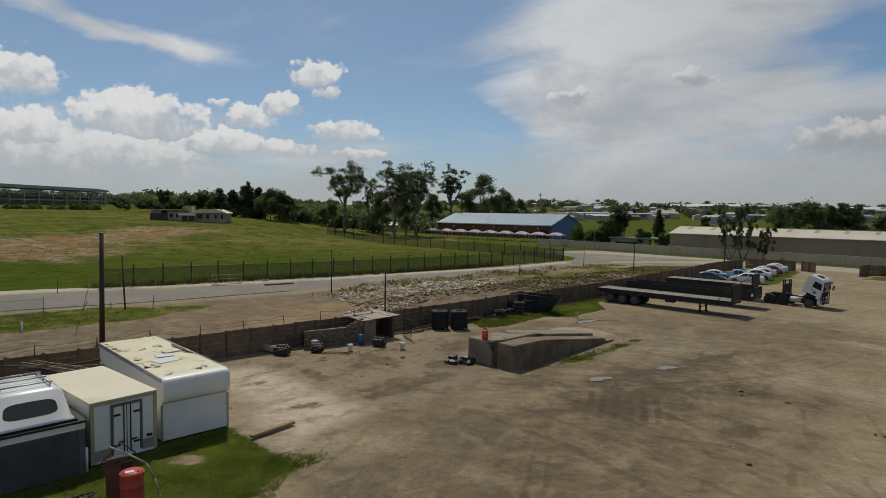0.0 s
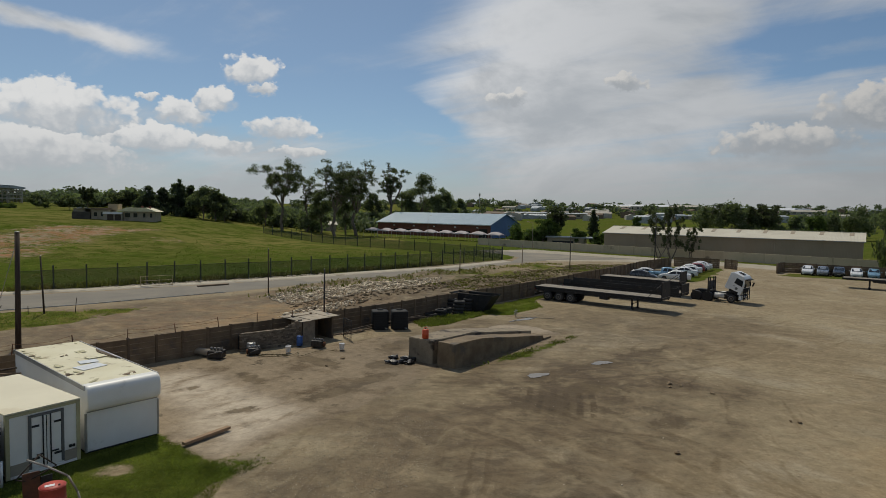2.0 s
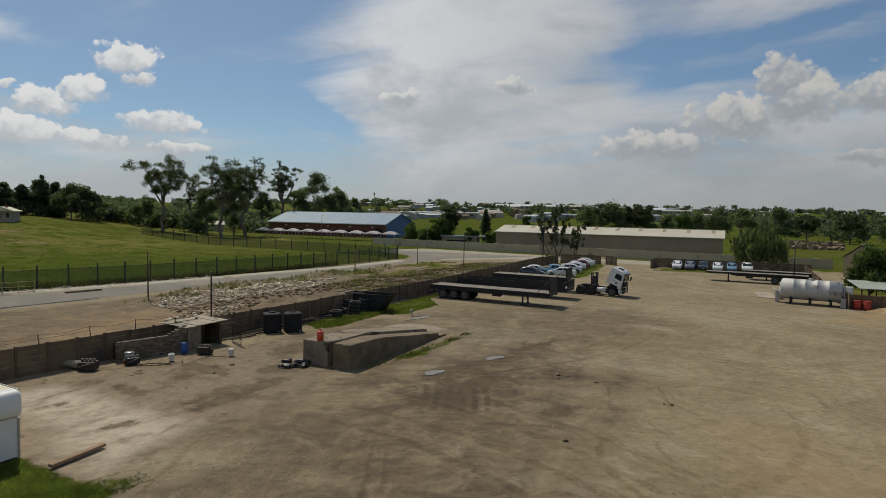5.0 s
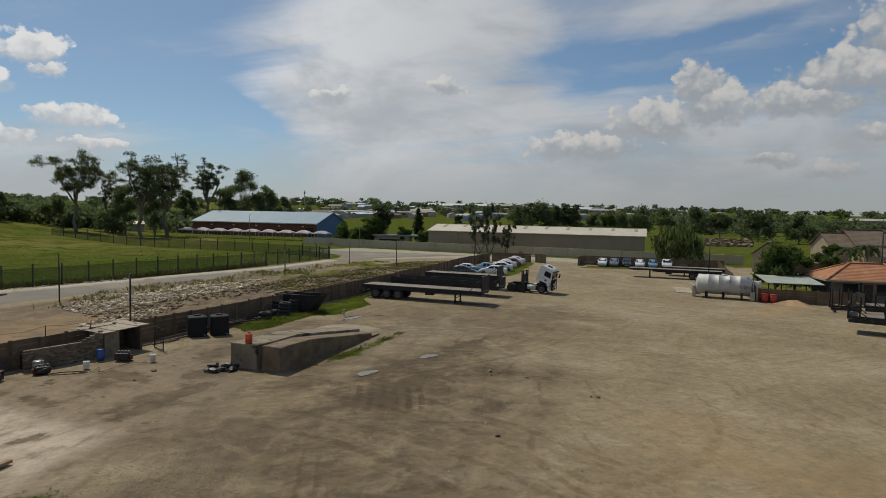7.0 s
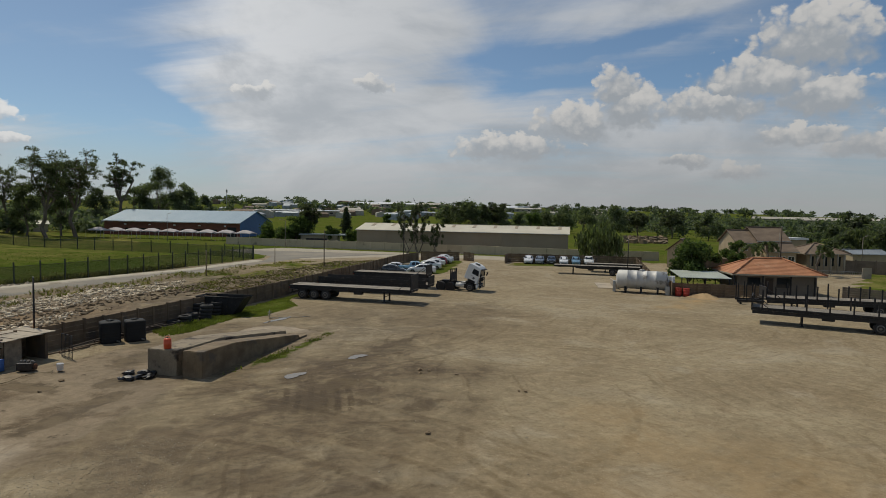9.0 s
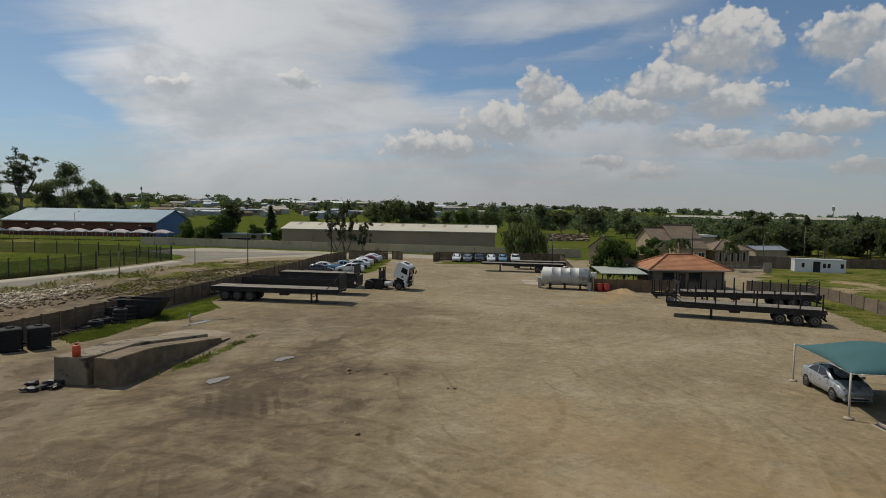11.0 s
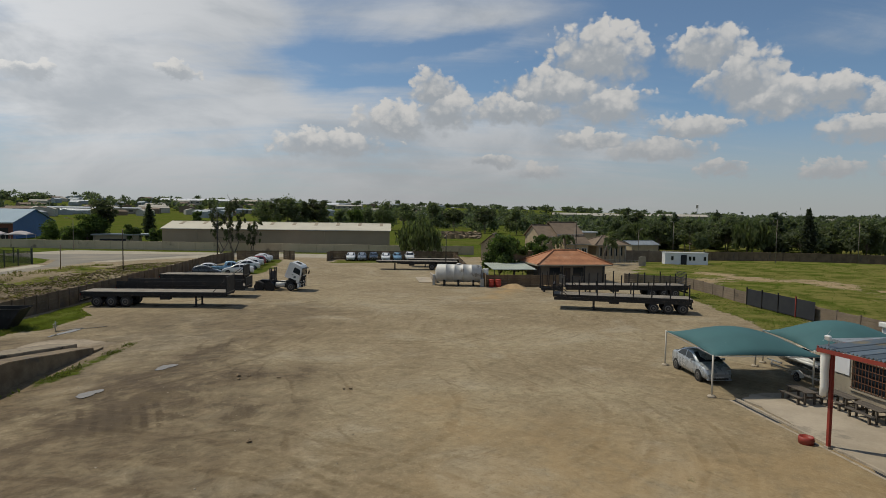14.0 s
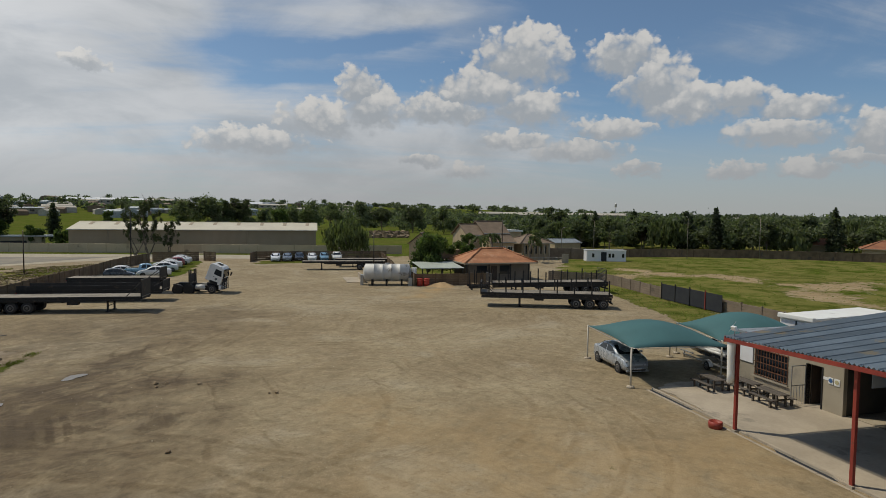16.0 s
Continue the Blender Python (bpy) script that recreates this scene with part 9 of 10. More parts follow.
# ---- by the grass and the verandah ----
def red_drum_corner():
    d = drum("faded red steel drum with white label on the grass", pose(-9.15, 17.3, 0.0), "drum_red", 0.33, 1.15)
    part("label", shift(cube(-0.12, 0.12, -0.07, 0.07, 0, 0.004), -0.05, -0.05, 1.175, 0, 0, 30), "cabin", d)
    f = thing("scrap_iron", "rusty steel plate and straps leaning beside the red drum", "frame", pose(-9.9, 17.9, 0, 0, 0, 40))
    part("plate", shift(cube(-0.22, 0.22, -0.03, 0.03, 0.0, 1.25), -0.1, 0, 0, -10, 0, 0), "rust", f)
    part("plate", shift(cube(-0.16, 0.16, -0.02, 0.02, 0.0, 1.05), 0.25, 0.1, 0, -6, 4, 15), "oily", f)
    for a, b in (((-0.5, 0, 1.2), (0.1, 0.1, 1.75)), ((0.1, 0.1, 1.75), (0.5, 0, 1.35)), ((-0.5, 0, 1.2), (-0.2, 0.2, 1.0)), ((0.5, 0, 1.35), (-0.2, 0.2, 1.0))):
        part("strap", rod(a, b, 0.02, seg=6), "wood", f)
    part("rope", path_tube([(-0.25, -0.1, 1.75), (0.2, -0.35, 1.5), (0.65, -0.6, 1.18), (0.85, -0.75, 0.7), (0.95, -0.85, 0.2), (1.05, -0.9, 0.03)], 0.03), "kerb", f, "pale frayed rope")
    e = thing("rusty_machine", "rusty orange machine part with coiled cable", "machine", pose(-10.6, 16.3, 0, 0, 0, 20))
    part("body", roughen(cube(-0.5, 0.5, -0.4, 0.4, 0.0, 0.62, 0.06), 0.3, 0.04), "rust", e)
    part("coil", path_tube([(0.28 * math.cos(a) + 0.02 * a, 0.24 * math.sin(a * 1.03), 0.66 + 0.004 * a) for a in [k * 0.45 for k in range(60)]], 0.025, 5), "oily", e)


red_drum_corner()


def picnic_bench(m):
    b = thing("picnic_bench", "dark wooden picnic table with attached benches", "bench", m, "picnic benches")
    for k in range(4):
        part("table_board", cube(-0.9, 0.9, -0.38 + k * 0.19, -0.205 + k * 0.19, 0.70, 0.745, 0.006), "bench_wood", b)
    for s in (-1, 1):
        for k in range(2):
            y = s * 0.72 + (k - 0.5) * 0.15
            part("seat_board", cube(-0.9, 0.9, y - 0.07, y + 0.07, 0.43, 0.47, 0.006), "bench_wood", b)
        for x in (-0.65, 0.65):
            part("leg", prism([(x - 0.05, 0.0), (x + 0.05, 0.0), (x + 0.05, 0.695), (x - 0.05, 0.695)], s * 0.30 - 0.05, s * 0.30 + 0.05), "bench_wood", b)
            part("seat_leg", cube(x - 0.05, x + 0.05, s * 0.72 - 0.06, s * 0.72 + 0.06, 0.0, 0.426), "bench_wood", b)
    for x in (-0.65, 0.65):
        part("cross_beam", cube(x - 0.10, x - 0.055, -0.82, 0.82, 0.33, 0.42), "bench_wood", b)


M["bench_wood"] = material("grey_weathered_bench_wood", (0.115, 0.095, 0.075), (0.075, 0.062, 0.05), 2.5, 0.85, bump=0.4, stretch=(0.6, 5, 5), vary=0.15)
for x, y in ((33.1, 7.3), (33.5, 5.7), (32.25, 4.35)):
    picnic_bench(heading(x, y, -0.63, -0.78, 0.09) @ Matrix.Scale(0.84, 4))


def bucket_pot():
    b = thing("tyre_planter", "red-painted half drum standing by the post", "planter", pose(27.15, 5.75, 0.0))
    part("body", lathe([(0.24, 0.0), (0.28, 0.03), (0.29, 0.14), (0.30, 0.16), (0.28, 0.3), (0.25, 0.31), (0.23, 0.2)], 18), "red_paint", b)
    part("soil", lathe([(0.23, 0.18), (0.05, 0.2)], 14), "clod", b)


bucket_pot()


def kerb_drain():
    k = thing("drain_channel", "narrow open drain channel along the verandah edge", "drain", heading(30.9, 9.95, -0.623, -0.782, 0), kind="structure")
    for y0, nm in ((0.32, "kerbstone"), (0.0, "kerbstone")):
        for j in range(13):
            part(nm, cube(j * 1.3, j * 1.3 + 1.28, y0, y0 + 0.12, -0.1, 0.11 if y0 else 0.03, 0.01), "slab", k)
    part("channel", cube(0, 16.8, 0.125, 0.315, -0.1, 0.012), "mesh_dark", k)


kerb_drain()
# the shade nets
shade_port(heading(30.8, 10.75, 0.72, 0.69, 0), 6.4, -5.6, 2.1, "shade_net", [(0.0, 0.0), (6.4, 0.0), (0.0, -5.5), (6.4, -5.5)], "green shade-net canopy on pale steel posts", 0.85)
shade_port(heading(36.1, 7.55, 0.77, 0.64, 0), 5.8, -6.0, 2.05, "shade_net", [(0.0, -0.1), (5.8, -0.1), (5.8, -5.9)], "green shade-net canopy beside the workshop", 1.15)


def boat():
    m = heading(37.18, 6.75, 0.6, 0.8, 0) @ Matrix.Diagonal((0.84, 0.95, 0.90, 1))
    t = thing("boat_trailer", "galvanised boat trailer with white mudguards", "trailer", m)
    for s in (-0.75, 0.75):
        part("rail", cube(0.2, 4.6, s - 0.04, s + 0.04, 0.42, 0.52), "galv", t)
        wheel(t, 1.8, s * 1.25, 0.28, 0.17, 1 if s > 0 else -1)
        arc = [(0.40 * math.cos(math.pi * q / 10), 0.40 * math.sin(math.pi * q / 10)) for q in range(11)]
        arc += [(0.36 * x / 0.40, 0.36 * z / 0.40) for x, z in arc[::-1]]
        part("mudguard", shift(prism(arc, -0.12, 0.12), 1.8, s * 1.25, 0.30), "white_paint", t)
    part("drawbar", cube(4.6, 6.0, -0.05, 0.05, 0.42, 0.50), "galv", t)
    part("axle", rod((1.8, -0.95, 0.28), (1.8, 0.95, 0.28), 0.04), "galv", t)
    part("cross_bar", cube(1.0, 1.1, -0.7, 0.7, 0.525, 0.58), "galv", t)
    part("jockey_wheel", rod((5.6, 0.0, 0.0), (5.6, 0.0, 0.42), 0.05), "galv", t)
    b = thing("boat", "white and dark speedboat with low windscreen on its trailer", "boat", m @ pose(0.1, 0, 0.585))
    rings = []
    for x, w, keel, sheer in ((0.0, 0.92, 0.0, 0.78), (1.2, 0.97, 0.0, 0.80), (2.6, 0.96, 0.02, 0.84), (3.8, 0.80, 0.08, 0.90), (4.8, 0.48, 0.26, 0.97), (5.4, 0.14, 0.55, 1.02), (5.6, 0.02, 0.85, 1.04)):
        rings.append([(x, 0, keel), (x, -w * 0.75, keel + 0.26), (x, -w, sheer), (x, w, sheer), (x, w * 0.75, keel + 0.26)])
    part("hull", loft(rings), "car_dark", b, "dark glossy hull with white band")
    deck = [[(x, -w, z), (x, -w * 0.6, z + 0.12), (x, w * 0.6, z + 0.12), (x, w, z)] for x, w, z in ((0.0, 0.93, 0.785), (1.2, 0.98, 0.805), (2.6, 0.97, 0.845), (3.8, 0.81, 0.905), (4.8, 0.49, 0.975), (5.5, 0.12, 1.03))]
    part("deck", loft(deck), "white_paint", b, "white moulded deck")
    part("cockpit", cube(0.5, 2.7, -0.55, 0.55, 0.94, 0.99, 0.02), "oily", b)
    part("windscreen", prism([(2.75, 0.95), (2.95, 0.95), (2.55, 1.3), (2.5, 1.3)], -0.6, 0.6), "glass", b)
    part("outboard", shift(cube(-0.45, 0.05, -0.2, 0.2, 0.3, 1.15, 0.08), 0, 0, 0), "black", b)
    for s in (-1, 1):
        band = [[(x, s * w, z - 0.17), (x, s * (w + 0.015), z - 0.16), (x, s * (w + 0.015), z + 0.02), (x, s * w, z + 0.02)] for x, w, z in ((0.0, 0.925, 0.785), (1.2, 0.975, 0.805), (2.6, 0.965, 0.845), (3.8, 0.805, 0.905), (4.8, 0.485, 0.975))]
        part("side_band", loft(band), "white_paint", b)


boat()


def sand_heap(x, y, r, h, mat, seed, label):
    bm = bmesh.new()
    rings = []
    for k in range(9):
        f = k / 8
        ring = []
        for j in range(26):
            a = 2 * math.pi * j / 26
            rr = r * (1 - f) * (1 + 0.16 * math.sin(3 * a + seed) + 0.1 * math.sin(7 * a + seed * 2))
            ring.append(bm.verts.new((rr * math.cos(a), rr * math.sin(a), h * (1 - (1 - f) ** 1.6) - 0.05)))
        rings.append(ring)
    for a, b in zip(rings, rings[1:]):
        for j in range(26):
            bm.faces.new((a[j], a[(j + 1) % 26], b[(j + 1) % 26], b[j])).smooth = True
    bmesh.ops.remove_doubles(bm, verts=bm.verts[:], dist=0.001)
    roughen(bm, 0.5, 0.08, seed)
    ob = part("mound", bm, mat)
    ob.matrix_world = pose(x, y, 0)
    tagged(ob, label, "heap")


M["sand"] = material("yellow_building_sand", (0.40, 0.275, 0.14), (0.30, 0.20, 0.10), 1.0, 0.98, bump=0.5, grain=14)
sand_heap(60.0, 45.4, 1.9, 0.5, "sand", 1.0, "heap of pale building sand by the hut wall")
sand_heap(63.2, 42.6, 1.0, 0.32, "sand", 2.0, "small heap of building sand by the hut wall")


# ---- trees and plants ----
def quads_mesh(name, centres, size, rng, mat, parent=None, flat=0.0, tall=1.0, droop=False, label=""):
    """Many small bent leaf sprays, each two triangles, with turns of their own."""
    n = len(centres)
    a = rng.normal(size=(n, 3))
    a[:, 2] *= (1 - flat)
    if droop:
        a[:, :2] *= 0.25
        a[:, 2] = -np.abs(a[:, 2]) - 0.6
    a /= np.linalg.norm(a, axis=1, keepdims=True) + 1e-9
    b = np.cross(a, rng.normal(size=(n, 3)))
    b /= np.linalg.norm(b, axis=1, keepdims=True) + 1e-9
    c = np.cross(a, b)
    s = (np.asarray(size) * rng.uniform(0.6, 1.4, n))[:, None]
    p0, p2 = centres - a * s * tall, centres + a * s * tall
    p1, p3 = centres + b * s * 0.55 + c * s * 0.18, centres - b * s * 0.55 + c * s * 0.18
    co = np.stack([p0, p1, p2, p3], 1).reshape(-1, 3)
    me = bpy.data.meshes.new(name)
    me.vertices.add(4 * n)
    me.vertices.foreach_set("co", co.astype(np.float32).ravel())
    me.loops.add(4 * n)
    me.loops.foreach_set("vertex_index", np.arange(4 * n))
    me.polygons.add(n)
    me.polygons.foreach_set("loop_start", np.arange(0, 4 * n, 4))
    me.update(calc_edges=True)
    me.materials.append(M[mat])
    ob = new(name, me)
    if parent is not None:
        ob.parent = parent
    if label:
        ob["label"] = label
    return ob


def blob_points(blobs, n, rng):
    """Points spread through rounded clumps, thinning out at their rims."""
    blobs = np.array(blobs, float)
    vol = blobs[:, 3] * blobs[:, 4]
    pick = rng.choice(len(blobs), n, p=vol / vol.sum())
    d = rng.normal(size=(n, 3))
    d /= np.linalg.norm(d, axis=1, keepdims=True)
    r = rng.random(n) ** 0.45 * (1 + 0.22 * rng.normal(size=n))
    k = blobs[pick]
    return k[:, :3] + d * r[:, None] * np.stack([k[:, 3], k[:, 3], k[:, 4]], 1)


def limb(bm, a, b, r0, r1, rng, bends=3):
    pts = [Vector(a).lerp(Vector(b), k / bends) for k in range(bends + 1)]
    for p in pts[1:-1]:
        p += Vector(rng.normal(size=3)) * (Vector(b) - Vector(a)).length * 0.06
    for k in range(bends):
        tube(bm, pts[k], pts[k + 1], r0 + (r1 - r0) * k / bends, r0 + (r1 - r0) * (k + 1) / bends, 7, caps=False)


def tree(kind, at, height, spread, label, seed, leaves=2400, leaf=0.42, z=None, group=""):
    rng = np.random.default_rng(seed)
    z = land_at(at[0], at[1]) if z is None else z
    t = thing("tree", label, "tree", pose(at[0], at[1], z), group)
    bm = bmesh.new()
    blobs = []
    mat = {"gum": "gum_leaf", "wispy": "gum_leaf", "round": "tree_leaf", "conifer": "dark_leaf", "cypress": "dark_leaf", "willow": "willow_leaf", "bush": "bright_leaf", "palm": "tree_leaf"}[kind]
    base_r = max(height * 0.016, 0.08)
    if kind == "gum":
        fork = height * rng.uniform(0.26, 0.36)
        limb(bm, (0, 0, -0.3), (rng.normal() * 0.3, rng.normal() * 0.3, fork), base_r * 1.3, base_r, rng)
        stems = 5
        for k in range(stems):
            a = 2 * math.pi * k / stems + rng.uniform(-0.5, 0.5)
            reach = spread * rng.uniform(0.2, 0.72)
            top = Vector((math.cos(a) * reach, math.sin(a) * reach, height * rng.uniform(0.70, 0.96)))
            limb(bm, (0, 0, fork), top, base_r * 0.75, base_r * 0.18, rng, 4)
            for j in range(12):
                f = rng.uniform(0.30, 1.0)
                p = Vector((0, 0, fork)).lerp(top, f)
                o = Vector((rng.normal() * 0.5, rng.normal() * 0.5, rng.uniform(-0.10, 0.30)))
                q = p + o * spread * 0.62
                q.z = min(q.z, height * 0.97)
                limb(bm, p, q, base_r * 0.25, base_r * 0.06, rng, 2)
                for _ in range(2):
                    s = spread * rng.uniform(0.09, 0.21)
                    c = q + Vector(rng.normal(size=3)) * spread * 0.07
                    blobs.append((c.x, c.y, c.z, s, s * rng.uniform(0.45, 0.85)))
            s = spread * rng.uniform(0.14, 0.24)
            blobs.append((top.x, top.y, top.z, s, s * 0.75))
    elif kind == "wispy":
        for k in range(3):
            a = rng.uniform(0, 6.28)
            top = Vector((math.cos(a) * spread * 0.7, math.sin(a) * spread * 0.7, height * rng.uniform(0.72, 1.0)))
            foot = Vector((math.cos(a) * 0.1, math.sin(a) * 0.1, -0.2))
            limb(bm, foot, top, base_r * 0.7, base_r * 0.12, rng, 5)
            for j in range(13):
                f = rng.uniform(0.34, 1.0)
                p = foot.lerp(top, f)
                q = p + Vector((rng.normal() * 0.30, rng.normal() * 0.30, rng.uniform(0.0, 0.16))) * spread
                limb(bm, p, q, base_r * 0.16, base_r * 0.05, rng, 2)
                s = spread * rng.uniform(0.10, 0.24)
                blobs.append((q.x, q.y, q.z - s * 0.4, s * 0.8, s * rng.uniform(0.9, 1.7)))
    elif kind == "round":
        fork = height * 0.25
        limb(bm, (0, 0, -0.3), (0, 0, fork), base_r * 1.3, base_r, rng, 2)
        for k in range(15):
            a, f = rng.uniform(0, 6.28), rng.uniform(0.28, 0.9)
            w = spread * math.sin(math.pi * min(f + 0.08, 1)) * rng.uniform(0.4, 0.85)
            q = Vector((math.cos(a) * w, math.sin(a) * w, height * f))
            limb(bm, (0, 0, fork), q, base_r * 0.4, base_r * 0.08, rng, 3)
            s = spread * rng.uniform(0.26, 0.42)
            blobs.append((q.x, q.y, q.z, s, s * 0.8))
    elif kind == "conifer":
        limb(bm, (0, 0, -0.3), (0, 0, height * 0.93), base_r * 1.2, base_r * 0.1, rng, 4)
        for k in range(34):
            f = rng.uniform(0.08, 1.0)
            a = rng.uniform(0, 6.28)
            w = spread * (1 - f) ** 0.75 * rng.uniform(0.5, 1.0)
            s = spread * (0.19 + 0.26 * (1 - f))
            blobs.append((math.cos(a) * w, math.sin(a) * w, height * f * 0.96, s, s * 0.7))
    elif kind == "cypress":
        limb(bm, (0, 0, -0.3), (0, 0, height * 0.9), base_r * 1.1, base_r * 0.1, rng, 3)
        for k in range(26):
            f = k / 25
            s = spread * (0.35 + 0.75 * math.sin(math.pi * min(f * 0.85 + 0.12, 1))) * (1 - 0.45 * f)
            blobs.append((rng.normal() * 0.1, rng.normal() * 0.1, 0.4 + height * 0.96 * f, s, height * 0.05))
    elif kind == "willow":
        fork = height * 0.4
        limb(bm, (0, 0, -0.3), (0, 0, fork), base_r * 1.4, base_r, rng, 2)
        pts = []
        for k in range(60):
            a, w = rng.uniform(0, 6.28), spread * math.sqrt(rng.uniform(0.05, 1))
            q = Vector((math.cos(a) * w, math.sin(a) * w, height * (1 - 0.35 * (w / spread) ** 2) * rng.uniform(0.85, 1.0)))
            if k < 16:
                limb(bm, (0, 0, fork), q, base_r * 0.4, base_r * 0.06, rng, 3)
            drop = rng.uniform(0.4, 0.85) * q.z
            m = leaves // 60
            f = rng.random(m)
            pts.append(np.stack([q.x + rng.normal(size=m) * 0.4, q.y + rng.normal(size=m) * 0.4, q.z - f * drop], 1))
        quads_mesh("crown", np.concatenate(pts), leaf, rng, mat, t, tall=1.7, droop=True)
        part("trunk", bm, "bark", t)
        return t
    elif kind == "bush":
        limb(bm, (0, 0, -0.2), (0, 0, height * 0.4), base_r, base_r * 0.6, rng, 2)
        for k in range(16):
            a, f = rng.uniform(0, 6.28), rng.uniform(0.1, 0.86)
            w = spread * math.sqrt(max(1 - f * f, 0.1)) * rng.uniform(0.3, 0.8)
            s = spread * rng.uniform(0.26, 0.42)
            q = (math.cos(a) * w, math.sin(a) * w, height * f)
            limb(bm, (0, 0, height * 0.1), q, base_r * 0.4, base_r * 0.1, rng, 2)
            blobs.append((*q, s, s * 0.8))
    elif kind == "palm":
        limb(bm, (0, 0, -0.2), (0.1, 0, height * 0.8), base_r * 2.2, base_r * 1.4, rng, 3)
        pts = []
        for k in range(16):
            a, up = rng.uniform(0, 6.28), rng.uniform(-0.1, 0.8)
            for f in np.linspace(0.1, 1, 22):
                pts.append((0.1 + math.cos(a) * f * spread, math.sin(a) * f * spread, height * 0.8 + spread * (up * f - 0.9 * f * f)))
        quads_mesh("crown", np.array(pts), leaf, rng, mat, t)
        part("trunk", bm, "bark", t)
        return t
    part("trunk", bm, "bark", t)
    quads_mesh("crown", blob_points(blobs, leaves, rng), leaf, rng, mat, t)
    return t


def far_tree(kind, az, dist, top_el, spread, label, seed, leaves=2400, leaf=0.42, group=""):
    """A tree whose top stands at an angle over the level line of an eye 9 m up."""
    p = polar(az, dist)
    g = land_at(p.x, p.y)
    return tree(kind, (p.x, p.y), 9 + dist * math.tan(radians(top_el)) - g, spread, label, seed, leaves, leaf, None, group)


GUM = "tall thin-crowned gum tree with pale trunk"
far_tree("gum", 9.4, 222, 5.1, 8.5, GUM, 1, 11000, 0.24, "gum trees")
far_tree("gum", 7.2, 236, 3.1, 5.0, "half-bare gum tree with thin crown", 21, 1800, 0.26, "gum trees")
far_tree("gum", 4.6, 214, 5.3, 9.0, GUM, 2, 9500, 0.24, "gum trees")
far_tree("gum", 2.6, 224, 5.8, 8.5, GUM, 3, 9500, 0.24, "gum trees")
far_tree("gum", -0.7, 272, 5.1, 6.9, GUM, 4, 8500, 0.24, "gum trees")
far_tree("round", -3.6, 282, 4.0, 8.8, "broad dark gum tree behind the factory", 5, 9000, 0.36, "gum trees")
far_tree("round", -5.6, 280, 2.6, 6.4, "dark rounded tree behind the factory", 6, 6500, 0.36, "gum trees")
far_tree("round", -7.3, 276, 1.7, 4.0, "dark rounded tree behind the factory", 7, 4000, 0.36, "gum trees")
for k, (az, d, el, sp) in enumerate(((5.9, 226, 2.1, 5.5), (3.6, 230, 2.4, 5.5), (1.0, 275, 1.9, 5.5), (-1.9, 282, 2.2, 6.0), (10.9, 240, 1.3, 4.5))):
    far_tree("round", az, d, el, sp, "dark leafy tree under the tall gums", 30 + k, 4500, 0.34, "trees under the gums")
for k, (az, el, sp) in enumerate(((20.6, 1.8, 5.2), (19.5, 1.7, 4.8), (18.2, 2.6, 5.6), (17.2, 2.0, 5.0))):
    far_tree("conifer", az, 232 + 3 * k, el, sp, "tall dark conifer beside the hillside house", 40 + k, 7000, 0.36, "dark conifers")
for k, (az, el, sp) in enumerate(((16.2, 2.0, 5.5), (15.2, 1.7, 5.0), (14.4, 1.1, 4.0))):
    far_tree("round", az, 230, el, sp, "dark rounded tree on the hillside", 50 + k, 5500, 0.36, "hillside trees")
far_tree("gum", 25.1, 285, 1.5, 3.6, "slim gum tree behind the house", 60, 1600, 0.5)
far_tree("gum", 23.0, 330, 1.1, 5.0, "slim gum tree behind the house", 61, 1400, 0.5)
far_tree("gum", 21.8, 330, 1.2, 5.0, "slim gum tree behind the house", 62, 1400, 0.5)
far_tree("round", 26.4, 280, 0.8, 5.0, "low dark tree behind the house", 63, 1800, 0.5)
far_tree("round", 28.6, 300, 0.7, 5.0, "low dark tree before the unfinished hall", 64, 1800, 0.5)
for k, az in enumerate((35.8, 34.4, 33.0, 31.6, 30.6)):
    far_tree("bush", az, 300, -0.15 + 0.15 * (k % 2), 4.2, "dark bushy tree before the unfinished hall", 70 + k, 2200, 0.5, "trees before the unfinished hall")
# round the factory's gable and the shelter
for k, (az, d, el, sp, kd) in enumerate(((-12.9, 190, -0.75, 4.2, "bush"), (-15.2, 178, -0.2, 4.4, "bush"), (-16.3, 182, 1.0, 4.0, "gum"), (-15.8, 180, 0.2, 3.6, "bush"), (-19.8, 205, 0.5, 2.2, "cypress"), (-18.5, 176, -0.9, 2.4, "bush"), (-14.2, 176, -1.0, 3.0, "bush"), (-20.3, 172, -1.2, 2.2, "bush"))):
    far_tree(kd, az, d, el, sp, "leafy tree beside the factory and the shelter", 80 + k, 3400, 0.28, "trees by the factory")
# thin gums before the warehouse
far_tree("wispy", -25.6, 139, 1.0, 2.6, "thin gum sapling before the warehouse", 90, 2600, 0.16, "gums before the warehouse")
far_tree("wispy", -26.7, 140, 1.7, 3.2, "thin gum tree before the warehouse", 91, 4200, 0.16, "gums before the warehouse")
far_tree("wispy", -28.3, 139, -0.2, 2.0, "thin gum sapling before the warehouse", 92, 1800, 0.16, "gums before the warehouse")
far_tree("willow", -43.7, 122, -0.35, 4.3, "weeping willow behind the parked cars", 95, 3900, 0.28)
far_tree("bush", -51.6, 86, -1.35, 2.9, "bright green bushy tree beside the lean-to", 96, 5200, 0.2)
far_tree("bush", -52.9, 88, -1.2, 2.4, "dark green bushy tree beside the lean-to", 97, 4200, 0.2)
far_tree("bush", -54.9, 92, -2.0, 2.0, "bright green bush behind the hut", 98, 3600, 0.2)
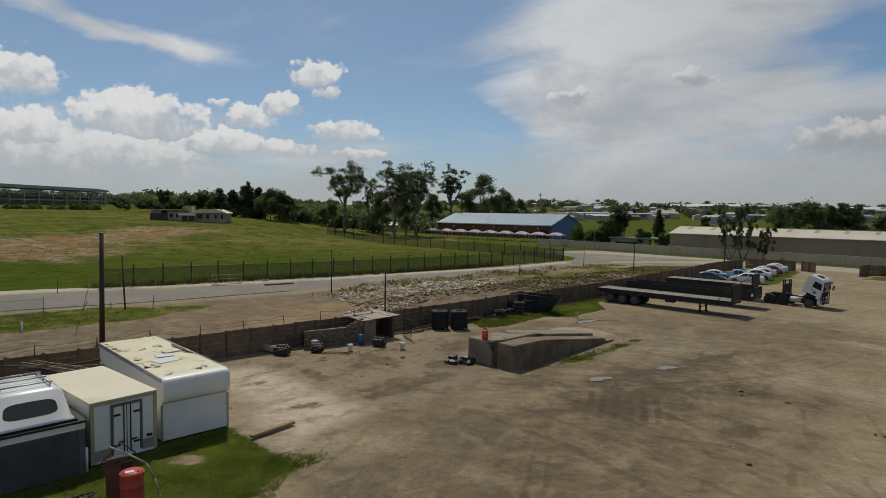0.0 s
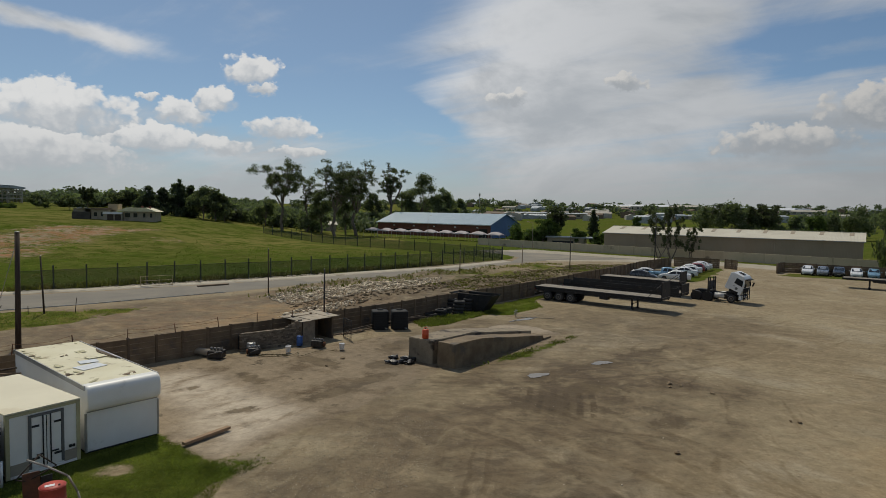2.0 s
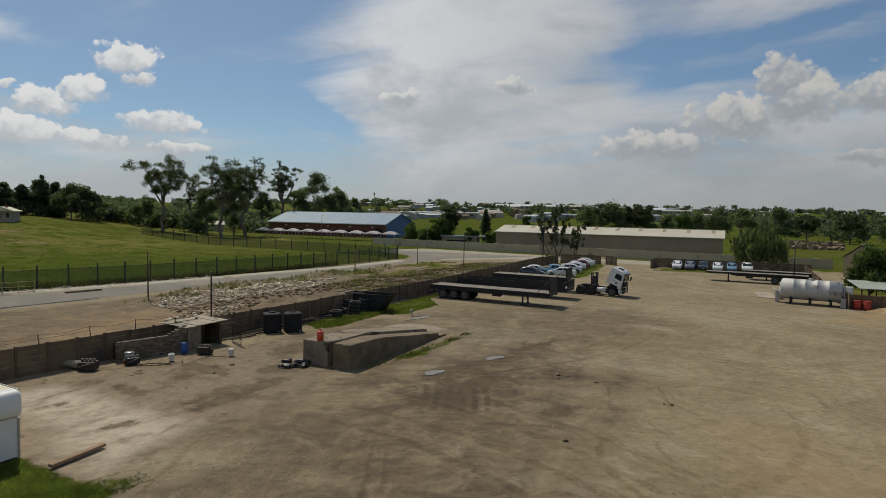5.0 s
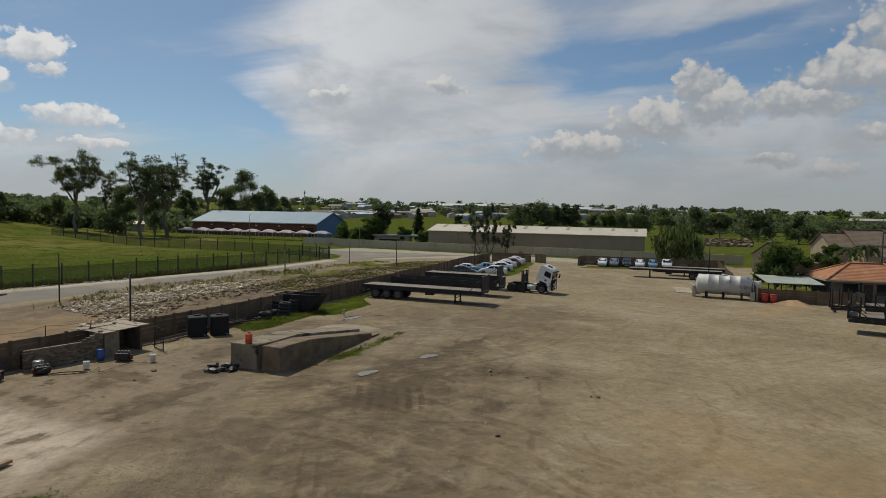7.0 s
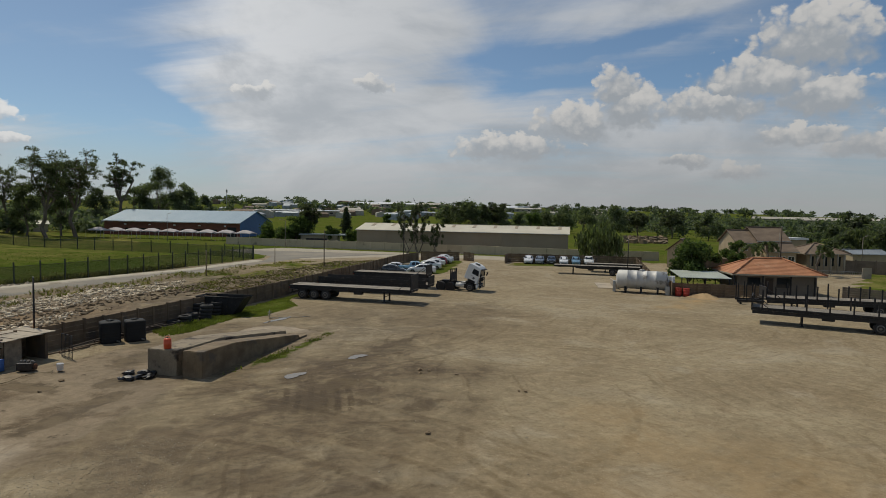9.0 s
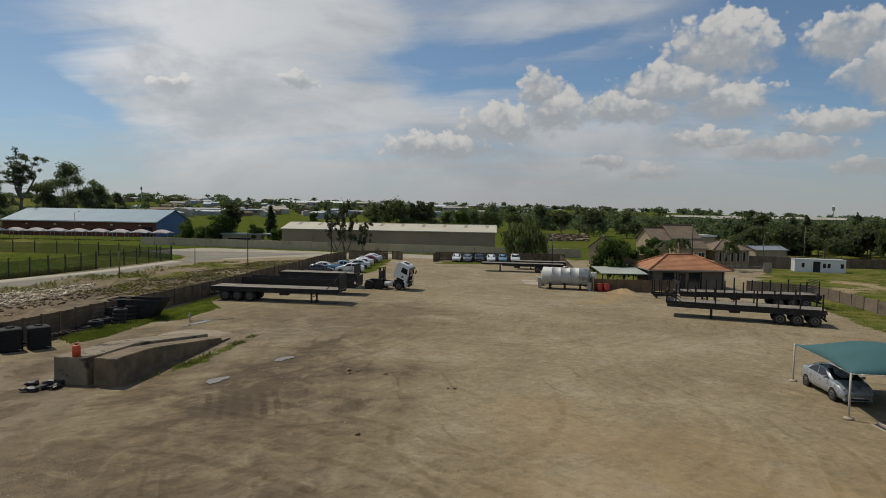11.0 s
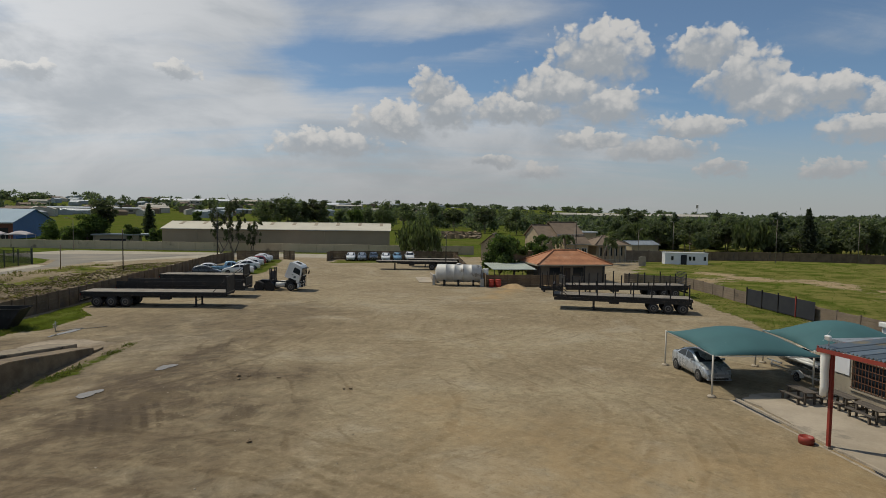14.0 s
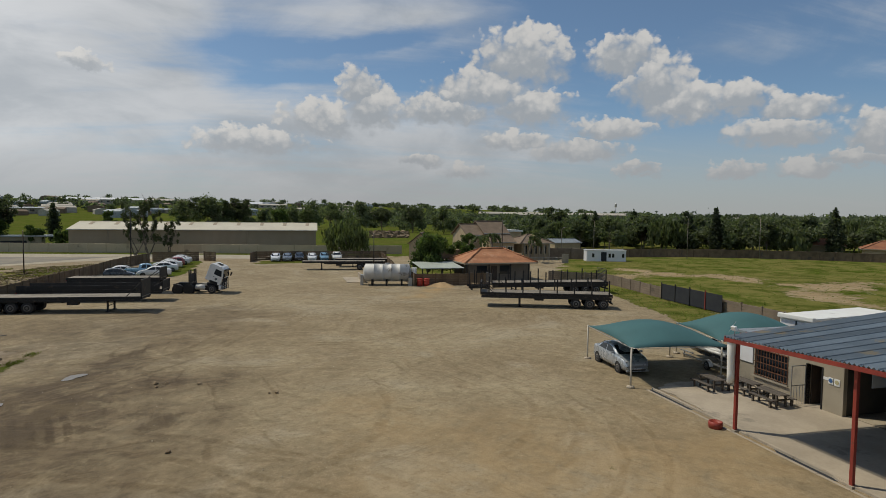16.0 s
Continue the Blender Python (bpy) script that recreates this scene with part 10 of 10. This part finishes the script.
far_tree("bush", -55.3, 100, -1.4, 1.8, "dark bush behind the hut", 99, 2600, 0.22)
for k, (az, d, el) in enumerate(((-56.4, 118, -1.6), (-57.5, 116, -1.3), (-61.4, 116, -1.5))):
    far_tree("palm", az, d, el, 1.9, "small palm tree by the villa", 100 + k, 400, 0.3, "palms by the villa")
# the belt of trees behind the meadow
rr = np.random.default_rng(7)
for k in range(46):
    az = -62.5 - k * 0.66 + rr.uniform(-0.3, 0.3)
    d = rr.uniform(166, 205)
    el = rr.uniform(-0.9, 0.1) if az > -70 else rr.uniform(-0.7, 0.35)
    far_tree("willow" if k % 7 == 3 else "round", az, d, el, rr.uniform(4.2, 6.4), "leafy green tree in the belt behind the meadow", 200 + k, 3600, 0.38, "tree belt behind the meadow")
far_tree("cypress", -77.5, 172, 0.75, 1.9, "tall narrow dark cypress", 300, 2600, 0.36, "cypresses")
far_tree("cypress", -86.2, 176, 0.75, 2.2, "tall narrow dark cypress", 301, 2600, 0.36, "cypresses")
far_tree("cypress", -66.2, 182, 0.1, 2.2, "tall narrow dark cypress", 302, 2200, 0.36, "cypresses")
far_tree("cypress", -67.2, 180, 0.3, 2.2, "tall narrow dark cypress", 303, 2200, 0.36, "cypresses")
far_tree("gum", -63.6, 215, 0.9, 4.0, "gum tree rising over the tree belt", 304, 2200, 0.5)
far_tree("conifer", -75.0, 178, 0.55, 4.2, "dark pointed tree rising over the belt", 305, 2600, 0.5)
far_tree("conifer", -70.6, 190, 0.65, 3.6, "dark pointed tree rising over the belt", 306, 2600, 0.5)
# rows behind the warehouse
for k, (az, d, el, sp, kd) in enumerate(((-29.3, 300, 0.9, 7, "round"), (-30.6, 290, 1.3, 8, "gum"), (-31.5, 288, 1.5, 8, "round"), (-32.6, 290, 0.9, 7, "round"), (-33.8, 292, 1.2, 8, "gum"), (-34.6, 300, 0.7, 6, "round"), (-36.2, 310, 0.3, 5, "round"),
                                            (-37.4, 320, 0.4, 6, "bush"), (-38.8, 330, 0.5, 6, "round"), (-23.8, 260, 0.2, 3, "bush"), (-45.0, 300, 1.2, 7, "round"), (-47.0, 310, 0.9, 7, "gum"), (-50.0, 300, 1.0, 7, "gum"), (-42.2, 330, 1.0, 8, "round"), (-40.4, 340, 1.3, 9, "round"), (-53.0, 280, 0.7, 7, "round"))):
    far_tree(kd, az, d, el, sp, "dark tree standing in the fields beyond the warehouse", 320 + k, 3600, 0.45, "trees beyond the warehouse")


def far_woods(name, spots, label, seed, per=90, leaf=1.3):
    """Crowns of far-off trees, in one mesh."""
    rng = np.random.default_rng(seed)
    pts, size = [], []
    for x, y, h, s in spots:
        g = land_at(x, y)
        blobs = [(x + rng.normal() * s * 0.5, y + rng.normal() * s * 0.5, g + h * rng.uniform(0.3, 0.85), s * rng.uniform(0.5, 0.8), h * rng.uniform(0.2, 0.3)) for _ in range(4)]
        blobs.append((x, y, g + h * 0.25, s * 0.7, h * 0.28))
        pts.append(blob_points(blobs, per, rng))
        size.append(np.full(per, leaf * s / 5.0))
    ob = quads_mesh(name, np.concatenate(pts), np.concatenate(size), rng, "hazy_far_leaf")
    tagged(ob, label, "woods", kind="stuff")


# Greyed green: the haze of distance is put into the leaf colour.
M["hazy_far_leaf"] = leaf_material("hazy_far_tree_leaves", (0.090, 0.108, 0.074), (0.140, 0.158, 0.108))
rr = np.random.default_rng(17)
spots = []
for _ in range(520):
    az, d = rr.uniform(-92, -36), rr.uniform(235, 620)
    if az > -58 and d < 300 or (az > -48 and d < 380):
        continue
    if az > -60 and rr.random() < 0.35:
        continue
    p = polar(az, d)
    spots.append((p.x, p.y, rr.uniform(6, 11.5), rr.uniform(4, 7)))
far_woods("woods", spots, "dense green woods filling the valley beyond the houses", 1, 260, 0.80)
spots = []
for _ in range(760):
    az, d = rr.uniform(-95, 42), rr.uniform(640, 1750)
    p = polar(az, d)
    if wobble(np.array([p.x]), np.array([p.y]), 70, 3.0)[0] < 0.05 and d < 1350:
        continue
    spots.append((p.x, p.y, rr.uniform(7, 13), rr.uniform(6, 12)))
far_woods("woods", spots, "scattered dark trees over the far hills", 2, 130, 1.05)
spots = []
for _ in range(260):
    az, d = rr.uniform(8, 42), rr.uniform(330, 620)
    if az > 27.5 and d < 440:
        continue
    p = polar(az, d)
    spots.append((p.x, p.y, rr.uniform(6, 10), rr.uniform(5, 8)))
for _ in range(70):
    az, d = rr.uniform(6, 15), rr.uniform(238, 330)
    p = polar(az, d)
    spots.append((p.x, p.y, rr.uniform(5, 9), rr.uniform(4, 6)))
for _ in range(60):
    az, d = rr.uniform(-9, 8), rr.uniform(255, 420)
    p = polar(az, d)
    spots.append((p.x, p.y, rr.uniform(7, 12), rr.uniform(4, 7)))
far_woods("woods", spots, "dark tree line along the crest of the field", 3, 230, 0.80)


# ---- far town ----
def far_shed(az, dist, length, width, eave, ridge, walls, roof, turn=0.0, label="pale industrial shed on the far hillside"):
    p = polar(az, dist)
    a = math.atan2(*reversed((polar(az - 90, 1)).xy)) + radians(turn)
    b = thing("industrial_shed", label, "building", pose(p.x, p.y, land_at(p.x, p.y), 0, 0, math.degrees(a)), "far industrial sheds")
    part("wall", cube(-length / 2, length / 2, 0, width, -4, eave), walls, b)
    bm = prism([(-0.5, eave + 0.003), (width + 0.5, eave + 0.003), (width / 2, ridge)], -length / 2 - 0.5, length / 2 + 0.5)
    bm.transform(Matrix(((0, 1, 0, 0), (1, 0, 0, 0), (0, 0, 1, 0), (0, 0, 0, 1))))
    bmesh.ops.recalc_face_normals(bm, faces=bm.faces[:])
    part("roof", bm, roof, b)
    for k in range(max(int(length / 9), 1)):
        x = -length / 2 + 3 + k * 9
        part("window", cube(x, x + 3.5, -0.12, -0.02, eave * 0.45, eave * 0.75), "glass", b)
    return b


rr = np.random.default_rng(23)
for az, d, le, wi, ea, ri, wl, rf in ((-24.6, 1000, 60, 30, 7, 10, "kerb", "white_paint"), (-22.0, 1040, 46, 26, 6, 9, "kerb", "white_paint"), (-27.6, 1060, 40, 24, 6, 9, "plaster", "kerb"), (-13.4, 640, 44, 16, 5, 6.2, "wall_pale", "grey_roof"),
                                      (-17.0, 640, 50, 16, 5.5, 6.5, "wall_pale", "grey_roof"), (-11.2, 600, 28, 14, 5, 7, "red_brick", "brown_tile"), (-34.6, 960, 48, 22, 6, 9, "kerb", "white_paint"), (-37.0, 940, 40, 20, 5, 7, "kerb", "kerb"), (-31.0, 800, 34, 18, 5, 7, "blue_sheet", "grey_roof"),
                                      (-62.2, 560, 40, 30, 8, 10, "wall_pale", "kerb"), (-67.2, 580, 56, 34, 9, 11, "wall_pale", "kerb"), (-60.2, 660, 40, 24, 7, 9, "wall_pale", "kerb"), (-79.5, 660, 60, 24, 6, 8, "wall_pale", "kerb"), (-84.5, 700, 40, 22, 6, 8, "wall_pale", "kerb"), (-57.4, 640, 24, 16, 7, 9, "wall_pale", "kerb"),
                                      (-20.0, 760, 26, 14, 4, 6, "plaster", "kerb"), (-29.4, 700, 36, 16, 4, 5.5, "plaster", "grey_roof"), (-33.4, 690, 32, 14, 4, 5.5, "wall_pale", "kerb"), (6.0, 262, 14, 8, 2.6, 3.8, "plaster", "shed_roof"), (-9.0, 560, 24, 12, 6, 7, "red_brick", "brown_tile")):
    far_shed(az, d, le, wi, ea, ri, wl, rf, rr.uniform(-14, 14))


def far_roofs():
    """Low buildings too far off to tell apart, over the slope, and a scrap field below it."""
    rng = np.random.default_rng(31)
    for mat, n, lab in (("kerb", 46, "pale roofs scattered over the far hillside"), ("brown_tile", 46, "brown roofs scattered over the far hillside"), ("grey_roof", 46, "grey roofs scattered over the far hillside")):
        bm = bmesh.new()
        for _ in range(n):
            az, d = rng.uniform(-46, -8), rng.uniform(560, 1250)
            p = polar(az, d)
            w, l, h = rng.uniform(6, 14), rng.uniform(8, 26), rng.uniform(3, 6)
            sub = bmesh.new()
            prism([(-w / 2, -3), (w / 2, -3), (w / 2, h), (0, h + 1.6), (-w / 2, h)], -l / 2, l / 2, bm=sub)
            sub.transform(pose(p.x, p.y, land_at(p.x, p.y), 0, 0, rng.uniform(0, 180)))
            me = bpy.data.meshes.new("t")
            sub.to_mesh(me)
            sub.free()
            bm.from_mesh(me)
            bpy.data.meshes.remove(me)
        ob = part("far_roofs", bm, mat)
        tagged(ob, lab, "buildings", kind="stuff")
    bm = bmesh.new()
    for _ in range(320):
        p = polar(rng.uniform(-49.5, -44.6), rng.uniform(228, 300))
        s = rng.uniform(0.3, 1.3)
        sub = cube(-s, s, -s * 0.6, s * 0.6, -0.5, s * rng.uniform(0.5, 1.1))
        sub.transform(pose(p.x, p.y, land_at(p.x, p.y), rng.uniform(-20, 20), rng.uniform(-20, 20), rng.uniform(0, 180)))
        me = bpy.data.meshes.new("t")
        sub.to_mesh(me)
        sub.free()
        bm.from_mesh(me)
        bpy.data.meshes.remove(me)
    tagged(part("scrap_field", bm, "clod"), "heaps of pale scrap in a far scrapyard", "scrapyard", kind="stuff")


far_roofs()


def mast(az, d, h, label="slim steel mast on the far hill"):
    p = polar(az, d)
    t = thing("mast", label, "mast", pose(p.x, p.y, land_at(p.x, p.y)))
    part("shaft", rod((0, 0, -1), (0, 0, h), 0.5, 0.25, 6), "galv", t)
    part("antenna", cube(-0.9, 0.9, -0.9, 0.9, h - 5, h - 1.5), "kerb", t)


mast(-9.1, 800, 26)
mast(-69.0, 700, 22)


# ---- rubble, clods and grass ----
def lumps(name, spots, mat, label, seed, sub=1):
    """Loose lumps in one mesh, each with a shape of its own."""
    rng = np.random.default_rng(seed)
    base = bmesh.new()
    bmesh.ops.create_icosphere(base, subdivisions=sub, radius=1.0)
    base.verts.ensure_lookup_table()
    shape = np.array([v.co[:] for v in base.verts])
    tris = np.array([[v.index for v in f.verts] for f in base.faces])
    base.free()
    n, k = len(spots), len(shape)
    spots = np.array(spots)
    jit = 1 + 0.35 * rng.normal(size=(n, k, 1)).clip(-1.4, 1.4)
    ax = rng.uniform(0.4, 1.5, (n, 1, 3)) * np.array([1, 1, 0.6])
    ang = rng.uniform(0, 6.28, n)
    v = shape[None] * jit * ax * spots[:, None, 3:4]
    c, s = np.cos(ang)[:, None], np.sin(ang)[:, None]
    v = np.stack([v[..., 0] * c - v[..., 1] * s, v[..., 0] * s + v[..., 1] * c, v[..., 2]], -1) + spots[:, None, :3]
    f = (tris[None] + (np.arange(n) * k)[:, None, None]).reshape(-1, 3)
    me = bpy.data.meshes.new(name)
    me.vertices.add(n * k)
    me.vertices.foreach_set("co", v.astype(np.float32).ravel())
    me.loops.add(f.size)
    me.loops.foreach_set("vertex_index", f.ravel())
    me.polygons.add(len(f))
    me.polygons.foreach_set("loop_start", np.arange(0, f.size, 3))
    me.update(calc_edges=True)
    me.materials.append(M[mat])
    tagged(new(name, me), label, "rubble", kind="stuff")


def scatter(n, ring, rng, size, lift=0.3, power=1.0):
    ring_np = np.array(ring)
    lo, hi = ring_np.min(0), ring_np.max(0)
    out = []
    while len(out) < n:
        p = rng.uniform(lo, hi, (n, 2))
        ok = inside(p[:, 0], p[:, 1], ring) > 0
        for x, y in p[ok]:
            s = size[0] + (size[1] - size[0]) * rng.uniform() ** power
            out.append((x, y, 0, s))
    out = np.array(out[:n])
    out[:, 2] = land(out[:, 0], out[:, 1]) + out[:, 3] * lift
    return out


rr = np.random.default_rng(41)
lumps("rubble_heap", scatter(3600, [(-11.8, 61.6), (-9.3, 57.6), (-6.1, 58.6), (0.8, 63.5), (6.5, 71.0), (7.5, 76.5), (2.0, 74.6), (-4.6, 68.6), (-9.4, 65.0)], rr, (0.03, 0.19), 0.3, 2.2), "stone", "pale broken rubble tipped along the bank", 1)
lumps("rubble_heap", scatter(420, [(-8.9, 50.6), (-7.3, 51.3), (-3.8, 54.7), (-1.0, 58.0), (-4.1, 57.0), (-6.8, 55.6), (-8.3, 53.2)], rr, (0.03, 0.22), 0.3, 2.2), "stone", "pale broken rubble spilled towards the wall", 2)
lumps("earth_clods", scatter(900, [(-9.0, 57.0), (-1.0, 63.0), (8.0, 71.0), (9.0, 67.0), (0.5, 58.0), (-7.0, 51.0)], rr, (0.03, 0.24), 0.15, 2.5), "clod", "brown earth clods between the rubble", 14)
lumps("earth_clods", scatter(5200, [(8.0, 73.0), (24.0, 90.0), (38.0, 107.0), (50.0, 108.5), (43.5, 99.5), (23.0, 76.0), (13.5, 65.5), (6.0, 62.0)], rr, (0.02, 0.19), 0.1, 2.0), "clod", "brown clods of dug-over earth on the bank", 3)
lumps("gravel", scatter(3600, [(-5.0, 20.8), (-2.0, 24.8), (0.5, 26.5), (3.2, 24.5), (1.0, 19.0), (-3.5, 17.0)], rr, (0.006, 0.022), 0.3), "grit", "loose gravel at the edge of the concrete slab", 4)
lumps("gravel", scatter(700, [(-30, 66.8), (-20.2, 74.4), (-7.2, 84.2), (-8.5, 86.0), (-21.5, 76.4), (-31.5, 68.8)], rr, (0.06, 0.2), 0.4), "stone", "pale stones along the fence", 5)
lumps("gravel", scatter(420, [(-4, 20), (12, 14), (30, 14), (42, 30), (30, 46), (14, 44), (5, 30)], rr, (0.008, 0.035), 0.3, 2.5), "grit", "loose grit over the bare yard", 6)


def tufts(name, spots, mat, label, seed, blades=5, tall=(0.12, 0.3), width=0.02, lean=0.5):
    """Grass: thin bent blades in tufts, in one mesh."""
    rng = np.random.default_rng(seed)
    n = len(spots) * blades
    root = np.repeat(spots[:, :3], blades, 0) + np.c_[rng.normal(size=(n, 2)) * 0.05, np.zeros(n)]
    h = rng.uniform(*tall, n) * np.repeat(spots[:, 3], blades)
    a = rng.uniform(0, 6.283, n)
    side = np.stack([np.cos(a), np.sin(a), np.zeros(n)], 1) * width * np.repeat(spots[:, 3], blades)[:, None]
    b = rng.uniform(0, 6.283, n)
    tip = np.stack([np.cos(b) * lean, np.sin(b) * lean, np.ones(n)], 1) * h[:, None] * rng.uniform(0.7, 1.0, (n, 1))
    mid = root + tip * 0.55 + np.array([0, 0, 0.1]) * h[:, None]
    co = np.stack([root - side, root + side, mid + side * 0.7, root + tip, mid - side * 0.7], 1).reshape(-1, 3)
    me = bpy.data.meshes.new(name)
    me.vertices.add(5 * n)
    me.vertices.foreach_set("co", co.astype(np.float32).ravel())
    me.loops.add(5 * n)
    me.loops.foreach_set("vertex_index", np.arange(5 * n))
    me.polygons.add(n)
    me.polygons.foreach_set("loop_start", np.arange(0, 5 * n, 5))
    me.update(calc_edges=True)
    me.materials.append(M[mat])
    tagged(new(name, me), label, "grass", kind="stuff")


rr = np.random.default_rng(51)


def grass_spots(n, ring, size=(0.7, 1.3), bare=-0.35):
    s = scatter(n, ring, rr, size, 0.0)
    s[:, 2] -= 0.02
    patch = wobble(s[:, 0], s[:, 1], 1.9, 4.0) + 0.7 * wobble(s[:, 0], s[:, 1], 0.7, 2.0) + rr.normal(size=n) * 0.35
    bald = ((s[:, 0] + 9.1) / 0.95) ** 2 + ((s[:, 1] - 20.9) / 0.6) ** 2 < 1 + 0.3 * rr.normal(size=n)
    return s[(patch > bare) & ~bald]


tufts("grass", grass_spots(18000, [(-8.9, 24.2), (-5.8, 21.2), (-5.2, 19.8), (-5.2, 16.4), (-14.0, 16.0), (-12.2, 19.6)], bare=-1.6), "lawn_blade", "short green grass before the box bodies", 1, 4, (0.03, 0.085), 0.011, 1.0)
tufts("grass", grass_spots(900, [(-6.2, 21.4), (-4.6, 22.3), (-3.9, 21.2), (-6.0, 19.2)]), "blade", "sparse grass at the slab's corner", 2, 6, (0.03, 0.10), 0.012, 0.9)
tufts("grass", grass_spots(8000, [(10.2, 57.0), (17.5, 64.8), (22.5, 67.5), (16.0, 61.5), (15.5, 56.5), (11.0, 52.0), (8.2, 52.0)]), "lawn_blade", "bright grass between wall and trailers", 3, 5, (0.04, 0.13), 0.02, 0.8)
tufts("grass", grass_spots(420, [(4.8, 33.9), (12.3, 41.4), (14.0, 43.2), (14.4, 42.6), (12.4, 40.2), (7.0, 34.9)], bare=0.1), "blade", "thin grass along the ramp's foot", 4, 5, (0.06, 0.2), 0.018, 0.6)
tufts("grass", grass_spots(2600, [(2.5, 48.5), (9.5, 56.5), (11, 54.5), (5.2, 47.5), (3.0, 46.3)]), "blade", "grass and weeds between the scrap", 5, 5, (0.1, 0.3), 0.025, 0.6)
tufts("grass", grass_spots(2600, EAST_STRIP), "blade", "rough grass along the east wall", 6, 5, (0.05, 0.15), 0.02, 0.8)
tufts("weeds", grass_spots(3200, [(-38.6, 63.9), (-27, 72), (-14, 81.6), (0.8, 93), (10.8, 103.6), (9.8, 104.6), (-0.4, 94), (-15, 82.8), (-28, 73.2), (-39.6, 65)]), "weed", "tall weeds along the mesh fence", 7, 5, (0.25, 0.8), 0.04, 0.5)
tufts("weeds", grass_spots(1500, [(-14.0, 62.0), (-6.5, 69.5), (4, 79.5), (18, 92.0), (30, 104.5), (32, 103), (20, 90), (8, 79), (-2, 70), (-10, 60.5)], bare=0.1), "weed", "tall dry weeds along the bank", 8, 6, (0.10, 0.42), 0.022, 0.5)
tufts("weeds", grass_spots(9500, [(4.0, 68.0), (24.0, 88.0), (40.0, 106.0), (50.0, 107.5), (40.5, 97.5), (23.0, 77.0), (9.5, 62.0)]), "bank_weed", "straggling weeds over the dug bank", 9, 4, (0.05, 0.17), 0.035, 1.0)
tufts("field_grass", grass_spots(14000, [(-44, 66), (-27, 74), (-13, 83), (1, 95), (11, 106), (22, 118), (10, 136), (-20, 150), (-70, 120), (-80, 80)], (0.8, 1.6)), "field_blade", "thick green grass over the field", 10, 4, (0.05, 0.13), 0.025, 1.1)
tufts("field_weeds", grass_spots(900, [(-44, 70), (-27, 76), (-5, 92), (8, 110), (0, 140), (-40, 150), (-90, 120), (-90, 80)], (0.8, 2.0)), "weed", "scattered low weeds in the field", 11, 6, (0.04, 0.10), 0.04, 1.2)
tufts("grass", grass_spots(9000, [(-46, 40), (-31, 52.5), (-21, 55.5), (-24, 48), (-30, 42), (-38, 34)]), "blade", "rough grass on the roadside verge", 12, 5, (0.04, 0.12), 0.022, 1.0)
tufts("meadow_grass", grass_spots(3600, [(66, 24), (74, 36), (120, 52), (140, 34), (150, 6), (100, -10), (66, 6)], (0.8, 1.5)), "field_blade", "uneven grass over the meadow", 13, 4, (0.05, 0.12), 0.025, 1.1)
